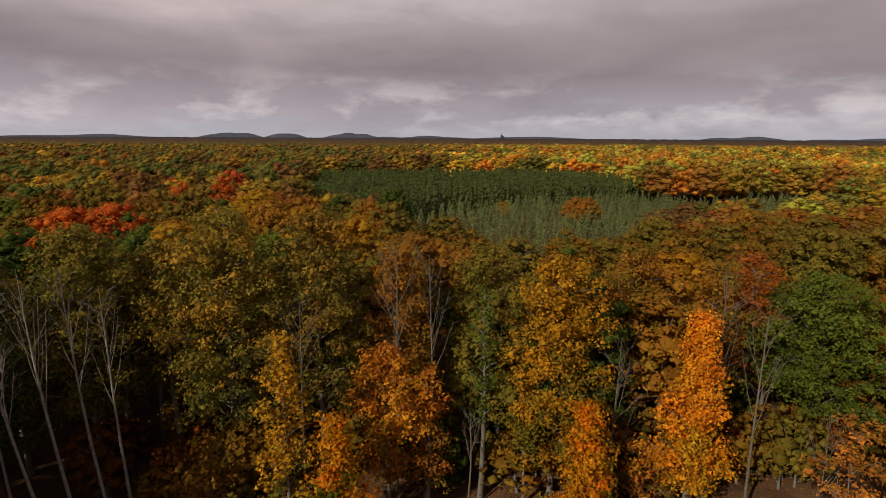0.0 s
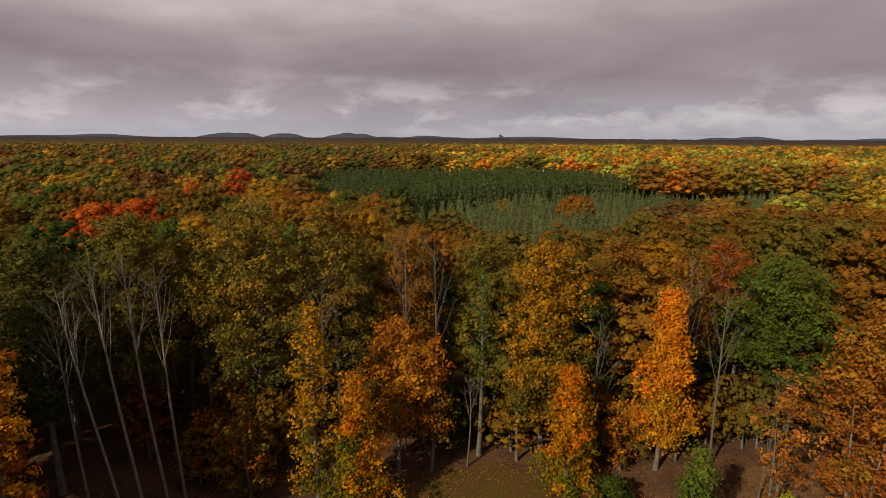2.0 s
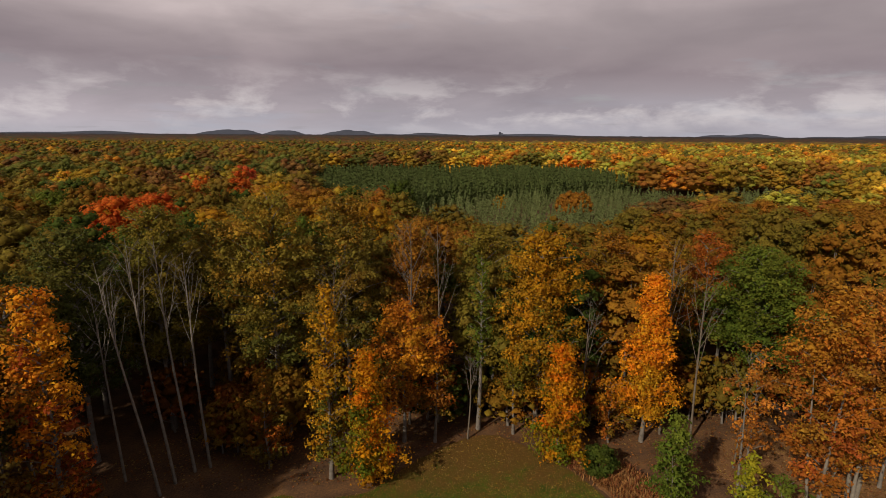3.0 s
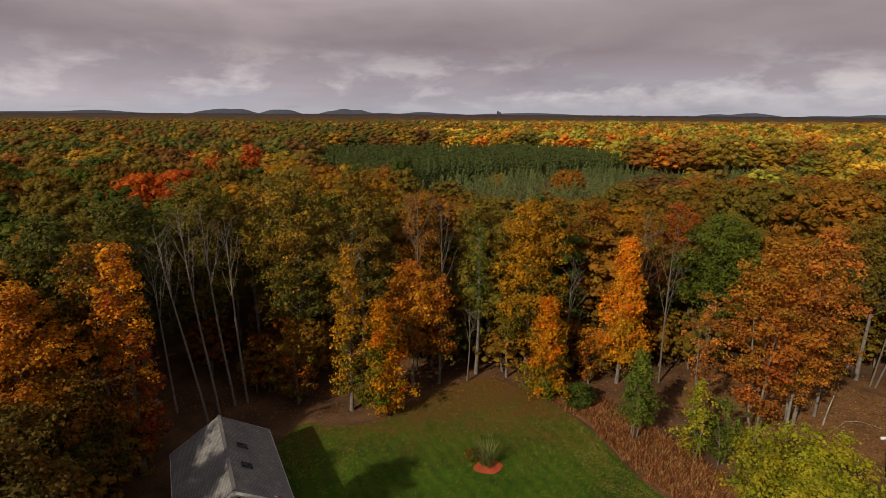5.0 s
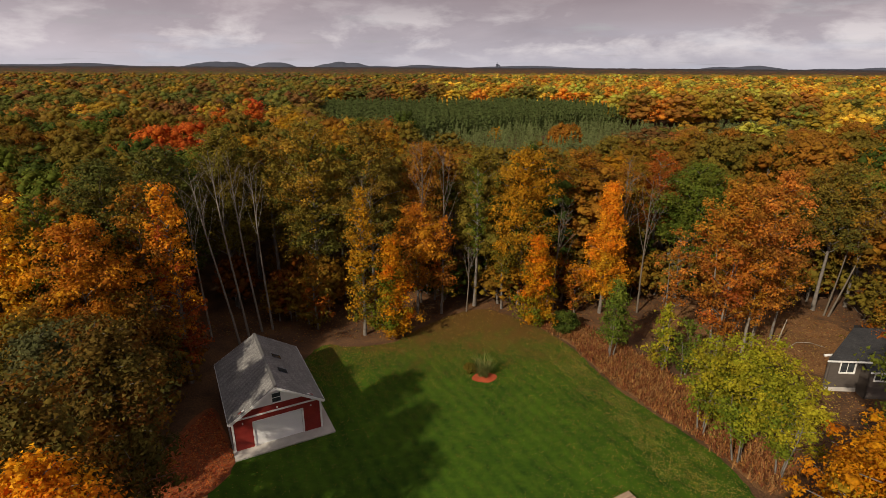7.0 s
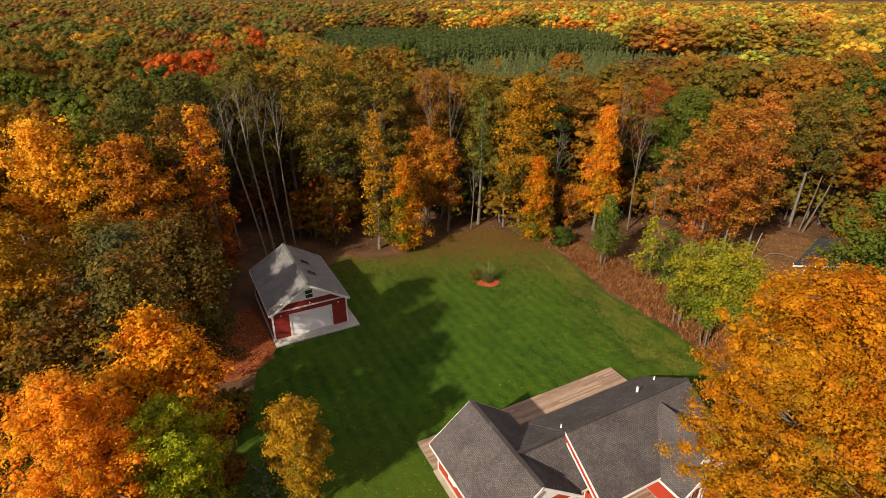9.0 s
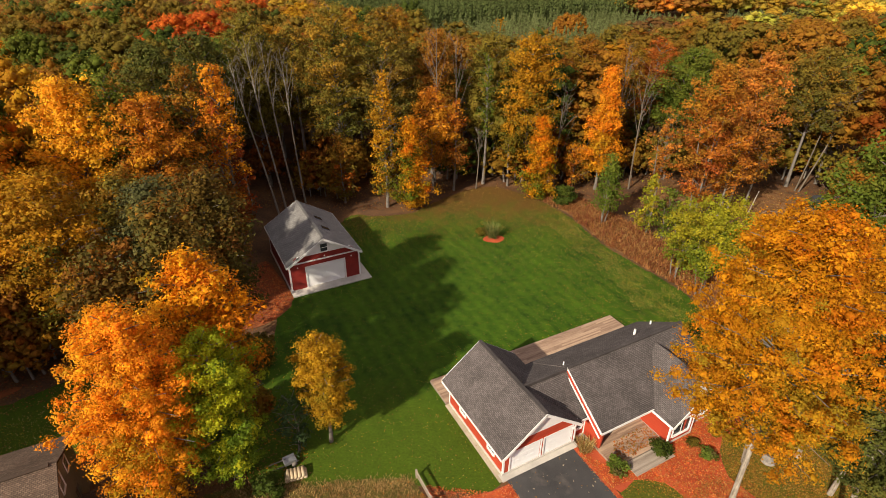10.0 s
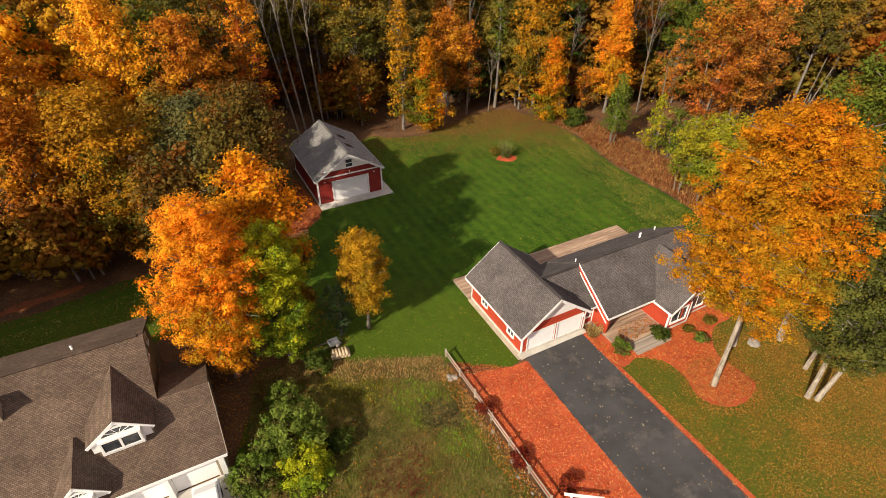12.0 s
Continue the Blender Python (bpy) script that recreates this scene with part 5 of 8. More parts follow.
# ---------------------------------------------------------------- the barn
def barn():
    b = thing("barn", at_house(-7.75, 32.0), HOUSE_TURN, "dark red barn garage with a grey roof and white trim", "barn")
    W, D, EZ, RZ = 8.3, 11.0, 3.45, 6.2
    mid = W / 2
    slab = part("slab", boxed(-0.15, W + 0.95, -1.3, D + 0.1, 0.0, 0.16), CONCRETE, b, "pale concrete slab reaching out in front")
    wall("wall", b, 0, D, -90, D, 0.16, EZ, BARN_RED, label="dark red side wall")
    wall("wall", b, W, 0, 90, D, 0.16, EZ, BARN_RED, label="dark red side wall")
    wall("wall", b, W, D, 180, W, 0.16, EZ, BARN_RED, label="dark red back wall")
    wall("wall", b, 0, 0, 0, W, 0.16, EZ, BARN_RED, [(1.95, 6.4, 0.0, 2.75)], label="dark red front wall")
    sectional_door(b, 1.95, 0, 0, 4.45, 2.75, 4, 0.16)
    pitch = (RZ - EZ) / (mid + 0.3)
    cut = 4.25
    half = (RZ - cut) / pitch
    part("gable", prism([(0, EZ + 0.14), (W, EZ + 0.14), (mid + half, cut), (mid - half, cut)], 0.16, pose(0, 0, 0)), BARN_RED, b, "dark red band of the gable")
    m = pose(0, -0.05, 0)
    part("gable", prism([(mid - half, cut), (mid + half, cut), (mid, RZ - 0.18)], 0.16, m), WHITE, b, "white gable peak")
    part("gable", prism([(0, EZ), (W, EZ), (mid, RZ - 0.18)], 0.16, pose(0, D - 0.16, 0)), BARN_RED, b)
    part("trim_band", boxed(0.0, W, -0.07, 0.0, EZ - 0.02, EZ + 0.13), WHITE, b, "white trim band")
    for u, lz in ((0.95, 2.95), (7.3, 2.95), (mid, 3.75)):
        part("wall_lamp", boxed(u - 0.06, u + 0.06, -0.12, 0.0, lz, lz + 0.11), WHITE, b, "small white wall lamp")
    window(b, mid + 0.02, -0.13, 4.42, 0, 0.85, 1.0, (1, 2), 0.05)
    for u, v in ((-0.04, -0.04), (W - 0.14, -0.04), (-0.04, D - 0.14), (W - 0.14, D - 0.14)):
        part("corner_board", boxed(u, u + 0.18, v, v + 0.18, 0.16, EZ), WHITE, b)
    slope("roof", b, [(-0.3, D + 0.4, EZ - 0.02), (-0.3, -0.35, EZ - 0.02), (mid, -0.35, RZ), (mid, D + 0.4, RZ)], BARN_SHINGLE, label="weathered grey shingle roof plane")
    right = slope("roof", b, [(W + 0.3, -0.35, EZ - 0.02), (W + 0.3, D + 0.4, EZ - 0.02), (mid, D + 0.4, RZ), (mid, -0.35, RZ)], BARN_SHINGLE, label="weathered grey shingle roof plane")
    for v in (3.3, 6.4):
        x0, x1 = mid + 1.0, mid + 1.85
        z = lambda x: RZ - (x - mid) * pitch
        part("skylight", prism([(x0, z(x0) - 0.02), (x1, z(x1) - 0.02), (x1, z(x1) + 0.07), (x0, z(x0) + 0.07)], 0.75, pose(0, v, 0)), GLASS, right, "dark roof light")
    for v in (-0.37, D + 0.42):
        rail_between("rake_board", b, (-0.32, v, EZ - 0.03), (mid, v, RZ - 0.02), 0.05, 0.24, WHITE, "white rake board")
        rail_between("rake_board", b, (mid, v, RZ - 0.02), (W + 0.32, v, EZ - 0.03), 0.05, 0.24, WHITE, "white rake board")
    rail_between("fascia", b, (-0.32, -0.35, EZ - 0.04), (-0.32, D + 0.4, EZ - 0.04), 0.04, 0.18, WHITE, "white eave board")
    rail_between("fascia", b, (W + 0.32, -0.35, EZ - 0.04), (W + 0.32, D + 0.4, EZ - 0.04), 0.04, 0.18, WHITE, "white eave board")
    rail_between("ridge_cap", b, (mid, -0.35, RZ + 0.05), (mid, D + 0.4, RZ + 0.05), 0.30, 0.05, BARN_SHINGLE)


barn()


# ---------------------------------------------------------------- the brown-roofed neighbour
def neighbour():
    n = thing("house", at_house(-45, 0), HOUSE_TURN, "large tan house with brown shingle roofs and white dormers", "house")
    X = lambda u: u + 45.0
    # one long front slope over house and garage
    k = 0.475
    z = lambda v: 2.65 + k * (v + 0.15)
    RG, RM = 4.5, 9.1
    slope("roof", n, [(X(-48), -0.15, z(-0.15)), (X(-27.0), -0.15, z(-0.15)), (X(-27.0), RM, z(RM)), (X(-48), RM, z(RM))], BROWN_SHINGLE, label="large brown shingle roof plane")
    slope("roof", n, [(X(-27.0), -0.15, z(-0.15)), (X(-23.75), -0.15, z(-0.15)), (X(-23.75), RG, z(RG)), (X(-27.0), RG, z(RG))], BROWN_SHINGLE, label="brown shingle garage roof plane")
    slope("roof", n, [(X(-23.75), 10.5, z(RG) - k * 5.2), (X(-27.0), 10.5, z(RG) - k * 5.2), (X(-27.0), RG, z(RG)), (X(-23.75), RG, z(RG))], BROWN_SHINGLE, label="brown shingle garage roof plane")
    slope("roof", n, [(X(-27.0), 14.2, z(RM) - k * 5.1), (X(-48), 14.2, z(RM) - k * 5.1), (X(-48), RM, z(RM)), (X(-27.0), RM, z(RM))], BROWN_SHINGLE, label="large brown shingle roof plane")
    rail_between("ridge_cap", n, (X(-48), RM, z(RM) + 0.06), (X(-27.4), RM, z(RM) + 0.06), 0.34, 0.06, BROWN_SHINGLE)
    # end walls
    wall("wall", n, X(-27.3), 4.3, 90, 9.3, 0.0, 4.5, TAN_SIDING, [(6.3, 7.3, 1.2, 2.6)], label="tan end wall")
    part("gable", prism([(4.3, 4.4), (13.6, 4.4), (13.6, z(RM) - k * 4.5 - 0.2), (RM, z(RM) - 0.2), (4.3, z(4.3) - 0.2)], 0.16, Matrix.Translation((X(-27.3), 0, 0)) @ pose(0, 0, 0, 0, 0, 90)), TAN_SIDING, n, "tan gable end")
    for v, zz, w, hh in ((7.3, 4.9, 0.7, 1.0), (9.2, 4.6, 0.8, 1.3), (11.2, 4.4, 0.7, 0.9)):
        window(n, X(-27.3), v, zz, 90, w, hh, (1, 2), 0.08)
    wall("wall", n, X(-24.0), 0.35, 90, 9.8, 0.0, 2.6, TAN_SIDING, [(4.4, 5.4, 1.0, 2.2)], label="tan garage end wall")
    window(n, X(-24.0), 0.35 + 4.9, 1.0, 90, 1.0, 1.2, (1, 2), 0.08)
    part("gable", prism([(0.35, 2.6), (10.15, 2.6), (RG, z(RG) - 0.2)], 0.16, Matrix.Translation((X(-24.0), 0, 0)) @ pose(0, 0, 0, 0, 0, 90)), TAN_SIDING, n, "tan garage gable")
    rail_between("rake_board", n, (X(-23.72), -0.17, z(-0.15)), (X(-23.72), RG, z(RG)), 0.05, 0.22, GREY_WOOD)
    # garage front
    wall("wall", n, X(-48), 0.35, 0, 24.0, 0.0, 2.6, TAN_SIDING, [(11.6, 13.0, 0.9, 2.2), (15.0, 17.4, 0.0, 2.2), (17.9, 20.1, 0.0, 2.2), (20.6, 23.3, 0.0, 2.2)], label="tan front wall")
    for a, w in ((15.0, 2.4), (17.9, 2.2), (20.6, 2.7)):
        sectional_door(n, X(-48) + a, 0.35, 0, w, 2.2, 4, 0.10)
    for a in (17.45, 20.15, 23.6):
        part("pillar", boxed(X(-48) + a, X(-48) + a + 0.35, -0.05, 0.35, 0.0, 2.5), WHITE, n, "white pillar between garage doors")
    rail_between("fascia", n, (X(-48), -0.17, z(-0.15) - 0.02), (X(-23.75), -0.17, z(-0.15) - 0.02), 0.06, 0.22, WHITE, "white eave board")

    def dormer(u, v, zr, half, back):
        rise = 1.55
        d = part("dormer", prism([(X(u) - half + 0.25, z(v) - 0.3), (X(u) + half - 0.25, z(v) - 0.3), (X(u) + half - 0.25, zr - rise + 0.1), (X(u), zr - 0.15), (X(u) - half + 0.25, zr - rise + 0.1)], back - v, pose(0, v, 0)), TAN_SIDING, n, "dormer with a white gable and shingle roof")
        f = v - 0.16
        slope("dormer_roof", d, [(X(u) - half, back, zr - rise), (X(u) - half, f, zr - rise), (X(u), f, zr), (X(u), back, zr)], BROWN_SHINGLE, 0.1)
        slope("dormer_roof", d, [(X(u) + half, f, zr - rise), (X(u) + half, back, zr - rise), (X(u), back, zr), (X(u), f, zr)], BROWN_SHINGLE, 0.1)
        rail_between("rake_board", d, (X(u) - half, f - 0.02, zr - rise), (X(u), f - 0.02, zr), 0.05, 0.2, WHITE)
        rail_between("rake_board", d, (X(u), f - 0.02, zr), (X(u) + half, f - 0.02, zr - rise), 0.05, 0.2, WHITE)
        part("gable", prism([(X(u) - half + 0.3, z(v) + 0.1), (X(u) + half - 0.3, z(v) + 0.1), (X(u) + half - 0.3, zr - rise + 0.15), (X(u), zr - 0.2), (X(u) - half + 0.3, zr - rise + 0.15)], 0.06, pose(0, v - 0.08, 0)), WHITE, d, "white gable face")
        part("window_bay", boxed(X(u) - (1.22 if half > 1.8 else 0.78), X(u) + (1.22 if half > 1.8 else 0.78), v - 0.42, v - 0.08, z(v) - 0.05, z(v) + (1.28 if half > 1.8 else 0.9)), WHITE, d, "shallow white window bay")
        wz = z(v) + 0.28
        g = 1.0 if half > 1.8 else 0.62
        for s in (-1, 1):
            part("pane", boxed(X(u) + (s * 0.55 - 0.49) * g, X(u) + (s * 0.55 + 0.49) * g, v - 0.46, v - 0.42, wz, wz + 0.85 * g), GLASS, d)
        arc = [(X(u) + 1.04 * g * math.cos(t), wz + (0.95 + 0.68 * math.sin(t)) * g) for t in np.linspace(0, math.pi, 13)]
        part("arched_pane", prism(arc, 0.04, pose(0, v - 0.13, 0)), GLASS, d)
        for a, b in ((X(u) - 1.16 * g, X(u) - 1.03 * g), (X(u) - 0.07, X(u) + 0.07), (X(u) + 1.03 * g, X(u) + 1.16 * g)):
            part("window_frame", boxed(a, b, v - 0.50, v - 0.42, wz - 0.1, wz + 0.95 * g), WHITE, d)
        for a, b in ((wz - 0.14, wz), (wz + 0.84 * g, wz + 0.97 * g)):
            part("window_frame", boxed(X(u) - 1.2 * g, X(u) + 1.2 * g, v - 0.51, v - 0.42, a, b), WHITE, d)
        rim = [(X(u) + 1.06 * g * math.cos(t), v - 0.15, wz + (0.95 + 0.70 * math.sin(t)) * g) for t in np.linspace(0, math.pi, 9)]
        for p, q in zip(rim, rim[1:]):
            rail_between("window_frame", d, p, q, 0.10, 0.10, WHITE)
        for t in (0.2, 0.4, 0.6, 0.8):
            a = math.pi * t
            rail_between("glazing_bar", d, (X(u), v - 0.15, wz + 0.96 * g), (X(u) + 1.02 * g * math.cos(a), v - 0.15, wz + (0.97 + 0.66 * math.sin(a)) * g), 0.03, 0.03, WHITE)
        return d

    chimney = part("chimney", boxed(X(-36.7), X(-35.55), 6.3, 7.4, 4.9, 6.95), TAN_SIDING, n, "pale boxed chimney")
    part("chimney_cap", boxed(X(-36.78), X(-35.47), 6.22, 7.48, 6.95, 7.05), WHITE, chimney)
    dormer(-29.3, 2.6, 6.35, 2.0, 7.6)
    dormer(-32.0, 0.2, 4.7, 1.6, 3.9)
    vent_pipe(n, X(-31.6), 10.4, z(RM) - k * 1.3, 0.08, 0.4)
    return n


neighbour()


def play_slide():
    """A red slide with a teal panel, half hidden behind the garage roof."""
    toy = thing("play_slide", (-26.3, -13.0, 0.0), 40, "red and teal plastic play slide", "slide")
    red = plain("red plastic", (0.42, 0.03, 0.02), (0.52, 0.05, 0.03), 0.45, 1.5, 10.0, 0.05)
    teal = plain("teal plastic", (0.03, 0.22, 0.24), (0.05, 0.30, 0.32), 0.45, 1.5, 10.0, 0.05)
    rail_between("chute", toy, (-0.9, 0.0, 0.25), (0.8, 0.0, 1.35), 0.55, 0.08, red)
    part("panel", boxed(0.85, 0.95, -0.5, 0.5, 0.0, 1.7), teal, toy)
    for y in (-0.40, 0.40):
        part("leg", boxed(0.72, 0.80, y - 0.04, y + 0.04, 0.0, 1.35), red, toy)
    part("foot", boxed(-0.98, -0.88, -0.28, 0.28, 0.0, 0.25), red, toy)


play_slide()
flat("neighbour_driveway", [at_house(-45, -12), at_house(-23.2, -12), at_house(-23.4, 0.3), at_house(-45, 0.3)], 0.06, CONCRETE, "pale concrete driveway", "driveway", rounded=False, thick=0.06)


# ---------------------------------------------------------------- the taupe house beyond the trees
def taupe_house():
    n = thing("house", (41.4, 23.0, 1.45), -4, "taupe house with dark roof and white trim behind trees", "house")
    wall("wall", n, 0, 0, 0, 12, -1.45, 2.75, TAUPE_SIDING, [(1.4, 2.9, 0.95, 2.25)], label="taupe front wall")
    window(n, 2.15, 0, 0.95, 0, 1.5, 1.3, (2, 1), 0.12)
    wall("wall", n, 5.2, 4.8, 222.7, 7.07, -1.45, 2.75, TAUPE_SIDING, label="taupe side wall")
    wall("wall", n, 12, 8, 180, 4.0, -1.45, 2.65, TAUPE_SIDING, label="taupe back wall")
    wall("wall", n, 8.0, 8.0, 228.8, 4.25, -1.45, 2.65, TAUPE_SIDING, label="taupe side wall")
    wall("wall", n, 12, 0, 90, 8, -1.45, 2.75, TAUPE_SIDING, label="taupe side wall")
    slope("roof", n, [(-0.5, -0.5, 2.7), (12.5, -0.5, 2.7), (12.5, 4, 4.5), (4.6, 4, 4.5)], DARK_SHINGLE, label="charcoal front roof plane")
    slope("roof", n, [(12.5, 8.5, 2.7), (8.0, 8.5, 2.7), (4.6, 4, 4.5), (12.5, 4, 4.5)], DARK_SHINGLE, label="charcoal back roof plane")
    rail_between("fascia", n, (-0.52, -0.52, 2.68), (12.5, -0.52, 2.68), 0.05, 0.2, WHITE, "white eave board")
    part("foundation", boxed(-0.04, 3.6, -0.04, 0.0, -1.45, -0.95), CONCRETE, n, "pale concrete footing")
    wall("wall", n, 3.6, -1.4, 0, 5.0, -1.45, 2.2, TAUPE_SIDING, [(0.6, 1.9, 0.9, 1.9)], label="taupe bay wall")
    window(n, 4.85, -1.4, 0.9, 0, 1.3, 1.0, (2, 1), 0.12)
    wall("wall", n, 3.6, 0.0, -90, 1.4, -1.45, 2.2, TAUPE_SIDING)
    slope("roof", n, [(3.3, -1.8, 2.15), (9.0, -1.8, 2.15), (9.0, 0.0, 2.6), (3.3, 0.0, 2.6)], DARK_SHINGLE, 0.1, "charcoal bay roof")
    rail_between("fascia", n, (3.3, -1.82, 2.14), (9.0, -1.82, 2.14), 0.05, 0.18, WHITE, "white eave board")


taupe_house()


# ---------------------------------------------------------------- trees round the lawn
EDGE = "trees along the edge of the lawn"
broadleaf("maple_tree", -11.6, 36.2, 20.0, 2.5, 2.0, "gold_olive", "slender maple with yellow and olive leaves at the lawn's edge", "column", 11, 1.0, group=EDGE)
broadleaf("maple_tree", -7.9, 35.8, 13.8, 3.4, 0.6, "orange_green", "bushy maple with orange, yellow and green leaves", "cone", 12, 1.0, group=EDGE)
broadleaf("maple_tree", -4.8, 42.8, 16.5, 3.4, 5.0, "orange_brown", "maple with orange-brown leaves in tiers", "round", 13, 0.8, group=EDGE)
broadleaf("maple_tree", -1.2, 42.8, 14.5, 2.8, 4.0, "orange_brown", "maple with orange and brown leaves", "cone", 14, 0.8, group=EDGE)
broadleaf("maple_tree", -4.4, 51.5, 23.6, 3.9, 8.0, "rust", "tall maple with thin rust-orange leaves behind a bare tree", "round", 113, 0.7, group=EDGE)
broadleaf("poplar_tree", 3.8, 45.5, 21.0, 1.7, 8.5, "green", "narrow green poplar among the maples", "column", 15, 1.0, group=EDGE)
broadleaf("oak_tree", 5.0, 57.0, 22.4, 4.6, 5.0, "olive", "oak with dull olive leaves behind the poplar", "dome", 114, 0.8, group=EDGE)
broadleaf("oak_tree", 10.4, 46.0, 23.7, 5.0, 4.5, "gold_olive", "tall maple with golden and olive leaves", "round", 16, 0.9, group=EDGE)
broadleaf("maple_tree", 7.6, 44.6, 12.0, 2.2, 4.5, "gold_olive", "small maple with yellow leaves", "cone", 36, 0.8, group=EDGE)
broadleaf("maple_tree", 11.8, 39.3, 13.2, 3.5, 0.8, "orange_green", "low-branched maple, orange above and yellow-green below", "cone", 17, 1.1, group=EDGE)
broadleaf("maple_tree", 18.2, 43.0, 7.8, 2.2, 1.4, "orange_brown", "small orange-brown maple under taller trees", "round", 18, 1.0, group=EDGE)
broadleaf("oak_tree", 20.8, 55.0, 22.3, 4.8, 6.0, "olive_rust", "oak with golden-brown leaves behind a bright maple", "dome", 115, 0.8, group=EDGE)
broadleaf("oak_tree", 27.8, 52.5, 21.5, 4.0, 9.0, "olive_rust", "oak with thin rust-brown leaves", "dome", 116, 0.45, group=EDGE)
broadleaf("maple_tree", 33.8, 56.0, 22.0, 2.8, 11.0, "dim_red", "maple with a red crown above the oaks", "dome", 117, 0.7, group=EDGE)
broadleaf("maple_tree", 21.9, 43.0, 19.4, 4.1, 3.8, "glowing", "bright orange maple with a pointed crown", "cone", 19, 1.15, group=EDGE, sway=(0.3, 0.0))
broadleaf("ash_tree", 19.8, 30.3, 10.4, 2.7, 2.6, "green", "green young tree with several stems", "cone", 20, 1.0, group=EDGE, stems=3)
broadleaf("ash_tree", 24.6, 27.2, 8.8, 2.2, 1.4, "lime", "yellow-green young tree in the bracken", "cone", 21, 1.0, group=EDGE, stems=2)
broadleaf("ash_tree", 26.9, 26.2, 7.2, 2.0, 1.2, "green", "small green tree beside a yellow-green one", "round", 121, 0.9, group=EDGE, stems=2)
broadleaf("ash_tree", 24.4, 15.6, 9.2, 2.6, 3.0, "lime", "young yellow-green tree with thin stems", "round", 22, 0.7, 0.22, group=EDGE, stems=3)
broadleaf("ash_tree", 25.6, 11.6, 9.8, 3.0, 3.2, "lime", "spreading yellow-green tree with thin stems", "round", 23, 0.7, 0.22, group=EDGE, stems=3)
broadleaf("ash_tree", 28.6, 9.6, 9.8, 3.0, 3.0, "lime", "spreading yellow-green tree with thin stems", "round", 24, 0.7, 0.22, group=EDGE, stems=3)
broadleaf("ash_tree", 29.2, 15.2, 10.2, 3.2, 2.8, "lime", "spreading yellow-green tree with thin stems", "round", 123, 0.7, 0.22, group=EDGE, stems=3)
broadleaf("ash_tree", 27.0, 19.6, 8.8, 2.6, 2.0, "lime", "young yellow-green tree in the bracken", "round", 124, 0.7, 0.22, group=EDGE, stems=2)
broadleaf("oak_tree", 27.2, 31.8, 16.2, 2.2, 5.5, "salmon", "thin oak with pinkish rust leaves by the bracken", "round", 25, 0.4, group=EDGE, stems=2)
broadleaf("oak_tree", 32.6, 30.2, 22.8, 4.3, 4.5, "rust_olive", "large oak with rust and olive leaves over bare stems", "round", 125, 0.46, group=EDGE, stems=3, sway=(-1.8, -2.0), bark=TRUNK_BARK)
broadleaf("oak_tree", 38.8, 33.4, 23.3, 4.6, 6.5, "salmon", "large oak with orange-brown leaves over leaning stems", "round", 26, 0.48, group=EDGE, stems=2, sway=(-1.0, -2.2), bark=TRUNK_BARK)
broadleaf("oak_tree", 36.6, 30.8, 14.0, 2.8, 5.0, "rust_olive", "thin oak with rust leaves under a larger one", "round", 126, 0.45, group=EDGE, bark=TRUNK_BARK)
broadleaf("maple_tree", 42.8, 35.0, 12.5, 2.4, 5.0, "rust", "small maple with rust-orange leaves", "round", 27, 0.6, group=EDGE)
broadleaf("oak_tree", 38.2, 51.0, 20.8, 6.8, 8.0, "green", "large oak still green", "dome", 28, 0.9, group=EDGE)
broadleaf("oak_tree", 54.5, 44.0, 22.0, 5.6, 11.0, "oak_gold", "oak with golden olive leaves over bare stems", "dome", 29, 0.75, group=EDGE)
broadleaf("oak_tree", 52.5, 25.5, 12.0, 4.5, 2.0, "olive_rust", "oak with rust and green leaves beside the taupe house", "dome", 30, 0.7)
broadleaf("oak_tree", -19.8, 47.0, 27.6, 5.8, 9.0, "oak_gold", "very tall oak with olive and golden leaves", "dome", 131, 0.8, group=EDGE)
broadleaf("oak_tree", -11.8, 48.6, 27.2, 5.4, 9.0, "oak_gold", "very tall oak with olive and golden leaves", "dome", 132, 0.8, group=EDGE)
broadleaf("oak_tree", -32.0, 45.5, 26.2, 5.4, 10.0, "olive", "tall oak with olive leaves behind bare trunks", "dome", 133, 0.8, group=EDGE)
broadleaf("oak_tree", -26.4, 49.0, 24.2, 4.4, 12.0, "oak_gold", "tall oak with thin olive leaves", "dome", 134, 0.7, group=EDGE)
broadleaf("oak_tree", -36.8, 39.0, 24.8, 5.0, 9.0, "dull_green", "tall oak with dull green leaves", "dome", 135, 0.8, group=EDGE)
broadleaf("oak_tree", -39.6, 30.5, 24.4, 4.8, 8.0, "dull_green", "tall oak with dull green leaves", "dome", 136, 0.8)
broadleaf("oak_tree", -34.4, 27.6, 22.4, 3.0, 11.0, "olive_rust", "oak with thin brown leaves beside an orange maple", "round", 137, 0.6)
broadleaf("maple_tree", -29.9, 24.8, 23.2, 2.7, 4.0, "orange_rust", "tall narrow maple with bright orange leaves", "column", 31, 1.0, group=EDGE)
broadleaf("maple_tree", -36.2, 19.6, 20.6, 5.2, 6.0, "orange_amber", "broad maple with orange and yellow leaves", "round", 32, 0.85)
broadleaf("maple_tree", -43.2, 18.0, 23.0, 4.2, 8.0, "gold_glow", "broad maple with glowing yellow-orange leaves", "dome", 35, 0.9)
broadleaf("maple_tree", -40.2, 21.0, 22.8, 2.8, 9.0, "green", "narrow tree with green leaves between orange maples", "round", 138, 0.8)
broadleaf("maple_tree", -32.0, 13.6, 14.0, 3.4, 0.8, "dull_brown", "dense tree with brown-orange and green leaves", "dome", 33, 0.9)
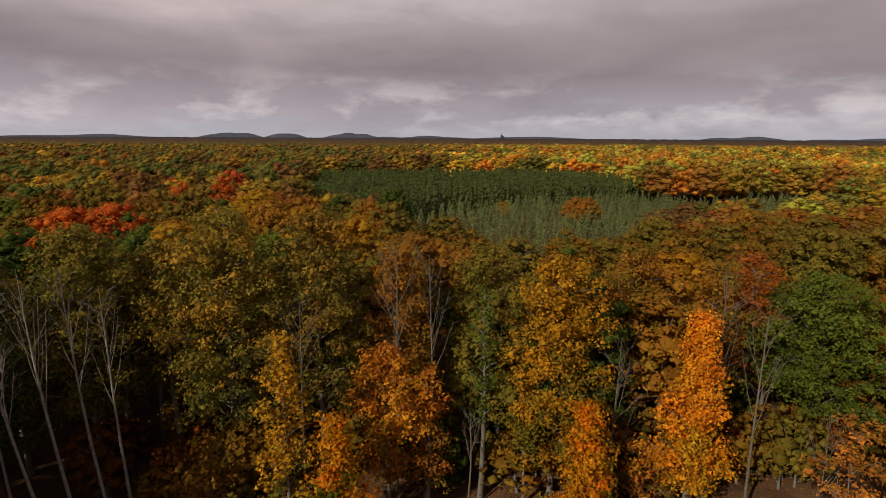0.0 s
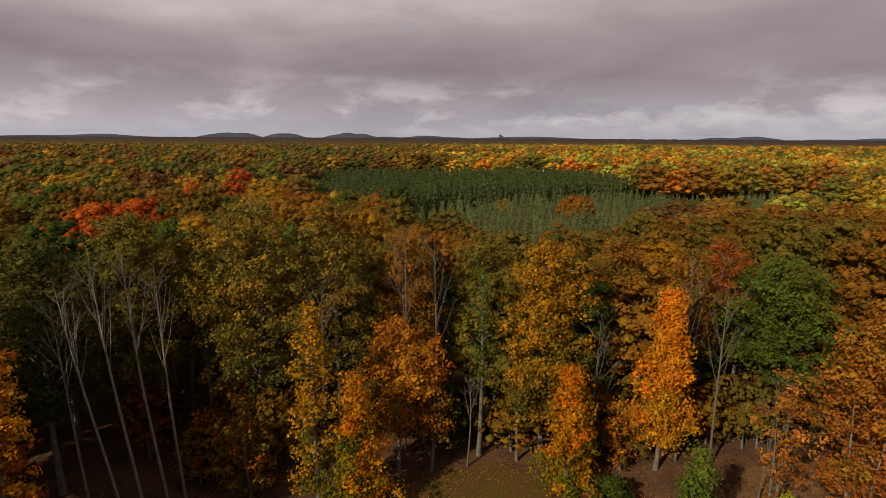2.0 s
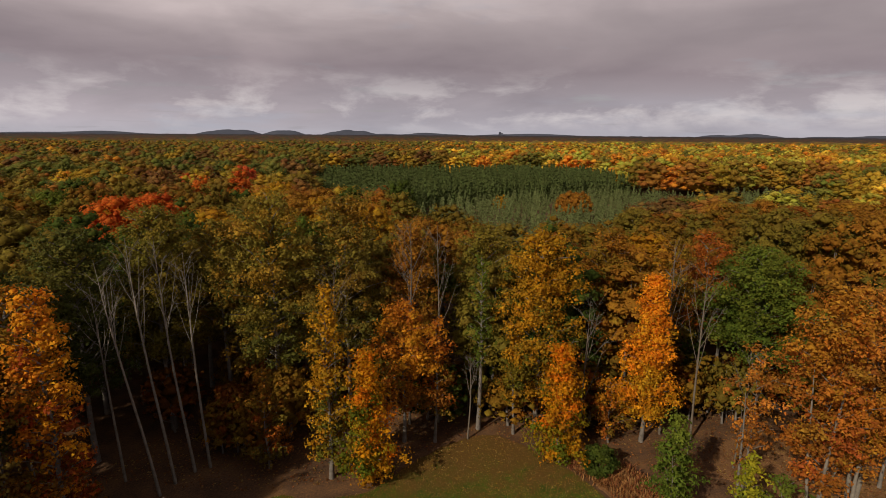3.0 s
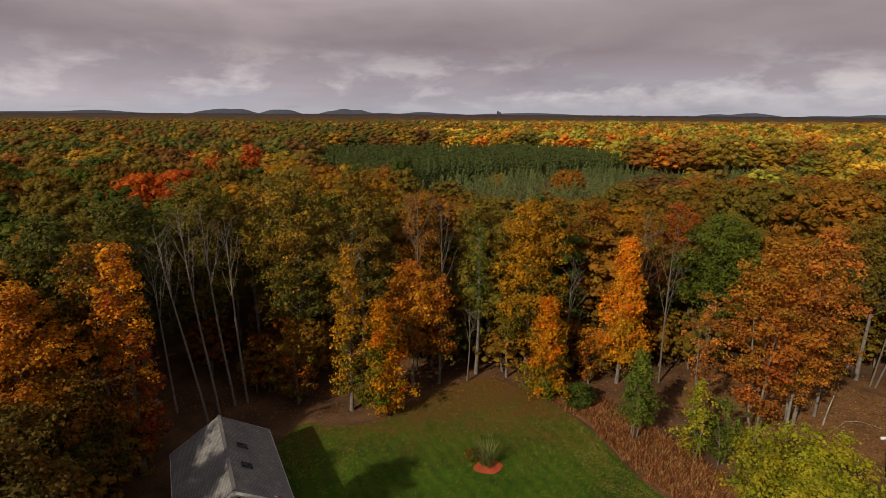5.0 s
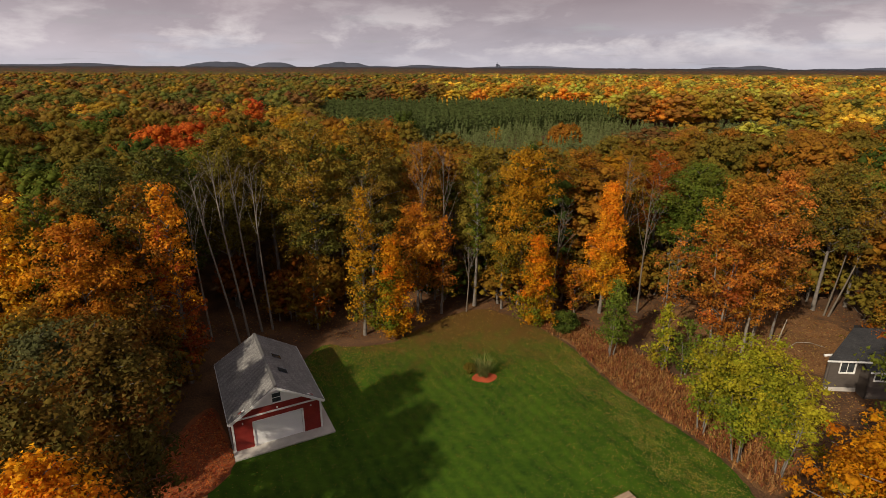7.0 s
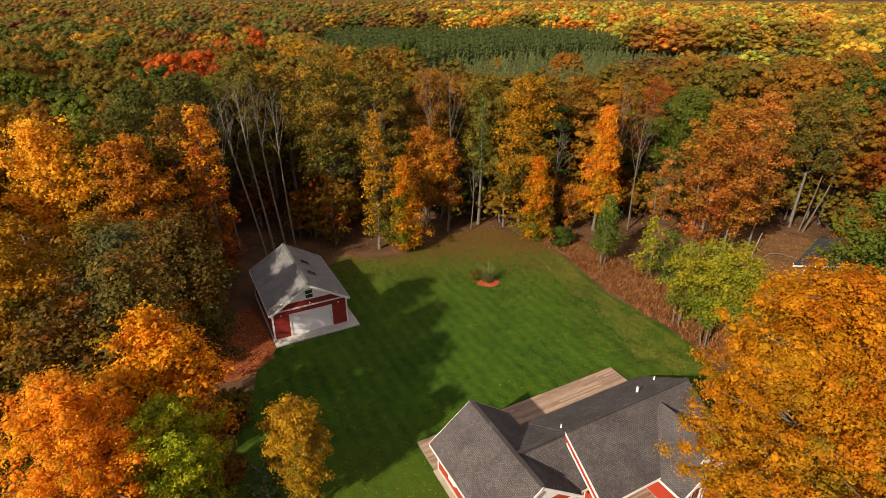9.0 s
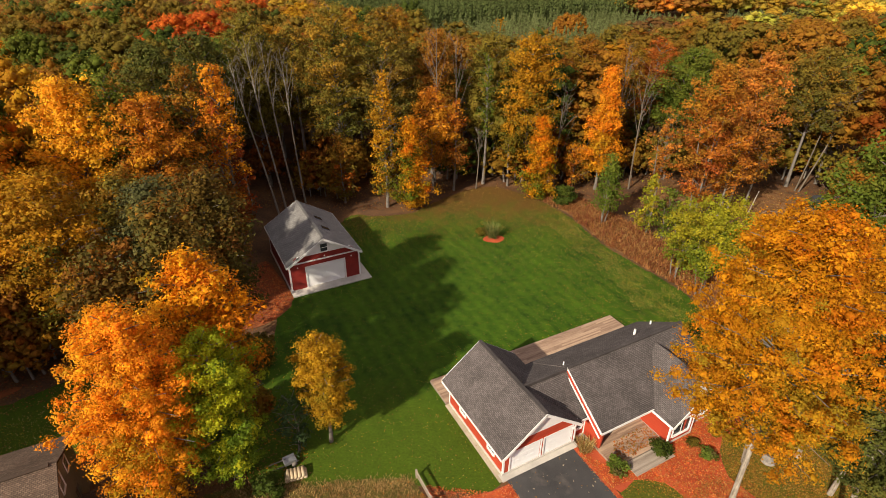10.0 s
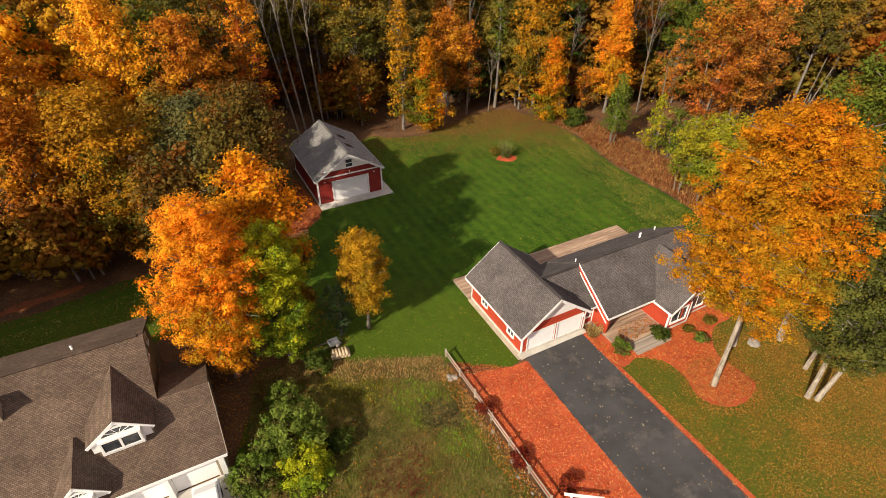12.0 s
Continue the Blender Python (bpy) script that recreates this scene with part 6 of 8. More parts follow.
broadleaf("maple_tree", -18.4, 37.8, 11.0, 2.6, 1.2, "olive_rust", "small maple with dull brownish leaves", "cone", 34, 0.7, group=EDGE)
broadleaf("maple_tree", -49.0, 8.5, 20.3, 4.6, 4.0, "orange_amber", "tall maple with dull orange leaves", "round", 37, 0.8)
broadleaf("oak_tree", -31.0, 19.0, 13.0, 3.2, 1.5, "dull_brown", "tree with brown and olive leaves behind the barn", "round", 39, 0.8)
broadleaf("oak_tree", -44.0, 8.5, 16.0, 4.4, 1.0, "gold_olive", "tree with golden olive leaves", "round", 40, 0.7)
broadleaf("ash_tree", -36.4, 11.6, 15.0, 3.9, 1.0, "oak_gold", "tree with thinning olive and golden leaves", "round", 41, 0.7)

broadleaf("maple_tree", -24.2, 2.6, 18.6, 3.7, 3.5, "dull_brown", "tree with olive and rust leaves beside the lawn", "round", 42, 1.0)
broadleaf("maple_tree", -30.4, 5.6, 16.5, 3.4, 3.0, "grey_green", "tree with dull green leaves near the barn", "round", 43, 0.9)
broadleaf("maple_tree", -23.4, -5.0, 19.6, 3.2, 3.5, "dull_brown", "tall maple with brown and olive leaves beside the lawn", "round", 44, 1.0)
broadleaf("oak_tree", -37.6, 2.4, 18.4, 4.2, 2.0, "gold_olive", "oak with golden olive leaves beside a shaded lawn", "round", 46, 0.8)
broadleaf("maple_tree", -45.5, 2.0, 18.0, 4.2, 2.0, "orange_amber", "maple with orange and brown leaves beside a shaded lawn", "round", 47, 0.8)
broadleaf("oak_tree", -53.5, 1.5, 18.5, 4.8, 2.0, "olive", "oak with olive leaves beside a shaded lawn", "round", 48, 0.7)
broadleaf("maple_tree", -27.2, -7.2, 17.0, 3.2, 2.5, "dull_brown", "shaded tree with olive and brown leaves beside the lawn", "round", 45, 0.8)

# trees round the houses
broadleaf("maple_tree", -22.9, -14.2, 16.8, 3.75, 2.6, "glowing", "large maple with glowing orange leaves", "round", 51, 1.0, 0.125)
broadleaf("maple_tree", -20.6, -8.6, 17.4, 3.2, 4.0, "orange", "maple with orange leaves behind a larger one", "round", 52, 0.9, 0.20)
broadleaf("maple_tree", -19.2, -11.8, 13.4, 2.9, 1.0, "spring", "maple turning from green to yellow", "round", 53, 1.0, 0.135)
broadleaf("maple_tree", -12.76, -8.77, 10.7, 1.85, 3.0, "young_gold", "young maple with golden leaves on the lawn", "round", 54, 1.4, 0.13)
broadleaf("ash_tree", -15.0, -9.6, 6.2, 1.5, 0.9, "blue_green", "small blue-green tree beside a golden maple", "round", 55, 1.0, 0.20)
broadleaf("maple_tree", 15.9, -15.66, 23.3, 5.2, 9.5, "deep_orange", "large maple with orange leaves and a pale bare trunk", "dome", 56, 1.3, 0.128, bark=PALE_BARK, sway=(-0.9, 0.4), thick=0.20)
broadleaf("maple_tree", 19.5, -11.0, 20.5, 3.8, 9.5, "deep_orange", "maple with orange leaves behind a larger one", "dome", 61, 1.0, 0.14, bark=PALE_BARK, sway=(-1.0, 0.6))
broadleaf("maple_tree", 23.86, -10.4, 19.5, 3.0, 9.5, "deep_orange", "maple with orange leaves and a pale trunk", "round", 57, 0.9, 0.15, bark=PALE_BARK, sway=(-1.2, 1.0))
broadleaf("maple_tree", 23.0, -17.2, 17.5, 4.2, 5.0, "dull_green", "green maple with two pale stems on the leafy lawn", "round", 58, 0.9, 0.15, bark=PALE_BARK, stems=2, sway=(0.9, 0.5), thick=0.19)
broadleaf("maple_tree", 24.3, -14.0, 17.0, 3.6, 4.0, "grey_green", "green maple with a pale stem on the leafy lawn", "round", 64, 0.9, 0.15, bark=PALE_BARK, sway=(0.9, 0.6), thick=0.16)
broadleaf("oak_tree", 31.5, -9.0, 15.0, 4.6, 2.0, "dark_green", "dark green tree beside the front lawn", "round", 59, 0.8, 0.26)
broadleaf("oak_tree", 33.4, 2.2, 22.3, 4.4, 2.0, "green", "green tree beside the front lawn", "round", 60, 0.8, 0.26)

# The next two oaks stand unseen on the left, added for their shade.
broadleaf("oak_tree", -51.0, -14.5, 17.0, 4.6, 3.0, "olive", "unseen oak with olive leaves, added to shade the ground", "round", 65, 0.5, 0.34)
broadleaf("oak_tree", -46.8, -18.5, 15.0, 3.6, 3.0, "olive_rust", "unseen oak with brownish leaves, added to shade the ground", "round", 66, 0.5, 0.34)
broadleaf("oak_tree", -55.0, -22.0, 17.0, 4.6, 3.0, "olive", "oak with olive leaves beside the tan house", "round", 62, 0.6, 0.34)
broadleaf("oak_tree", -62.0, -15.0, 18.0, 4.6, 3.0, "olive_rust", "oak with brownish leaves beside the tan house", "round", 63, 0.6, 0.34)

# leafless trees
BARE = "bare trees behind the barn"
for i, (bx, by, bh, lean) in enumerate(((-27.6, 33.4, 23.0, -3.4), (-27.0, 35.2, 24.8, -2.2), (-25.8, 37.1, 24.4, -2.0), (-24.4, 37.8, 23.0, -1.2), (-31.8, 35.5, 20.0, -1.5))):
    bare_tree(bx, by, bh, 2.3, "tall leafless tree with a grey thin trunk", 70 + i, 0.58, BARE, (lean, 0.5), bark=TRUNK_BARK)
bare_tree(-4.2, 46.5, 24.5, 3.4, "leafless tree with forked pale branches", 80, 0.5)
bare_tree(2.5, 43.3, 10.5, 1.4, "thin pale birch stem at the lawn's edge", 81, 0.5, thick=0.10)
bare_tree(-1.0, 47.0, 24.0, 2.5, "leafless grey tree among the oaks", 82, 0.5)
bare_tree(24.6, 44.5, 22.3, 3.2, "leafless grey-brown tree with fine twigs", 83, 0.4)
bare_tree(27.5, 43.0, 20.5, 2.8, "leafless grey-brown tree with fine twigs", 84, 0.4)
bare_tree(15.3, 43.5, 17.0, 3.2, "leafless grey tree with fine twigs", 85, 0.25)
bare_tree(-12.5, 44.5, 20.5, 2.6, "leafless grey tree among the oaks", 86, 0.5)
bare_tree(30.0, 38.0, 13.0, 2.4, "leafless grey tree with fine twigs", 87, 0.3)
bare_tree(55.1, 41.5, 17.0, 2.4, "leaning tree with white bare stems", 88, 0.5, sway=(4.4, 1.0), thick=0.13)
bare_tree(54.6, 41.9, 16.0, 1.8, "leaning tree with white bare stems", 89, 0.6, sway=(2.0, 0.5), thick=0.12)
bare_tree(35.2, 33.0, 12.0, 1.8, "leaning leafless tree in the clearing", 91, 0.5, sway=(3.8, 1.0), bark=TRUNK_BARK, thick=0.11)
bare_tree(36.4, 33.6, 11.0, 1.6, "leaning leafless tree in the clearing", 92, 0.55, sway=(3.4, 0.6), bark=TRUNK_BARK, thick=0.09)

# ---------------------------------------------------------------- the woods close by, tree by tree
CLEAR = [(-21, -50, 27, 46.0), (27, -60, 60, 30.5), (27, 30, 58, 43), (-62, -60, -20, -3.5), (-29, -20, -20, 12)]
PLACES = [o.location.copy() for o in scene.objects if o.get("category") == "tree"]


def blocked(x, y, gap=4.5):
    if any(a < x < c and b < y < d for a, b, c, d in CLEAR):
        return True
    return any((p.x - x) ** 2 + (p.y - y) ** 2 < gap * gap for p in PLACES)


def inside(poly, x, y):
    hit = False
    for (ax, ay), (bx, by) in zip(poly, poly[1:] + poly[:1]):
        if (ay > y) != (by > y) and x < (bx - ax) * (y - ay) / (by - ay) + ax:
            hit = not hit
    return hit


PINES = [(-84, 345), (-66, 270), (-48, 205), (-34, 178), (-16, 182), (-6, 214), (2, 226), (42, 248), (82, 268), (100, 268), (98, 330), (76, 352), (-40, 352)]
YOUNG = [(-50, 205), (-34, 178), (-16, 182), (-6, 214), (2, 226), (42, 248), (82, 268), (100, 268), (116, 232), (150, 262), (192, 262), (190, 232), (132, 178), (104, 170), (84, 178), (62, 146), (42, 122), (34, 92), (14, 86), (-2, 100), (-22, 132), (-36, 150), (-50, 180)]


def wood_patterns():
    """Trees from which the woods close by are copied."""
    kinds = (("oak_tree", "olive", "oak with dull olive leaves in the woods", "dome", 5.0, 21.0, 4.0), ("oak_tree", "olive_rust", "oak with olive and rust leaves in the woods", "round", 4.7, 21.5, 3.0),
             ("oak_tree", "rust", "oak with rust-brown leaves in the woods", "dome", 4.9, 21.0, 4.0), ("oak_tree", "dark_green", "oak still dark green in the woods", "dome", 5.0, 21.0, 4.0),
             ("maple_tree", "gold_olive", "maple with golden olive leaves in the woods", "round", 4.6, 22.0, 3.0), ("maple_tree", "orange", "maple with orange leaves in the woods", "round", 4.8, 20.5, 4.0),
             ("oak_tree", "brown", "tree with brown leaves in the woods", "round", 4.5, 20.0, 3.0), ("maple_tree", "rust_red", "maple with red leaves in the woods", "round", 4.6, 20.5, 5.0),
             ("oak_tree", "green", "green oak in the woods", "dome", 5.0, 20.5, 4.0))
    full = [broadleaf(n, 0, 60 + 9 * i, h, r, b, c, l, s, 100 + i, 0.36, 0.34, "woods round the clearing") for i, (n, c, l, s, r, h, b) in enumerate(kinds)]
    high = [broadleaf(n, 0, 60 + 9 * i, h, r, 10.0, c, l, s, 120 + i, 0.36, 0.36, "woods round the clearing") for i, (n, c, l, s, r, h, b) in enumerate(kinds)]
    return full + high


def wood_weights(x, y):
    """How likely each pattern is at a place: in patches, duller to the left, warmer to the right."""
    p = noise.noise(Vector((x * 0.022, y * 0.022, 1.0)))
    w = np.array([0.36 + 0.3 * p, 0.20, 0.10 - 0.4 * p, 0.10 + 0.4 * p, 0.04 - 0.1 * p, 0.004 - 0.06 * p, 0.08 - 0.2 * p, 0.002, 0.14 + 0.3 * p])
    if x > 15:
        w = np.array([0.30 + 0.2 * p, 0.28, 0.17 - 0.4 * p, 0.03 + 0.2 * p, 0.07, 0.01 - 0.1 * p, 0.08, 0.004, 0.09 + 0.2 * p])
    if -42 < x < -12 and y < 62:
        w = np.array([0.32, 0.28, 0.04, 0.14, 0.02, 0.0, 0.20, 0.0, 0.0])
    w = np.clip(w, 0.002, 1)
    return w / w.sum()


def scatter(pats, spots, rng, low, high):
    """Copies of the patterns at spots of (x, y, which)."""
    used = set()
    for x, y, i in spots:
        s, t = rng.uniform(low, high), rng.uniform(low - 0.04, high - 0.10)
        if y > 56 and -4 < x < 46 or y > 84 and 46 <= x < 100:
            t *= 0.84
        m = pose(x, y, 0, 0, 0, rng.uniform(0, 360))
        if i in used:
            tree = copy_thing(pats[i], m)
        else:
            tree = pats[i]
            tree.matrix_basis = m
            used.add(i)
        tree.scale = (s, s, t)
    for i, tree in enumerate(pats):
        if i not in used:
            tree.location = (-70 - 6 * (i % 9), 108 + i // 9 * 6, 0)


def near_woods():
    rng = np.random.default_rng(5)
    pats = wood_patterns()
    spots = [(-55, 89, 16), (-60, 85, 16), (-65.5, 84.5, 16), (-62.5, 91, 13), (-46, 92, 11), (-36, 90, 11), (71, 72, 11)]
    spots += [(-29, 80, 13), (-38, 77, 13), (-20.5, 81, 13), (-13, 76, 13), (-45, 62, 3), (-55, 66, 12), (-37.5, 63, 3), (-63, 72, 12)]
    spots += [(32, 69, 13), (57, 105, 11), (54, 74, 17), (41, 104, 9), (39, 80, 11), (11, 80, 9), (70, 92, 17), (54, 61, 1), (63, 64, 11)]
    spots += [(-58, 4, 5), (-52.5, 10, 5), (-60, -4, 0), (-55, 18, 5), (-53, 26, 4)]
    fixed = len(spots)
    y = -2.0
    while y < 112:
        half = 0.80 * (y + 48) + 4
        x = -half
        while x < half:
            px, py = x + rng.uniform(-2.6, 2.6), y + rng.uniform(-2.6, 2.6)
            x += 8.0
            if (py < 46 and -27 < px < 58) or (py < 17 and px > -50):
                continue
            if blocked(px, py) or inside(YOUNG, px, py) or any((a - px) ** 2 + (b - py) ** 2 < 36 for a, b, _ in spots[:fixed]):
                continue
            spots.append((px, py, int(rng.choice(9, p=wood_weights(px, py))) + (9 if py > 60 else 0)))
        y += 7.6
    scatter(pats, spots, rng, 0.92, 1.20)


def understory():
    """Young trees and bushes that fill the shade between the trunks at the edge of the woods."""
    rng = np.random.default_rng(6)
    pats = [broadleaf("young_tree", 0, 60, 7.5, 2.5, 0.4, c, l, "round", 140 + i, 0.55, 0.34, "undergrowth at the edge of the woods")
            for i, (c, l) in enumerate((("olive", "young olive-leaved tree in the undergrowth"), ("dark_green", "young dark green tree in the undergrowth"), ("olive_rust", "young tree with brownish leaves in the undergrowth"), ("brown", "young tree with brown leaves in the undergrowth")))]
    spots = []
    for x0, x1, y0, y1, n in ((-34, -16, 39, 52, 16), (-16, 10, 46, 54, 20), (10, 34, 46, 55, 16), (34, 62, 45, 54, 14), (-37, -30, 14, 28, 10), (-50, -32, 2, 16, 12), (-56, -40, -2.0, 2.5, 18), (56, 66, 20, 44, 8)):
        for _ in range(n):
            spots.append((rng.uniform(x0, x1), rng.uniform(y0, y1), int(rng.choice((2, 3)) if x0 < -20 else rng.integers(4))))
    scatter(pats, spots, rng, 0.7, 1.35)


understory()
near_woods()

# ---------------------------------------------------------------- woods further off, in one mesh a belt
TONES = {
    "olive": (0.235, 0.150, 0.024), "green": (0.135, 0.142, 0.028), "dark": (0.085, 0.112, 0.026), "rust": (0.30, 0.115, 0.024), "gold": (0.43, 0.265, 0.028),
    "orange": (0.64, 0.23, 0.025), "yellow": (0.76, 0.46, 0.05), "lime": (0.46, 0.42, 0.06), "red": (0.52, 0.075, 0.022), "brown": (0.19, 0.085, 0.030),
}


# trees and groves that stand out in the woods: x, y, reach, tone
GROVES = ((-134, 194, 8, "gold"), (-100, 203, 7, "red"), (-76, 199, 7, "red"), (-61, 112, 9, "brown"), (-46, 129, 12, "rust"), (-30, 126, 9, "gold"), (-16, 116, 8, "rust"), (-80, 116, 9, "brown"), (-92, 128, 10, "rust"),
          (132, 190, 11, "rust"), (130, 172, 13, "olive"), (160, 215, 9, "orange"), (88, 132, 12, "olive"), (110, 140, 10, "rust"), (60, 120, 9, "rust"), (-170, 230, 26, "green"), (-120, 250, 22, "green"), (-60, 300, 24, "olive"),
          (190, 235, 16, "green"), (98, 112, 9, "red"), (-110, 160, 14, "green"), (-150, 150, 15, "olive"), (-20, 400, 18, "green"), (250, 300, 18, "orange"), (180, 330, 20, "lime"), (95, 380, 22, "lime"), (40, 372, 12, "orange"))


def tone_at(x, y, rng):
    """Colour of a tree of the far woods: dull to the left, yellow and orange to the far right; beyond, a brown
    distance. Sunlight on the right and cloud shadow elsewhere are partly put into these colours.
    """
    bearing = x / (y + 45)
    patch = noise.noise(Vector((x * 0.011, y * 0.011, 3.0)))
    # Reach of the sunlit band: its trees are yellower and also painted brighter.
    start = 232 - 96 * np.clip((bearing - 0.30) / 0.15, 0, 1)
    lit_right = np.clip((y - start) / 45, 0, 1) * np.clip((bearing + 0.06) / 0.16, 0, 1)
    name = next((g[3] for g in GROVES if math.hypot(x - g[0], y - g[1]) < g[2]), None)
    if name and rng.uniform() < 0.86:
        return np.array(TONES[name]) * rng.uniform(0.85, 1.15)
    # Past the sunlit band, cloud shadow is put in as brown, dark woods.
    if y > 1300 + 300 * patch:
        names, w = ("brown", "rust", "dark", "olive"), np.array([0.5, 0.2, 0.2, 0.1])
    elif y < 340 + 120 * patch and rng.uniform() < lit_right * 0.9:
        names, w = ("gold", "olive", "orange", "lime", "rust", "green"), np.array([0.28, 0.24, 0.10 + 0.12 * patch, 0.16 - 0.15 * patch, 0.08, 0.16])
    elif rng.uniform() < lit_right * 0.94:
        names, w = ("yellow", "lime", "orange", "gold", "rust", "green"), np.array([0.14 - 0.4 * patch, 0.16 - 0.3 * patch, 0.17 + 0.10 * patch, 0.24, 0.08, 0.20])
    else:
        names, w = ("olive", "green", "dark", "rust", "gold", "orange", "brown", "red"), np.array([0.34, 0.26 + 0.5 * patch, 0.08 + 0.15 * patch, 0.15 - 0.5 * patch, 0.06, 0.02 - 0.05 * patch, 0.08 - 0.15 * patch, 0.003])
        if bearing < 0.05 and y > 170:
            w = w + np.array([0.12, 0.08, 0.14, 0.08, 0.05, 0, 0.10, 0])
        if y > 420 and bearing > -0.1:
            w = w + np.array([0, 0.14, 0, 0.06, 0.10, 0.05, 0, 0])
    w = np.clip(w, 0.003, 1)
    w = w / w.sum()
    c = 0.82 * np.array(TONES[names[int(rng.choice(len(names), p=w))]]) + 0.18 * sum(p * np.array(TONES[n]) for p, n in zip(w, names))
    return c * rng.uniform(0.84, 1.16)


def belt(name, y0, y1, step, cards, size, seed, label, height=20.0, wide=0.80):
    """Woods in one mesh: domed crowns, each in its own colour."""
    rng = np.random.default_rng(seed)
    shapes = [dome_cloud(np.random.default_rng(seed + 1 + i), 5.0, 2.0 + 1.5 * (i % 3), 20.0, cards[0], cards[1], size, cards[2]) for i in range(8)]
    vs, qs, cs, base = [], [], [], 0
    y, odd = y0, 0
    while y < y1:
        half = wide * (y + 48) + 8
        x = -half + odd * step / 2
        odd = 1 - odd
        while x < half:
            px, py = x + rng.uniform(-0.34, 0.34) * step, y + rng.uniform(-0.34, 0.34) * step
            x += step
            if inside(PINES, px, py) or inside(YOUNG, px, py):
                continue
            v, q, _, owner, fam = shapes[int(rng.integers(8))]
            t = rng.uniform(0, 6.28)
            s, hgt = step / 9.6 * rng.uniform(0.86, 1.34), height / 20.0 * rng.uniform(0.80, 1.13)
            if 50 < px < 130 and py < 178:
                hgt *= 0.78
            c, d = math.cos(t) * s, math.sin(t) * s
            vs.append(np.stack([v[:, 0] * c - v[:, 1] * d + px, v[:, 0] * d + v[:, 1] * c + py, v[:, 2] * hgt], 1))
            qs.append(q + base)
            own = tone_at(px, py, rng)
            tint = own * rng.uniform(0.92, 1.09, (15, 1)) * (1 + rng.normal(size=(15, 3)) * np.array([0.06, 0.04, 0.02]))
            cs.append((tint[fam] * rng.uniform(0.92, 1.08, (len(fam), 1)))[owner])
            base += len(v)
        y += step * 0.90
    ob = new(name, mesh_from(name, np.concatenate(vs), np.concatenate(qs), WOODS, np.concatenate(cs)))
    return tagged(ob, label, "woods", kind="stuff")


belt("autumn_woods", 112, 225, 11.6, (56, 20, 1.5), 0.40, 21, "autumn woods in olive, rust and gold")
belt("autumn_woods", 225, 440, 12.6, (28, 14, 2.15), 0.54, 31, "autumn woods in green, orange and yellow")
belt("autumn_woods", 440, 900, 15.5, (11, 6, 2.9), 0.85, 41, "far autumn woods in green, orange and yellow")


def conifers(name, poly, dx, dy, h0, h1, colour, seed, label, cards=120):
    """Planted conifers in rows: whorls of drooping sprays round a tapering axis."""
    rng = np.random.default_rng(seed)
    forms = []
    for i in range(4):
        g = np.random.default_rng(seed + 7 + i)
        s = g.uniform(0.12, 1, cards)
        t = g.uniform(0, 6.28, cards)
        r = 0.24 * (1.04 - s) ** 0.8 * g.uniform(0.35, 1.0, cards)
        pos = np.stack([r * np.cos(t), r * np.sin(t), s], 1)
        nor = np.stack([np.cos(t), np.sin(t), np.full(cards, 0.8)], 1) + g.normal(size=(cards, 3)) * 0.35
        nor /= np.linalg.norm(nor, axis=1, keepdims=True)
        forms.append(leaf_cards(g, pos, nor, np.full(cards, 0.075)))
    vs, qs, cs, base = [], [], [], 0
    xs, ys = [p[0] for p in poly], [p[1] for p in poly]
    y = min(ys)
    while y < max(ys):
        x = min(xs)
        while x < max(xs):
            px, py = x + rng.uniform(-0.25, 0.25) * dx, y + rng.uniform(-0.12, 0.12) * dy + 0.12 * x
            x += dx
            if not inside(poly, px, py) or rng.uniform() < 0.04:
                continue
            v, q = forms[int(rng.integers(4))]
            h = rng.uniform(h0, h1)
            w = h * rng.uniform(0.85, 1.15)
            vs.append(v * np.array([w, w, h]) + np.array([px, py, 0]))
            qs.append(q + base)
            cs.append(np.repeat((np.array(colour) * rng.uniform(0.86, 1.14))[None], len(v), 0))
            base += len(v)
        y += dy
    ob = new(name, mesh_from(name, np.concatenate(vs), np.concatenate(qs), WOODS, np.concatenate(cs)))
    return tagged(ob, label, "pines", kind="stuff")


conifers("pine_plantation", PINES, 2.9, 7.6, 12.5, 15.0, (0.105, 0.130, 0.040), 51, "dark green pine plantation in rows", 190)
conifers("young_pines", YOUNG, 3.8, 4.6, 5.5, 9.5, (0.155, 0.180, 0.066), 61, "grey-green young pines in a plantation", 100)


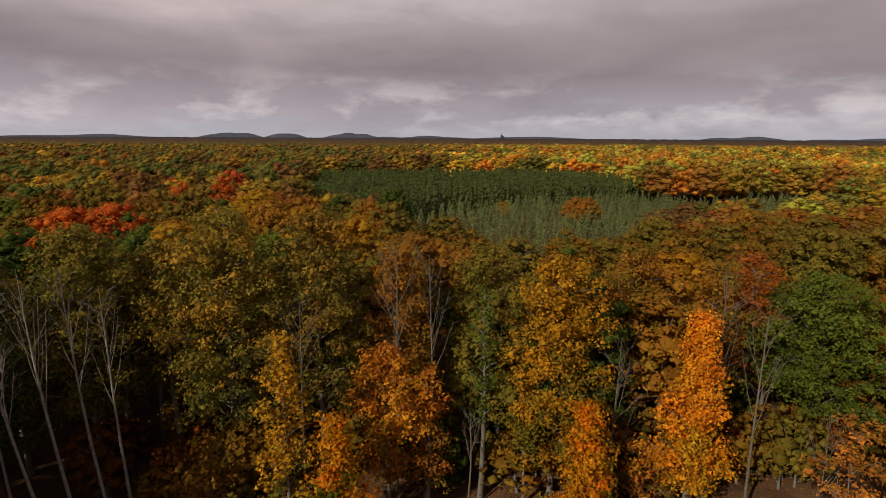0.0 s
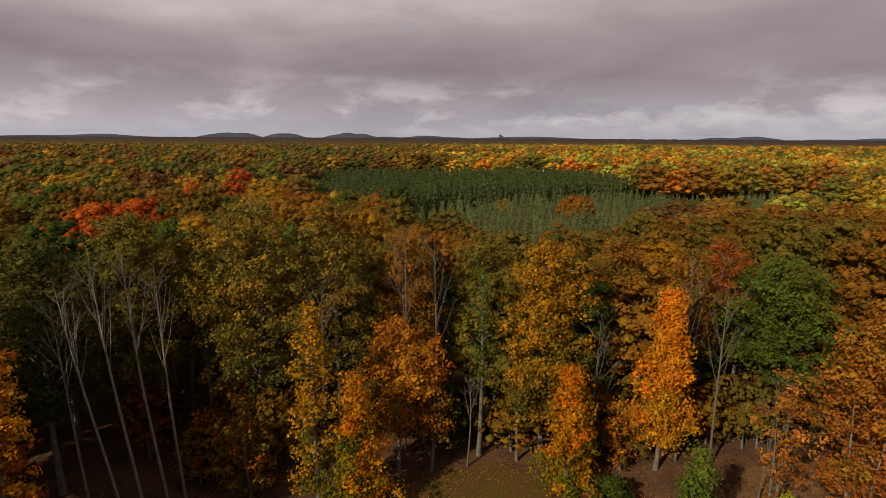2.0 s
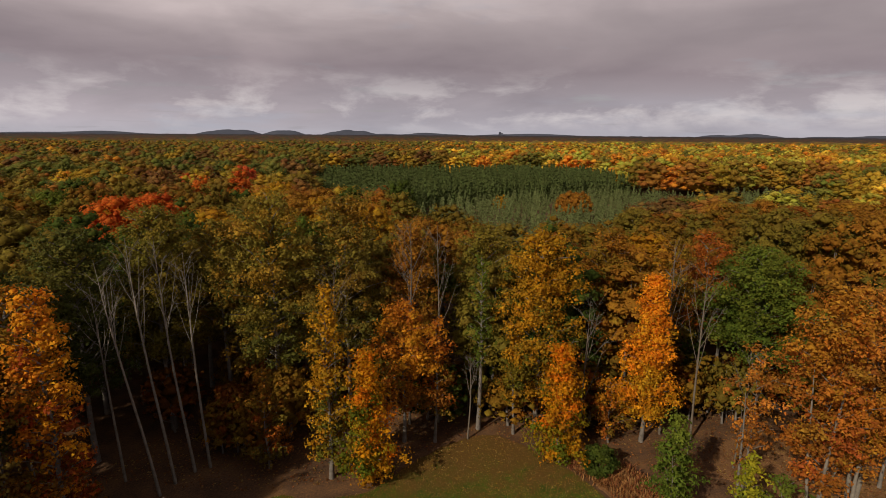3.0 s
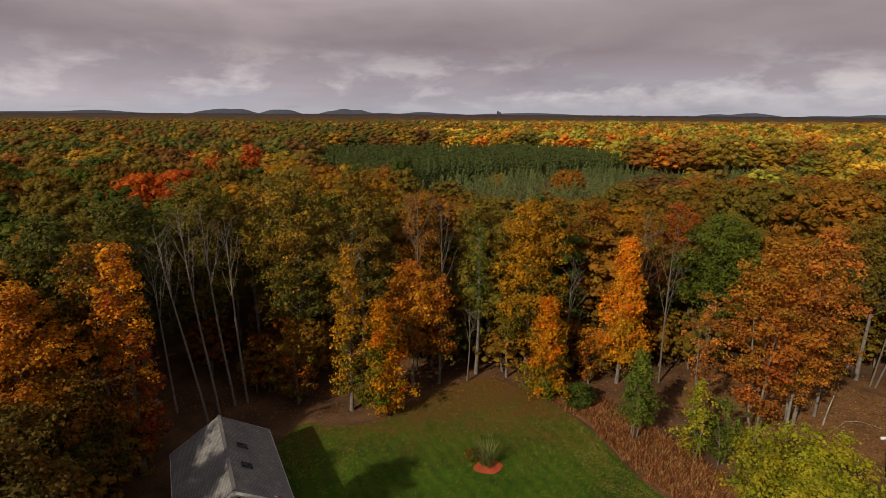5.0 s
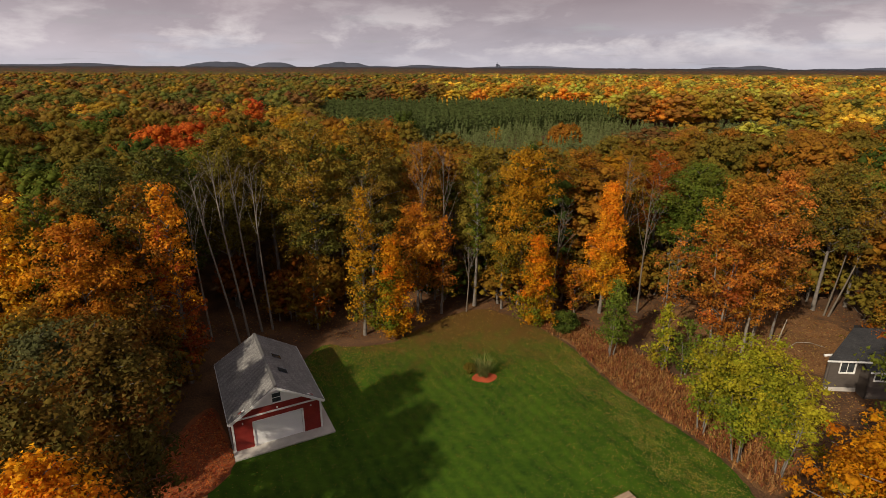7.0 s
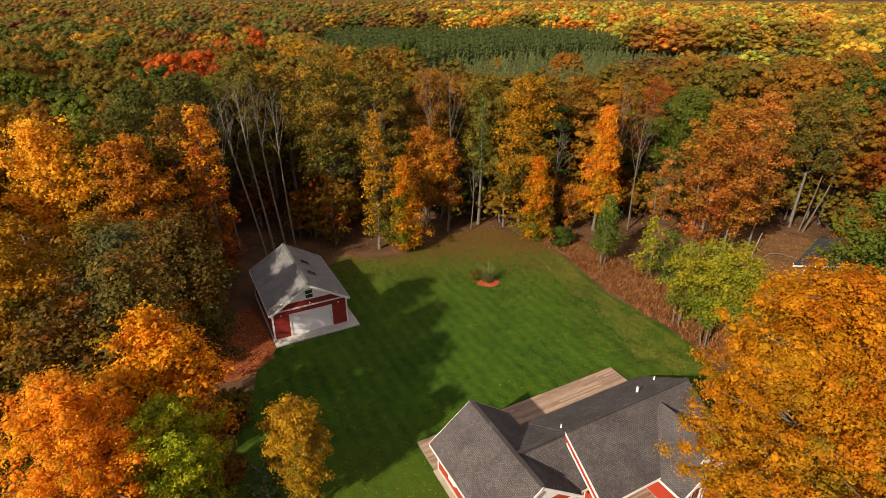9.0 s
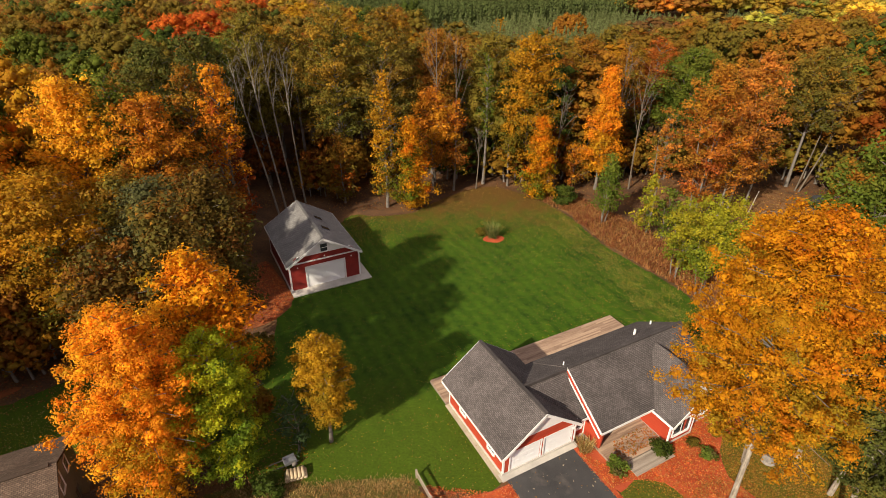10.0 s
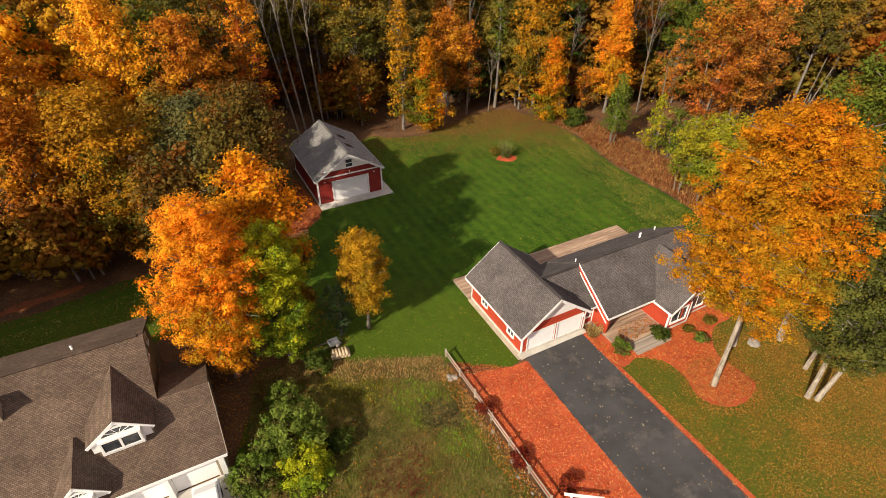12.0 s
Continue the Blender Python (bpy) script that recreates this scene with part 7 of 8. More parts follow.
def far_canopy():
    """The woods' closed canopy towards the horizon, rising into low hills."""
    rng = np.random.default_rng(8)
    radii = 880 * (4800 / 880) ** np.linspace(0, 1, 70)
    ang = np.radians(np.linspace(38, 142, 320))
    R, A = np.meshgrid(radii, ang, indexing="ij")
    X, Y = R * np.cos(A), R * np.sin(A)
    Z = 13 + rng.uniform(0, 6, R.shape)
    colour = np.zeros(R.shape + (3,))
    for i in range(R.shape[0]):
        for j in range(R.shape[1]):
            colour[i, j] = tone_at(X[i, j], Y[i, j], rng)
    # Haze is mixed into the colours: woods sink to blue-grey with distance.
    haze_fade = np.clip((R - 1100) / 2400, 0, 1)[..., None]
    colour = colour * (1 - 0.8 * haze_fade) * 0.75 + np.array([0.04, 0.043, 0.058]) * 0.8 * haze_fade
    n = R.shape[1]
    idx = np.arange(R.size).reshape(R.shape)
    q = np.stack([idx[:-1, :-1], idx[1:, :-1], idx[1:, 1:], idx[:-1, 1:]], -1).reshape(-1, 4)
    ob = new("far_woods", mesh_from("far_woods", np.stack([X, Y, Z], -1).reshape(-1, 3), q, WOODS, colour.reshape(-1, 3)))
    return tagged(ob, "closed woods with painted haze towards the horizon", "woods", kind="stuff")


far_canopy()
# Haze over the far hills and tower is put into this blue-grey.
HAZE_BLUE = plain("haze-blue distance", (0.055, 0.062, 0.088), (0.078, 0.086, 0.114), 1.0, 0.004, 0.03, 0.0, where="Object")


def hill(bearing, width, height, seed, r=4650.0):
    """A low wooded hill on the horizon; bearing in degrees to the right of +y."""
    n, rows = 90, 6
    verts, quads = [], []
    for k in range(rows):
        f = k / (rows - 1)
        fold = math.sin(math.pi * 0.72 * f)
        for i in range(n):
            s = i / (n - 1) * 2 - 1
            a = radians(90 - bearing - s * width / 2)
            rough = 0.75 + 0.45 * noise.noise(Vector((s * 2.2, seed * 3.7, 0))) + 0.025 * noise.noise(Vector((s * 14, seed * 1.3, 2)))
            z = height * max(0.0, 1 - abs(s) ** 1.7) * rough * fold
            rr = r - 200 + 260 * f
            verts.append((rr * math.cos(a), rr * math.sin(a), 2 * f + z))
    for k in range(rows - 1):
        for i in range(n - 1):
            quads.append((k * n + i, k * n + i + 1, (k + 1) * n + i + 1, (k + 1) * n + i))
    ob = new("hill", mesh_from("hill", verts, quads, HAZE_BLUE))
    return tagged(ob, "low wooded hill on the horizon, tinted haze blue", "hill", "hills on the horizon", "structure")


for args in ((-20.9, 8.5, 66, 1), (-16.2, 6.0, 56, 2), (-9.3, 7.5, 70, 3), (-2.5, 14, 48, 4), (29.0, 10.0, 54, 5), (38, 12, 44, 6), (-34, 22, 40, 7), (12, 26, 40, 8)):
    hill(*args)


def landmark_trees():
    """Lone trees that stand out among the young pines."""
    broadleaf("oak_tree", 53.0, 205.0, 10.5, 7.0, 1.0, "rust", "lone rust-brown oak among young pines", "dome", 150, 0.5, 0.5)
    broadleaf("maple_tree", 25.0, 221.0, 7.5, 3.4, 0.5, "gold_olive", "lone yellow tree before the pine plantation", "round", 151, 0.5, 0.46)
    broadleaf("maple_tree", -11.4, 92.5, 22.5, 5.6, 5.0, "rust", "tall rust-orange maple above the oaks", "dome", 152, 0.6, 0.36)
    broadleaf("maple_tree", -38.0, 118.0, 21.5, 6.5, 6.0, "rust", "broad rust-orange oak above the woods", "dome", 153, 0.5, 0.46)
    broadleaf("maple_tree", -68.0, 137.5, 22.5, 4.0, 8.0, "rust_red", "bright red maple in the far woods", "round", 154, 0.5, 0.46)
    broadleaf("maple_tree", -61.7, 151.3, 22.5, 4.0, 8.0, "rust_red", "bright red maple in the far woods", "round", 155, 0.5, 0.46)


landmark_trees()


# ---------------------------------------------------------------- leaves and grasses lying or growing on the ground
def cards_on_ground(name, places, size, colours, label, category, seed, tilt=0.35, z=0.06, lift=0.0):
    rng = np.random.default_rng(seed)
    p = np.array([(x, y, z) for x, y in places])
    n = np.stack([rng.normal(size=len(p)) * tilt, rng.normal(size=len(p)) * tilt, np.ones(len(p))], 1)
    n /= np.linalg.norm(n, axis=1, keepdims=True)
    p[:, 2] += rng.uniform(0, 1, len(p)) * lift
    v, q = leaf_cards(rng, p, n, size * rng.uniform(0.6, 1.3, len(p)))
    v[:, 2] = np.maximum(v[:, 2], z - 0.02)
    c = np.array(colours)[rng.integers(len(colours), size=len(p))]
    ob = new(name, mesh_from(name, v, q, WOODS, np.repeat(c, 3, 0)))
    return tagged(ob, label, category, kind="stuff")


def strewn(poly, count, seed, weight=None):
    """Random places inside an outline; weight(x, y) from 0 to 1 thins them out."""
    rng = random.Random(seed)
    xs, ys = [p[0] for p in poly], [p[1] for p in poly]
    out = []
    while len(out) < count:
        x, y = rng.uniform(min(xs), max(xs)), rng.uniform(min(ys), max(ys))
        if inside([tuple(p[:2]) for p in poly], x, y) and (weight is None or rng.random() < weight(x, y)):
            out.append((x, y))
    return out


YELLOW_LEAF, TAN_LEAF, ORANGE_LEAF, BROWN_LEAF = (0.40, 0.27, 0.03), (0.28, 0.17, 0.05), (0.48, 0.155, 0.012), (0.17, 0.075, 0.022)
cards_on_ground("fallen_leaves", strewn(LAWN_EDGE, 34000, 1, lambda x, y: 0.10 + 0.90 * max(0.0, min(1.0, (y - 10) / 24)) ** 1.8 + max(0, min(0.45, (x - 6) * 0.035)) + max(0.0, min(0.6, (-9 - x) * 0.2)) * (y > 24)), 0.092, [YELLOW_LEAF, TAN_LEAF, (0.36, 0.25, 0.09), TAN_LEAF, BROWN_LEAF, (0.34, 0.16, 0.03)], "yellow and brown leaves scattered over the lawn", "leaves", 1)
cards_on_ground("fallen_leaves", strewn(FRONT_EDGE, 46000, 2, lambda x, y: min(1.0, 0.35 + 0.05 * max(0, x - 12) + 0.5 * noise.noise(Vector((x * 0.2, y * 0.2, 1.0))))), 0.085, [(0.44, 0.165, 0.018), (0.40, 0.20, 0.035), (0.46, 0.32, 0.10), TAN_LEAF, BROWN_LEAF, (0.30, 0.13, 0.025)], "orange leaves scattered over the front lawn", "leaves", 2)
NEIGHBOUR_EDGE = [(-29, -8.5), (-28.5, -5), (-35.9, -3.2), (-44.5, -9), (-58, -14), (-58, -18), (-46, -16)]
cards_on_ground("fallen_leaves", strewn(NEIGHBOUR_EDGE, 6000, 9), 0.085, [YELLOW_LEAF, (0.5, 0.40, 0.16), TAN_LEAF, BROWN_LEAF], "yellow and brown leaves on the shaded lawn", "leaves", 9)
DRIVE = [at_house(0.1, -0.6), at_house(6.3, -0.6), at_house(6.1, -22), at_house(-0.4, -22)]
cards_on_ground("fallen_leaves", strewn(DRIVE, 260, 3), 0.11, [(0.45, 0.38, 0.26), TAN_LEAF], "pale leaves scattered over the driveway", "leaves", 3, 0.2, 0.10)
STRIP = [at_house(-5.5, 2.0), at_house(-1.4, -0.8), at_house(0.2, -0.9), at_house(-0.3, -22), at_house(-5.6, -22)]
cards_on_ground("mulch_chips", strewn(STRIP, 14000, 4), 0.105, [(0.62, 0.125, 0.035), (0.50, 0.09, 0.028), (0.58, 0.17, 0.06), (0.36, 0.055, 0.018), (0.62, 0.27, 0.12)], "coarse red bark chips beside the driveway", "mulch", 4, 0.4, 0.08)
BED = [at_house(6.5, -0.8), at_house(6.6, -4.6), at_house(8.5, -4.8), at_house(10.5, -6.2), at_house(10.7, -8.6), at_house(10.1, -10.3), at_house(11.3, -11.8), at_house(13.6, -12.0), at_house(15.0, -11.3), at_house(14.9, -8.0), at_house(15.7, -6.6), at_house(17.4, -5.2), at_house(20.4, -4.8), at_house(20.5, -2.6), at_house(13.3, -3.8), at_house(12, -3.6), at_house(8, -3.6)]
cards_on_ground("mulch_chips", strewn(BED, 8500, 5), 0.105, [(0.60, 0.115, 0.028), (0.46, 0.08, 0.02), (0.54, 0.16, 0.05), (0.55, 0.24, 0.08)], "coarse red bark chips in the front bed", "mulch", 5, 0.4, 0.085)
PATCH = [(-20.9, 12.6), (-20.5, 10.5), (-21.5, 7.5), (-24.5, 6.0), (-27.0, 9.5), (-27.5, 14), (-25.8, 20)]
cards_on_ground("fallen_leaves", strewn(PATCH, 3500, 6), 0.18, [(0.45, 0.11, 0.03), (0.30, 0.07, 0.025), (0.50, 0.17, 0.05)], "red-brown leaves beside the barn", "leaves", 6, 0.4, 0.07)
FLOOR_AREA = [(-36, 36), (-20, 34), (-8, 36), (2, 44), (10, 41.5), (16, 40), (26, 36), (34, 30), (56, 26), (60, 44), (40, 50), (-30, 50)]
cards_on_ground("fallen_leaves", strewn(FLOOR_AREA, 9000, 7), 0.24, [BROWN_LEAF, (0.30, 0.12, 0.04), (0.16, 0.07, 0.03), TAN_LEAF], "brown leaves under the trees", "leaves", 7, 0.4, 0.05)
WALK = [at_house(8.0, -3.3), at_house(13.0, -3.3), at_house(13.0, -1.4), at_house(9.5, -1.6)]
cards_on_ground("fallen_leaves", strewn(WALK, 420, 8), 0.14, [(0.45, 0.16, 0.04), TAN_LEAF, (0.36, 0.12, 0.03)], "brown leaves on the porch floor", "leaves", 8, 0.3, 0.30)


def blades(name, places, height, colours, label, category, seed, per=5, wide=0.035, spread=0.18, droop=0.5, z=0.03, each=False):
    """Tufts of upright blades that bend over."""
    rng = np.random.default_rng(seed)
    p = np.repeat(np.array([(x, y, z) for x, y in places], float), per, 0)
    n = len(p)
    p[:, :2] += rng.normal(size=(n, 2)) * spread
    t = rng.uniform(0, 6.28, n)
    h = height * rng.uniform(0.5, 1.25, n)
    out = np.stack([np.cos(t), np.sin(t), np.zeros(n)], 1)
    side = np.stack([-np.sin(t), np.cos(t), np.zeros(n)], 1) * wide
    tip = p + out * (h * droop * rng.uniform(0.4, 1.2, n))[:, None] + np.array([0, 0, 1]) * (h * 0.9)[:, None]
    v = np.stack([p - side, p + side, tip + side * 0.35, tip - side * 0.35], 1).reshape(-1, 3)
    c = np.repeat(np.array(colours) if each else np.array(colours)[rng.integers(len(colours), size=len(places))], per, 0)
    me = mesh_from(name, v, np.arange(4 * n).reshape(-1, 4), WOODS, np.repeat(c, 4, 0))
    ob = new(name, me)
    return tagged(ob, label, category, kind="stuff")


STRAW, DRYGRASS = (0.36, 0.25, 0.10), (0.22, 0.17, 0.05)
# patches of the meadow: x, y, reach, colour
PATCHES = ((-8.1, -16.9, 2.6, (0.17, 0.26, 0.020)), (-4.8, -20.0, 1.9, (0.17, 0.26, 0.022)), (-6.3, -18.4, 1.6, (0.065, 0.062, 0.026)), (-8.6, -23.6, 2.0, (0.16, 0.045, 0.022)), (-10.0, -22.6, 1.7, (0.13, 0.055, 0.022)),
           (-13.4, -16.2, 3.0, (0.20, 0.18, 0.018)), (-11.5, -19.5, 2.5, (0.10, 0.105, 0.022)), (-13.0, -13.0, 2.0, (0.30, 0.20, 0.065)), (-3.6, -24.0, 2.2, (0.15, 0.17, 0.03)))


def meadow_colour(x, y, rng):
    """Grass colour at a place: patches of their own, tan along the lawn and the fence, mottled elsewhere."""
    p = noise.noise(Vector((x * 0.35, y * 0.35, 7.0))) + 0.6 * noise.noise(Vector((x * 1.1, y * 1.1, 3.0)))
    c = np.array((0.135, 0.145, 0.022)) if p > 0.1 else np.array((0.20, 0.135, 0.036)) if p > -0.25 else np.array((0.10, 0.065, 0.026))
    for px, py, reach, tone in PATCHES:
        if math.hypot(x - px, y - py) + p * 1.2 < reach * rng.uniform(0.7, 1.15):
            c = np.array(tone)
    beside = (x - O.x) * U.x + (y - O.y) * U.y
    if y + 0.9 * p > -14.9 + (0.4 if x < -12 else 0) or beside > -6.9 + 0.5 * p:
        c = np.array((0.44, 0.28, 0.11)) if rng.random() < 0.75 else np.array((0.24, 0.13, 0.05))
    return c * rng.uniform(0.55, 1.25)


def meadow():
    rng = random.Random(19)
    spots = strewn(MEADOW_EDGE, 15000, 11)
    tones = [meadow_colour(x, y, rng) for x, y in spots]
    blades("meadow_grass", spots, 0.19, tones, "rough meadow grass in green, tan and reddish patches", "grass", 13, 4, 0.021, 0.16, 1.0, 0.03, True)
    yellow = strewn([(-16.5, -14), (-10.5, -14), (-9.5, -19), (-13, -20.5), (-16.5, -18)], 260, 21)
    cards_on_ground("fallen_leaves", yellow, 0.095, [YELLOW_LEAF, (0.44, 0.33, 0.05)], "yellow leaves lying in the rough grass", "leaves", 22, 0.4, 0.17)
    cards_on_ground("fallen_leaves", strewn(MEADOW_EDGE, 1600, 23), 0.12, [TAN_LEAF, ORANGE_LEAF, BROWN_LEAF], "brown leaves lying in the rough grass", "leaves", 24, 0.4, 0.14)
    verge = [at_house(-7.4, 1.5), at_house(-5.9, 1.5), at_house(-5.9, -18), at_house(-7.4, -18)]
    cards_on_ground("fallen_leaves", strewn(verge, 2200, 25), 0.12, [(0.50, 0.20, 0.03), ORANGE_LEAF, TAN_LEAF, (0.5, 0.32, 0.12)], "orange leaves blown against the fence", "leaves", 26, 0.4, 0.12)


meadow()
CLEARING = [(28, 38), (36, 45), (52, 42), (56, 30), (52, 12), (34, 8), (31, 14), (30, 24)]
cards_on_ground("fallen_leaves", strewn(CLEARING, 7000, 45), 0.20, [TAN_LEAF, BROWN_LEAF, (0.34, 0.19, 0.08), (0.26, 0.12, 0.045)], "tan and brown leaves covering the clearing", "leaves", 46, 0.4, 0.06)
VERGE = [(24.5, 7.5), (23.2, 13.0), (17.8, 23.2), (14.2, 34), (11, 34), (13.5, 24), (17, 14), (18, 6)]
cards_on_ground("fallen_leaves", strewn(VERGE, 4000, 47, lambda x, y: max(0.0, 0.55 + 1.3 * noise.noise(Vector((x * 0.35, y * 0.35, 4.0))))), 0.10, [YELLOW_LEAF, (0.46, 0.38, 0.12), TAN_LEAF, (0.36, 0.26, 0.08)], "yellow leaves along the bracken", "leaves", 48)
GLOOM = [(-28.5, -4), (-36, -2.4), (-41, -6), (-45, -8.4), (-56, -12), (-58, -2), (-46, 2), (-30, 2), (-24, -1), (-24, -6)]
cards_on_ground("fallen_leaves", strewn(GLOOM, 5000, 41), 0.14, [BROWN_LEAF, TAN_LEAF, (0.30, 0.07, 0.03), (0.12, 0.06, 0.025), (0.10, 0.05, 0.02)], "brown leaves under the trees beside the lawn", "leaves", 42, 0.4, 0.05)
SHADY = [(-21.2, -22), (-18.5, -17.5), (-15.8, -13.0), (-14.0, -12.2), (-14.5, -9), (-18, -4), (-21, -6), (-27, -10), (-24, -17)]
cards_on_ground("fallen_leaves", strewn(SHADY, 2600, 35), 0.13, [BROWN_LEAF, TAN_LEAF, ORANGE_LEAF, (0.12, 0.06, 0.025)], "brown leaves under the maples", "leaves", 36, 0.4, 0.05)
EDGING = [at_house(6.2, -1.0), at_house(6.75, -1.0), at_house(6.6, -22), at_house(5.95, -22)]
cards_on_ground("mulch_chips", strewn(EDGING, 1100, 37), 0.105, [(0.60, 0.125, 0.035), (0.40, 0.06, 0.02), (0.55, 0.22, 0.06), (0.50, 0.30, 0.12)], "red bark chips and leaves along the driveway", "mulch", 38, 0.4, 0.075)
cards_on_ground("fallen_leaves", strewn(SCRUB_EDGE, 3200, 43), 0.20, [(0.36, 0.15, 0.04), (0.42, 0.20, 0.05), BROWN_LEAF, (0.26, 0.14, 0.05)], "orange-brown leaves caught in the bracken", "leaves", 44, 0.6, 0.10, 0.45)
blades("bracken", strewn(SCRUB_EDGE, 2400, 14), 0.55, [(0.28, 0.11, 0.04), (0.36, 0.17, 0.06), (0.24, 0.085, 0.035), (0.38, 0.21, 0.08)], "dry brown bracken along the lawn", "bracken", 15, 5, 0.07, 0.22, 0.8)
blades("lawn_fringe", strewn([(-19.5, -13.5), (-12, -13.4), (-6.2, -13.0), (-6.2, -12.2), (-12, -12.4), (-19.5, -12.6)], 420, 16), 0.14, [STRAW, (0.40, 0.26, 0.11), DRYGRASS, (0.30, 0.18, 0.07)], "long grass at the lawn's edge", "grass", 16, 5, 0.02, 0.3, 1.4)


# ---------------------------------------------------------------- shrubs
def shrub(name, x, y, h, r, colour, label, seed, leaf=0.16, group=""):
    rng = np.random.default_rng(seed)
    ob = new(name)
    ob.location = (x, y, 0)
    tagged(ob, label, "shrub", group)
    v, q, mid, owner = crown_cloud(rng, "dome", r, 0.05, h, max(10, int(14 + (14 if r > 1.4 else 9) * r * h)), int(40 * (0.16 / leaf) + 6), leaf, jitter=0.8, biggest=0.45, fine=True, mass=0.72)
    tint = clump_colours(rng, colour, mid[:, 2] / h, np.arange(len(mid)))[owner]
    tv, tq = tubes([[(np.array([0.05 * math.cos(i), 0.05 * math.sin(i), 0.0]), 0.03), (c * 0.6, 0.02), (c, 0.008)] for i, c in enumerate(mid[:7])], 4)
    part("stem", mesh_from("stem", tv, tq, BARK), None, ob)
    part("foliage", mesh_from("foliage", v, q, WOODS, tint), None, ob)
    return ob


shrub("shrub", 9.4, -11.6, 1.1, 0.8, "shrub_green", "round green shrub in the red mulch", 201)
shrub("shrub", 13.3, -10.0, 0.8, 0.7, "dark_green", "dark evergreen shrub beside the bay", 202)
shrub("shrub", 16.9, -10.4, 0.55, 0.45, "shrub_green", "low green shrub in the red mulch", 203)
shrub("shrub", 18.6, -8.2, 0.45, 0.35, "olive", "low dark shrub by the front wing", 204)
shrub("shrub", 16.2, -9.2, 0.35, 0.3, "olive", "low olive shrub by the front wing", 205)
cards_on_ground("fallen_leaves", strewn(STRIP, 1500, 31), 0.075, [(0.58, 0.34, 0.16), (0.50, 0.24, 0.09), (0.46, 0.28, 0.14)], "tan leaves scattered over the red mulch", "leaves", 32, 0.3, 0.11)
LOBE = Vector(at_house(12.7, -10.0)[:2])
AROUND = [(LOBE.x - 3.6, LOBE.y - 3.6), (LOBE.x + 3.6, LOBE.y - 3.6), (LOBE.x + 3.6, LOBE.y + 3.6), (LOBE.x - 3.6, LOBE.y + 3.6)]
cards_on_ground("fallen_leaves", strewn(AROUND, 1300, 39, lambda x, y: max(0.0, 1.0 - abs(math.hypot(x - LOBE.x, y - LOBE.y) - 2.5) / 1.1)), 0.10, [(0.42, 0.17, 0.03), TAN_LEAF, BROWN_LEAF, (0.50, 0.13, 0.035)], "leaves and chips blown over the bed's edge", "leaves", 40, 0.3, 0.10)
cards_on_ground("fallen_leaves", strewn(BED, 3000, 33, lambda x, y: 0.25 + 0.75 * (math.hypot(x - LOBE.x, y - LOBE.y) < 2.6)), 0.10, [(0.55, 0.30, 0.10), (0.50, 0.22, 0.05), (0.30, 0.13, 0.04)], "tan leaves scattered over the red mulch", "leaves", 34, 0.3, 0.11)
shrub("barberry_shrub", -2.9, -17.9, 0.9, 0.5, "dark_red", "dark red barberry beside the rail fence", 206, 0.13)
shrub("barberry_shrub", -0.75, -22.2, 0.95, 0.55, "dark_red", "dark red barberry beside the rail fence", 207, 0.13)
shrub("barberry_shrub", 2.3, -24.1, 0.8, 0.6, "dark_red", "dark red barberry in the mulch", 208, 0.13)
shrub("large_shrub", -17.0, -20.6, 3.4, 2.8, "shrub_green", "large tangled green shrub beside the meadow", 209, 0.14)
shrub("large_shrub", -15.6, -22.9, 2.4, 2.0, "spring", "large yellow-green shrub beside the meadow", 210, 0.14)
shrub("large_shrub", -18.4, -17.0, 2.2, 1.3, "shrub_green", "tangled shrub with thin leaves", 211, 0.14)
shrub("large_shrub", -18.8, -23.6, 2.6, 1.7, "shrub_green", "large tangled green shrub beside the meadow", 212, 0.14)
shrub("shrub", -13.4, -20.6, 1.2, 1.0, "dark_green", "low thicket in the rough grass", 213, 0.14)
shrub("shrub", -16.5, -13.2, 1.4, 1.1, "dark_green", "dark shrub under the maples", 215, 0.2)
shrub("shrub", -19.6, -5.5, 2.2, 1.6, "olive_rust", "brownish shrub at the lawn's edge", 216, 0.2)
shrub("shrub", -21.5, 1.0, 3.0, 2.0, "olive", "olive shrub at the lawn's edge", 217, 0.22)
shrub("shrub", 15.6, 37.2, 3.2, 1.6, "dark_green", "green shrub at the edge of the bracken", 218, 0.24)
shrub("shrub", 27.8, 18.5, 3.0, 2.0, "lime", "yellow-green shrub in the bracken", 219, 0.24)
shrub("shrub", 2.0, 27.1, 0.9, 0.7, "olive", "grey-green low shrub on the lawn", 220)
shrub("shrub", 54.5, 20.5, 3.5, 2.2, "rust_red", "red shrub beside the taupe house", 221, 0.25)

# the planted ring on the lawn
ring = [(3.6 + 1.45 * math.cos(t) + 0.12 * math.sin(3 * t), 25.7 + 1.05 * math.sin(t), 0) for t in np.linspace(0, 2 * math.pi, 24, endpoint=False)]
flat("mulch_ring", ring, 0.07, MULCH, "ring of red mulch round an ornamental grass", "mulch", 0.03, 3)


def ornamental_grass(x, y, h, colours, label, seed, count=26):
    rng = random.Random(seed)
    spots = [(x + rng.gauss(0, 0.22), y + rng.gauss(0, 0.22)) for _ in range(count)]
    ob = blades("ornamental_grass", spots, h, colours, label, "plant", seed, 9, 0.03, 0.10, 0.75, 0.05)
    ob["kind"] = "thing"
    return ob


ornamental_grass(3.5, 26.1, 1.9, [(0.16, 0.18, 0.05), (0.24, 0.23, 0.08), (0.11, 0.14, 0.035)], "tall tufted ornamental grass in red mulch", 301, 34)
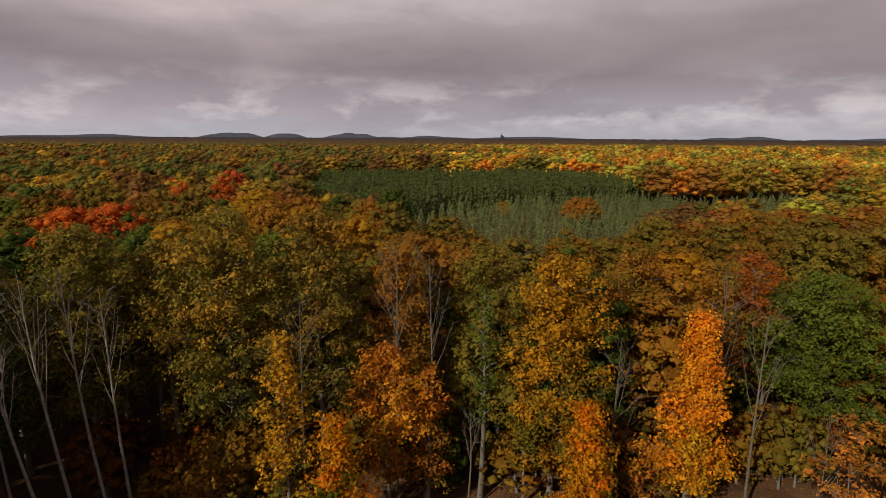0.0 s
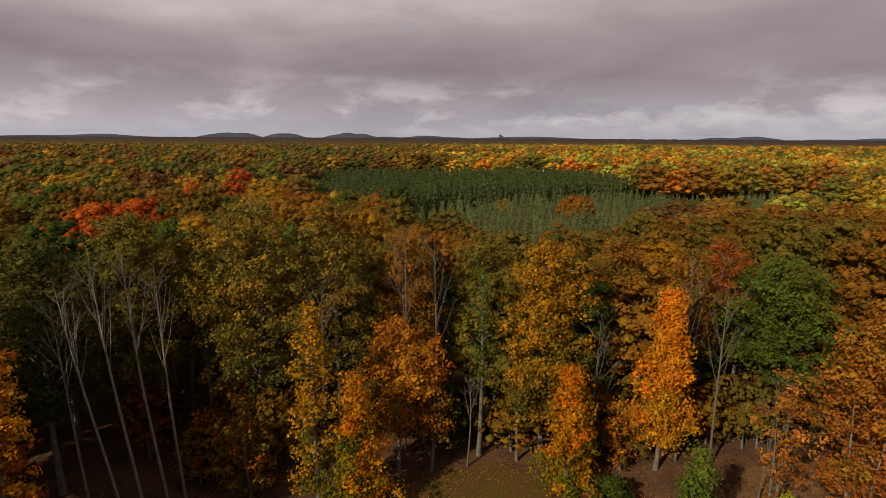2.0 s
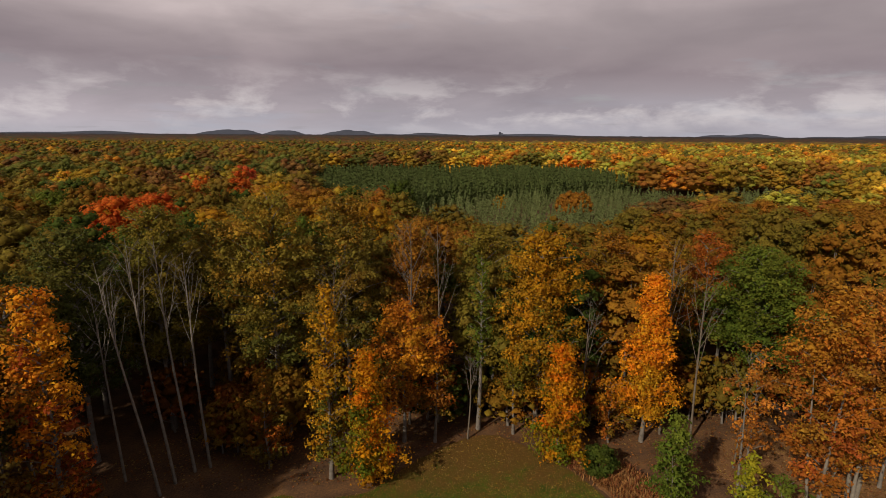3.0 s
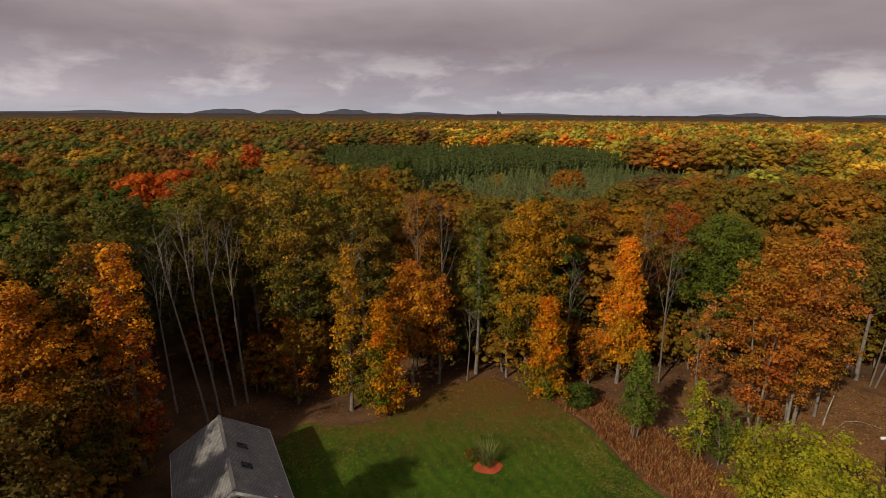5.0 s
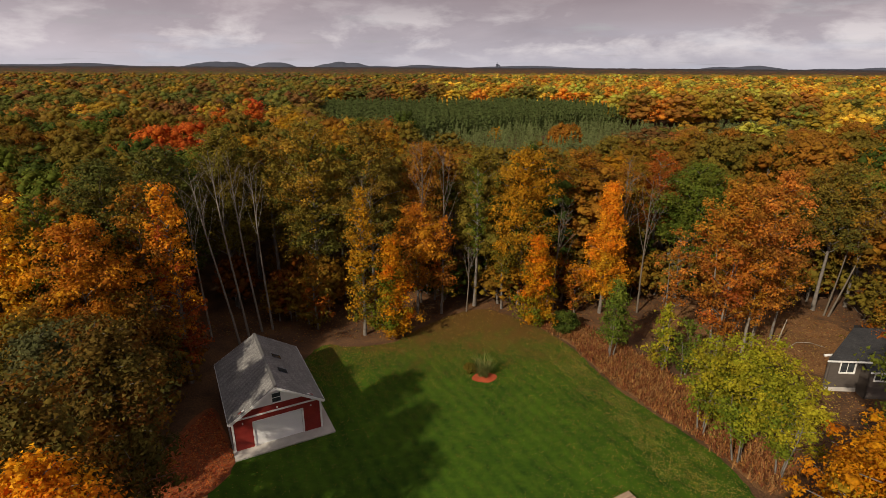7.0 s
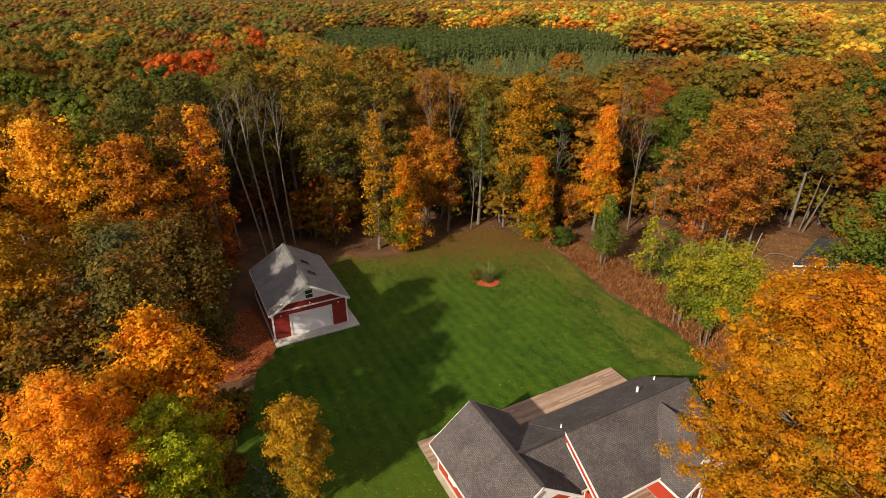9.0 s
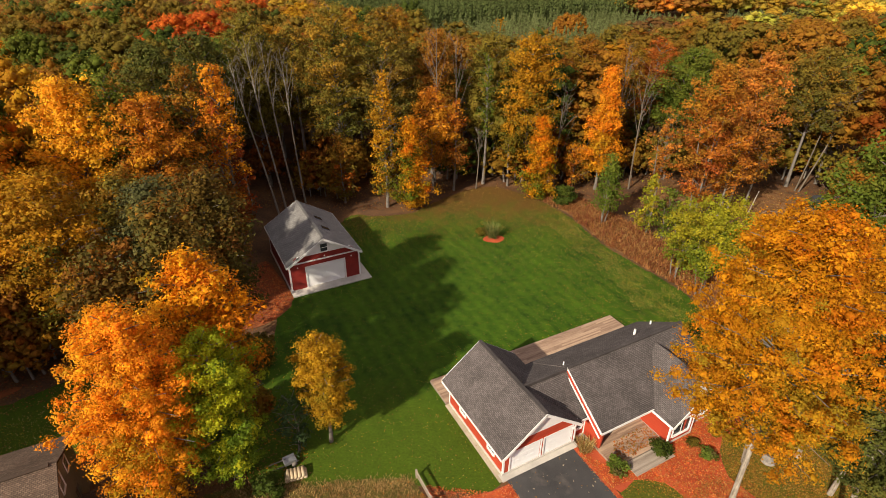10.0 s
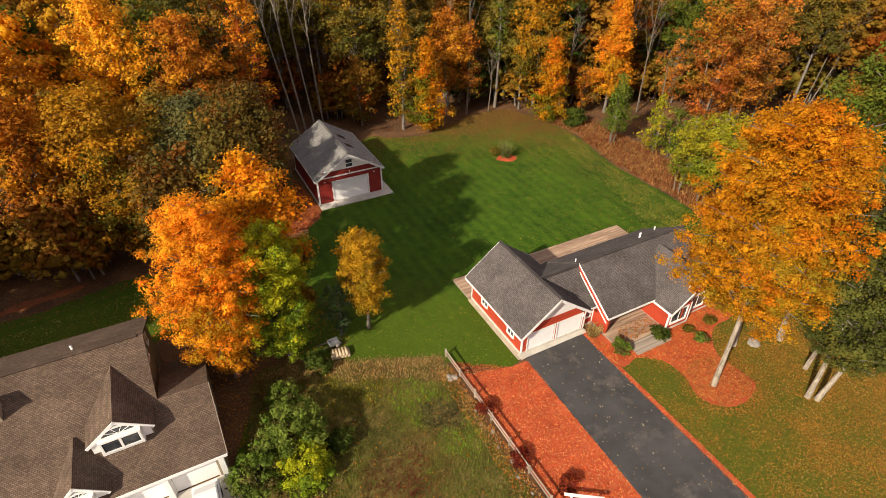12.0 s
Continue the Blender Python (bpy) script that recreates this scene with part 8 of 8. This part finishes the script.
ornamental_grass(at_house(7.1, -1.0)[0], at_house(7.1, -1.0)[1], 1.0, [STRAW, DRYGRASS, (0.5, 0.36, 0.16)], "tan ornamental grass beside the entrance", 302)


def clearing_wood():
    """A broken pole, a bent fallen branch and a pale split log in the clearing."""
    pole = tagged(new("dead_pole"), "pale broken pole standing in the clearing", "dead tree")
    pole.location = (42.4, 33.2, 0)
    v, q = tubes([[(np.array([0.0, 0.0, 0.0]), 0.11), (np.array([0.35, 0.1, 1.8]), 0.09), (np.array([0.75, 0.15, 3.7]), 0.06)]], 7)
    part("stem", mesh_from("stem", v, q, PALE_BARK), None, pole)
    branch = tagged(new("fallen_branch"), "bent fallen branch on brown leaves", "branch")
    branch.location = (43.6, 32.6, 0.03)
    v, q = tubes([[(np.array([0.0, 0.0, 0.03]), 0.05), (np.array([1.6, 0.9, 0.30]), 0.05), (np.array([3.4, 0.8, 0.28]), 0.04), (np.array([5.0, -0.2, 0.02]), 0.02)]], 6)
    part("stem", mesh_from("stem", v, q, PALE_BARK), None, branch)
    log = tagged(new("split_log"), "pale split log lying in the clearing", "log")
    log.location = (47.4, 30.4, 0.03)
    v, q = tubes([[(np.array([-0.6, 0.0, 0.16]), 0.04), (np.array([-0.58, 0.0, 0.16]), 0.17), (np.array([0.62, 0.12, 0.15]), 0.15), (np.array([0.66, 0.12, 0.15]), 0.04)]], 9)
    part("timber", mesh_from("timber", v, q, WHITE), None, log)


clearing_wood()


# ---------------------------------------------------------------- stones
def stone(name, x, y, r, seed, label, group="", z=0.0):
    rng = random.Random(seed)
    bm = bmesh.new()
    bmesh.ops.create_icosphere(bm, subdivisions=2, radius=r)
    for v in bm.verts:
        k = 1 + 0.28 * noise.noise(v.co * (1.6 / r) + Vector((seed, 0, 0)))
        v.co = Vector((v.co.x * k * 1.15, v.co.y * k, max(v.co.z * k * 0.7, -r * 0.3)))
    ob = part(name, bm, STONE)
    ob.location = (x, y, z + r * 0.25)
    ob.rotation_euler = (0, 0, rng.uniform(0, 6))
    return tagged(ob, label, "stone", group)


stone("boulder", 21.3, -11.0, 0.5, 1, "grey boulder on the leafy front lawn")
rs = random.Random(4)
for i in range(11):
    v = 0.9 - i * (0.35 if i < 3 else 1.3) + rs.uniform(-0.25, 0.25)
    p = at_house(-6.35 + rs.uniform(-0.3, 0.25), v)
    stone("edging_stone", p[0], p[1], rs.uniform(0.10, 0.18) * (1.7 if i < 3 else 1), 20 + i, "pale field stone beside the rail fence", "stones along the fence")


# ---------------------------------------------------------------- fence
def rail_fence():
    f = new("rail_fence")
    f.matrix_world = pose(*at_house(-5.75, 2.85), 0, 0, HOUSE_TURN - 90)
    tagged(f, "weathered two-rail wooden fence beside the mulch", "fence")
    rng = random.Random(3)
    bay = 2.45
    for i in range(12):
        x = i * bay
        part("post", boxed(x - 0.06, x + 0.06, -0.06, 0.06, 0.0, 0.95 + rng.uniform(-0.03, 0.03)), GREY_WOOD, f)
        if i < 11:
            for z in (0.42, 0.80):
                a, b = rng.uniform(-0.03, 0.03), rng.uniform(-0.03, 0.03)
                rail_between("rail", f, (x + 0.06, 0, z + a), (x + bay - 0.06, 0, z + b), 0.07, 0.10, GREY_WOOD)


rail_fence()


def white_rail():
    w = new("low_rail")
    w.matrix_world = pose(1.75, -25.0, 0, 0, 0, -8)
    tagged(w, "low white painted rail in the red mulch", "rail")
    part("beam", boxed(0, 2.6, -0.09, 0.09, 0.62, 0.72), WHITE, w)
    for x in (0.5, 2.1):
        part("post", boxed(x - 0.06, x + 0.06, -0.06, 0.06, 0.0, 0.62), WHITE, w)


white_rail()


def log_stack():
    s = new("log_stack")
    s.matrix_world = pose(-14.75, -11.9, 0.04, 0, 0, 18)
    tagged(s, "small stack of pale split logs", "logs")
    wood = plain("split wood", (0.40, 0.29, 0.17), (0.62, 0.50, 0.34), 0.85, 2.0, 20.0, 0.4)
    for row in range(2):
        for i in range(6 - row):
            v, q = tubes([[(np.array([-0.75 + i * 0.27 + row * 0.13, -0.45, 0.14 + row * 0.22]), 0.02), (np.array([-0.75 + i * 0.27 + row * 0.13, -0.44, 0.14 + row * 0.22]), 0.135), (np.array([-0.75 + i * 0.27 + row * 0.13, 0.44, 0.14 + row * 0.22]), 0.135), (np.array([-0.75 + i * 0.27 + row * 0.13, 0.45, 0.14 + row * 0.22]), 0.02)]], 8)
            part("log", mesh_from("log", v, q, wood), None, s)


log_stack()


def garden_cart():
    c = new("garden_cart")
    c.matrix_world = pose(-15.5, -10.8, 0.026, 0, 0, 32)
    tagged(c, "small grey garden cart with dark shafts", "cart")
    bm = bmesh.new()
    box(bm, -0.45, 0.45, -0.32, 0.32, 0.35, 0.40)
    box(bm, -0.45, 0.45, -0.36, -0.32, 0.35, 0.62)
    box(bm, -0.45, 0.45, 0.32, 0.36, 0.35, 0.62)
    box(bm, -0.49, -0.45, -0.36, 0.36, 0.35, 0.62)
    part("tray", bm, METAL, c)
    for y in (-0.30, 0.30):
        rail_between("shaft", c, (-1.5, y, 0.50), (0.6, y, 0.34), 0.06, 0.06, BARK)
        v, q = tubes([[(np.array([0.2, y * 1.35 - 0.05, 0.22]), 0.02), (np.array([0.2, y * 1.35 - 0.04, 0.22]), 0.22), (np.array([0.2, y * 1.35 + 0.04, 0.22]), 0.22), (np.array([0.2, y * 1.35 + 0.05, 0.22]), 0.02)]], 12)
        part("wheel", mesh_from("wheel", v, q, BARK), None, c)
    part("axle", boxed(0.17, 0.23, -0.42, 0.42, 0.19, 0.36), METAL, c)


garden_cart()


# ---------------------------------------------------------------- a parked car
def parked_car():
    p = at_house(-25.6, -2.6)
    c = new("car")
    c.matrix_world = pose(p[0], p[1], 0.052, 0, 0, HOUSE_TURN - 90)
    tagged(c, "white parked car before the garage", "car")
    paint = plain("white car paint", (0.74, 0.74, 0.74), (0.80, 0.80, 0.80), 0.25, 1.0, 6.0, 0.0, 0.0, 0.5)
    rubber = plain("tyre rubber", (0.015, 0.015, 0.016), (0.03, 0.03, 0.03), 0.9, 2.0, 20.0, 0.2)
    body = prism([(-2.2, 0.35), (2.2, 0.35), (2.25, 0.75), (1.9, 0.92), (1.0, 0.98), (-2.1, 1.0), (-2.25, 0.8)], 1.7, pose(0, -0.85, 0))
    bmesh.ops.bevel(body, geom=body.edges[:], offset=0.07, segments=2, affect="EDGES")
    part("body", body, paint, c)
    roof = prism([(1.05, 0.96), (0.35, 1.46), (-1.1, 1.50), (-1.95, 0.98)], 1.5, pose(0, -0.75, 0))
    bmesh.ops.bevel(roof, geom=roof.edges[:], offset=0.08, segments=2, affect="EDGES")
    part("cabin", roof, paint, c)
    for y in (-0.76, 0.752):
        part("side_window", prism([(0.75, 1.04), (0.28, 1.38), (-1.0, 1.40), (-1.6, 1.04)], 0.012, pose(0, y, 0)), GLASS, c)
    part("windscreen", prism([(1.06, 1.02), (0.44, 1.45), (0.46, 1.46), (1.09, 1.03)], 1.3, pose(0, -0.65, 0)), GLASS, c)
    for x in (-1.4, 1.4):
        for y in (-0.86, 0.66):
            v, q = tubes([[(np.array([x, y - 0.02, 0.32]), 0.05), (np.array([x, y, 0.32]), 0.32), (np.array([x, y + 0.2, 0.32]), 0.32), (np.array([x, y + 0.22, 0.32]), 0.05)]], 14)
            part("wheel", mesh_from("wheel", v, q, rubber), None, c)
        part("axle", boxed(x - 0.05, x + 0.05, -0.8, 0.8, 0.27, 0.40), rubber, c)


parked_car()


# ---------------------------------------------------------------- a mast far off
def far_tower():
    a = radians(90 - 6.1)
    t = new("tower")
    t.location = (4500 * math.cos(a), 4500 * math.sin(a), 0)
    tagged(t, "tall plant building on the far horizon", "tower")
    part("block", boxed(-9, 9, -8, 8, 0, 46), HAZE_BLUE, t)
    part("block", boxed(12, 22, -6, 6, 0, 38), HAZE_BLUE, t)
    part("mast", boxed(-3, -1, -1, 1, 46, 60), HAZE_BLUE, t)


far_tower()
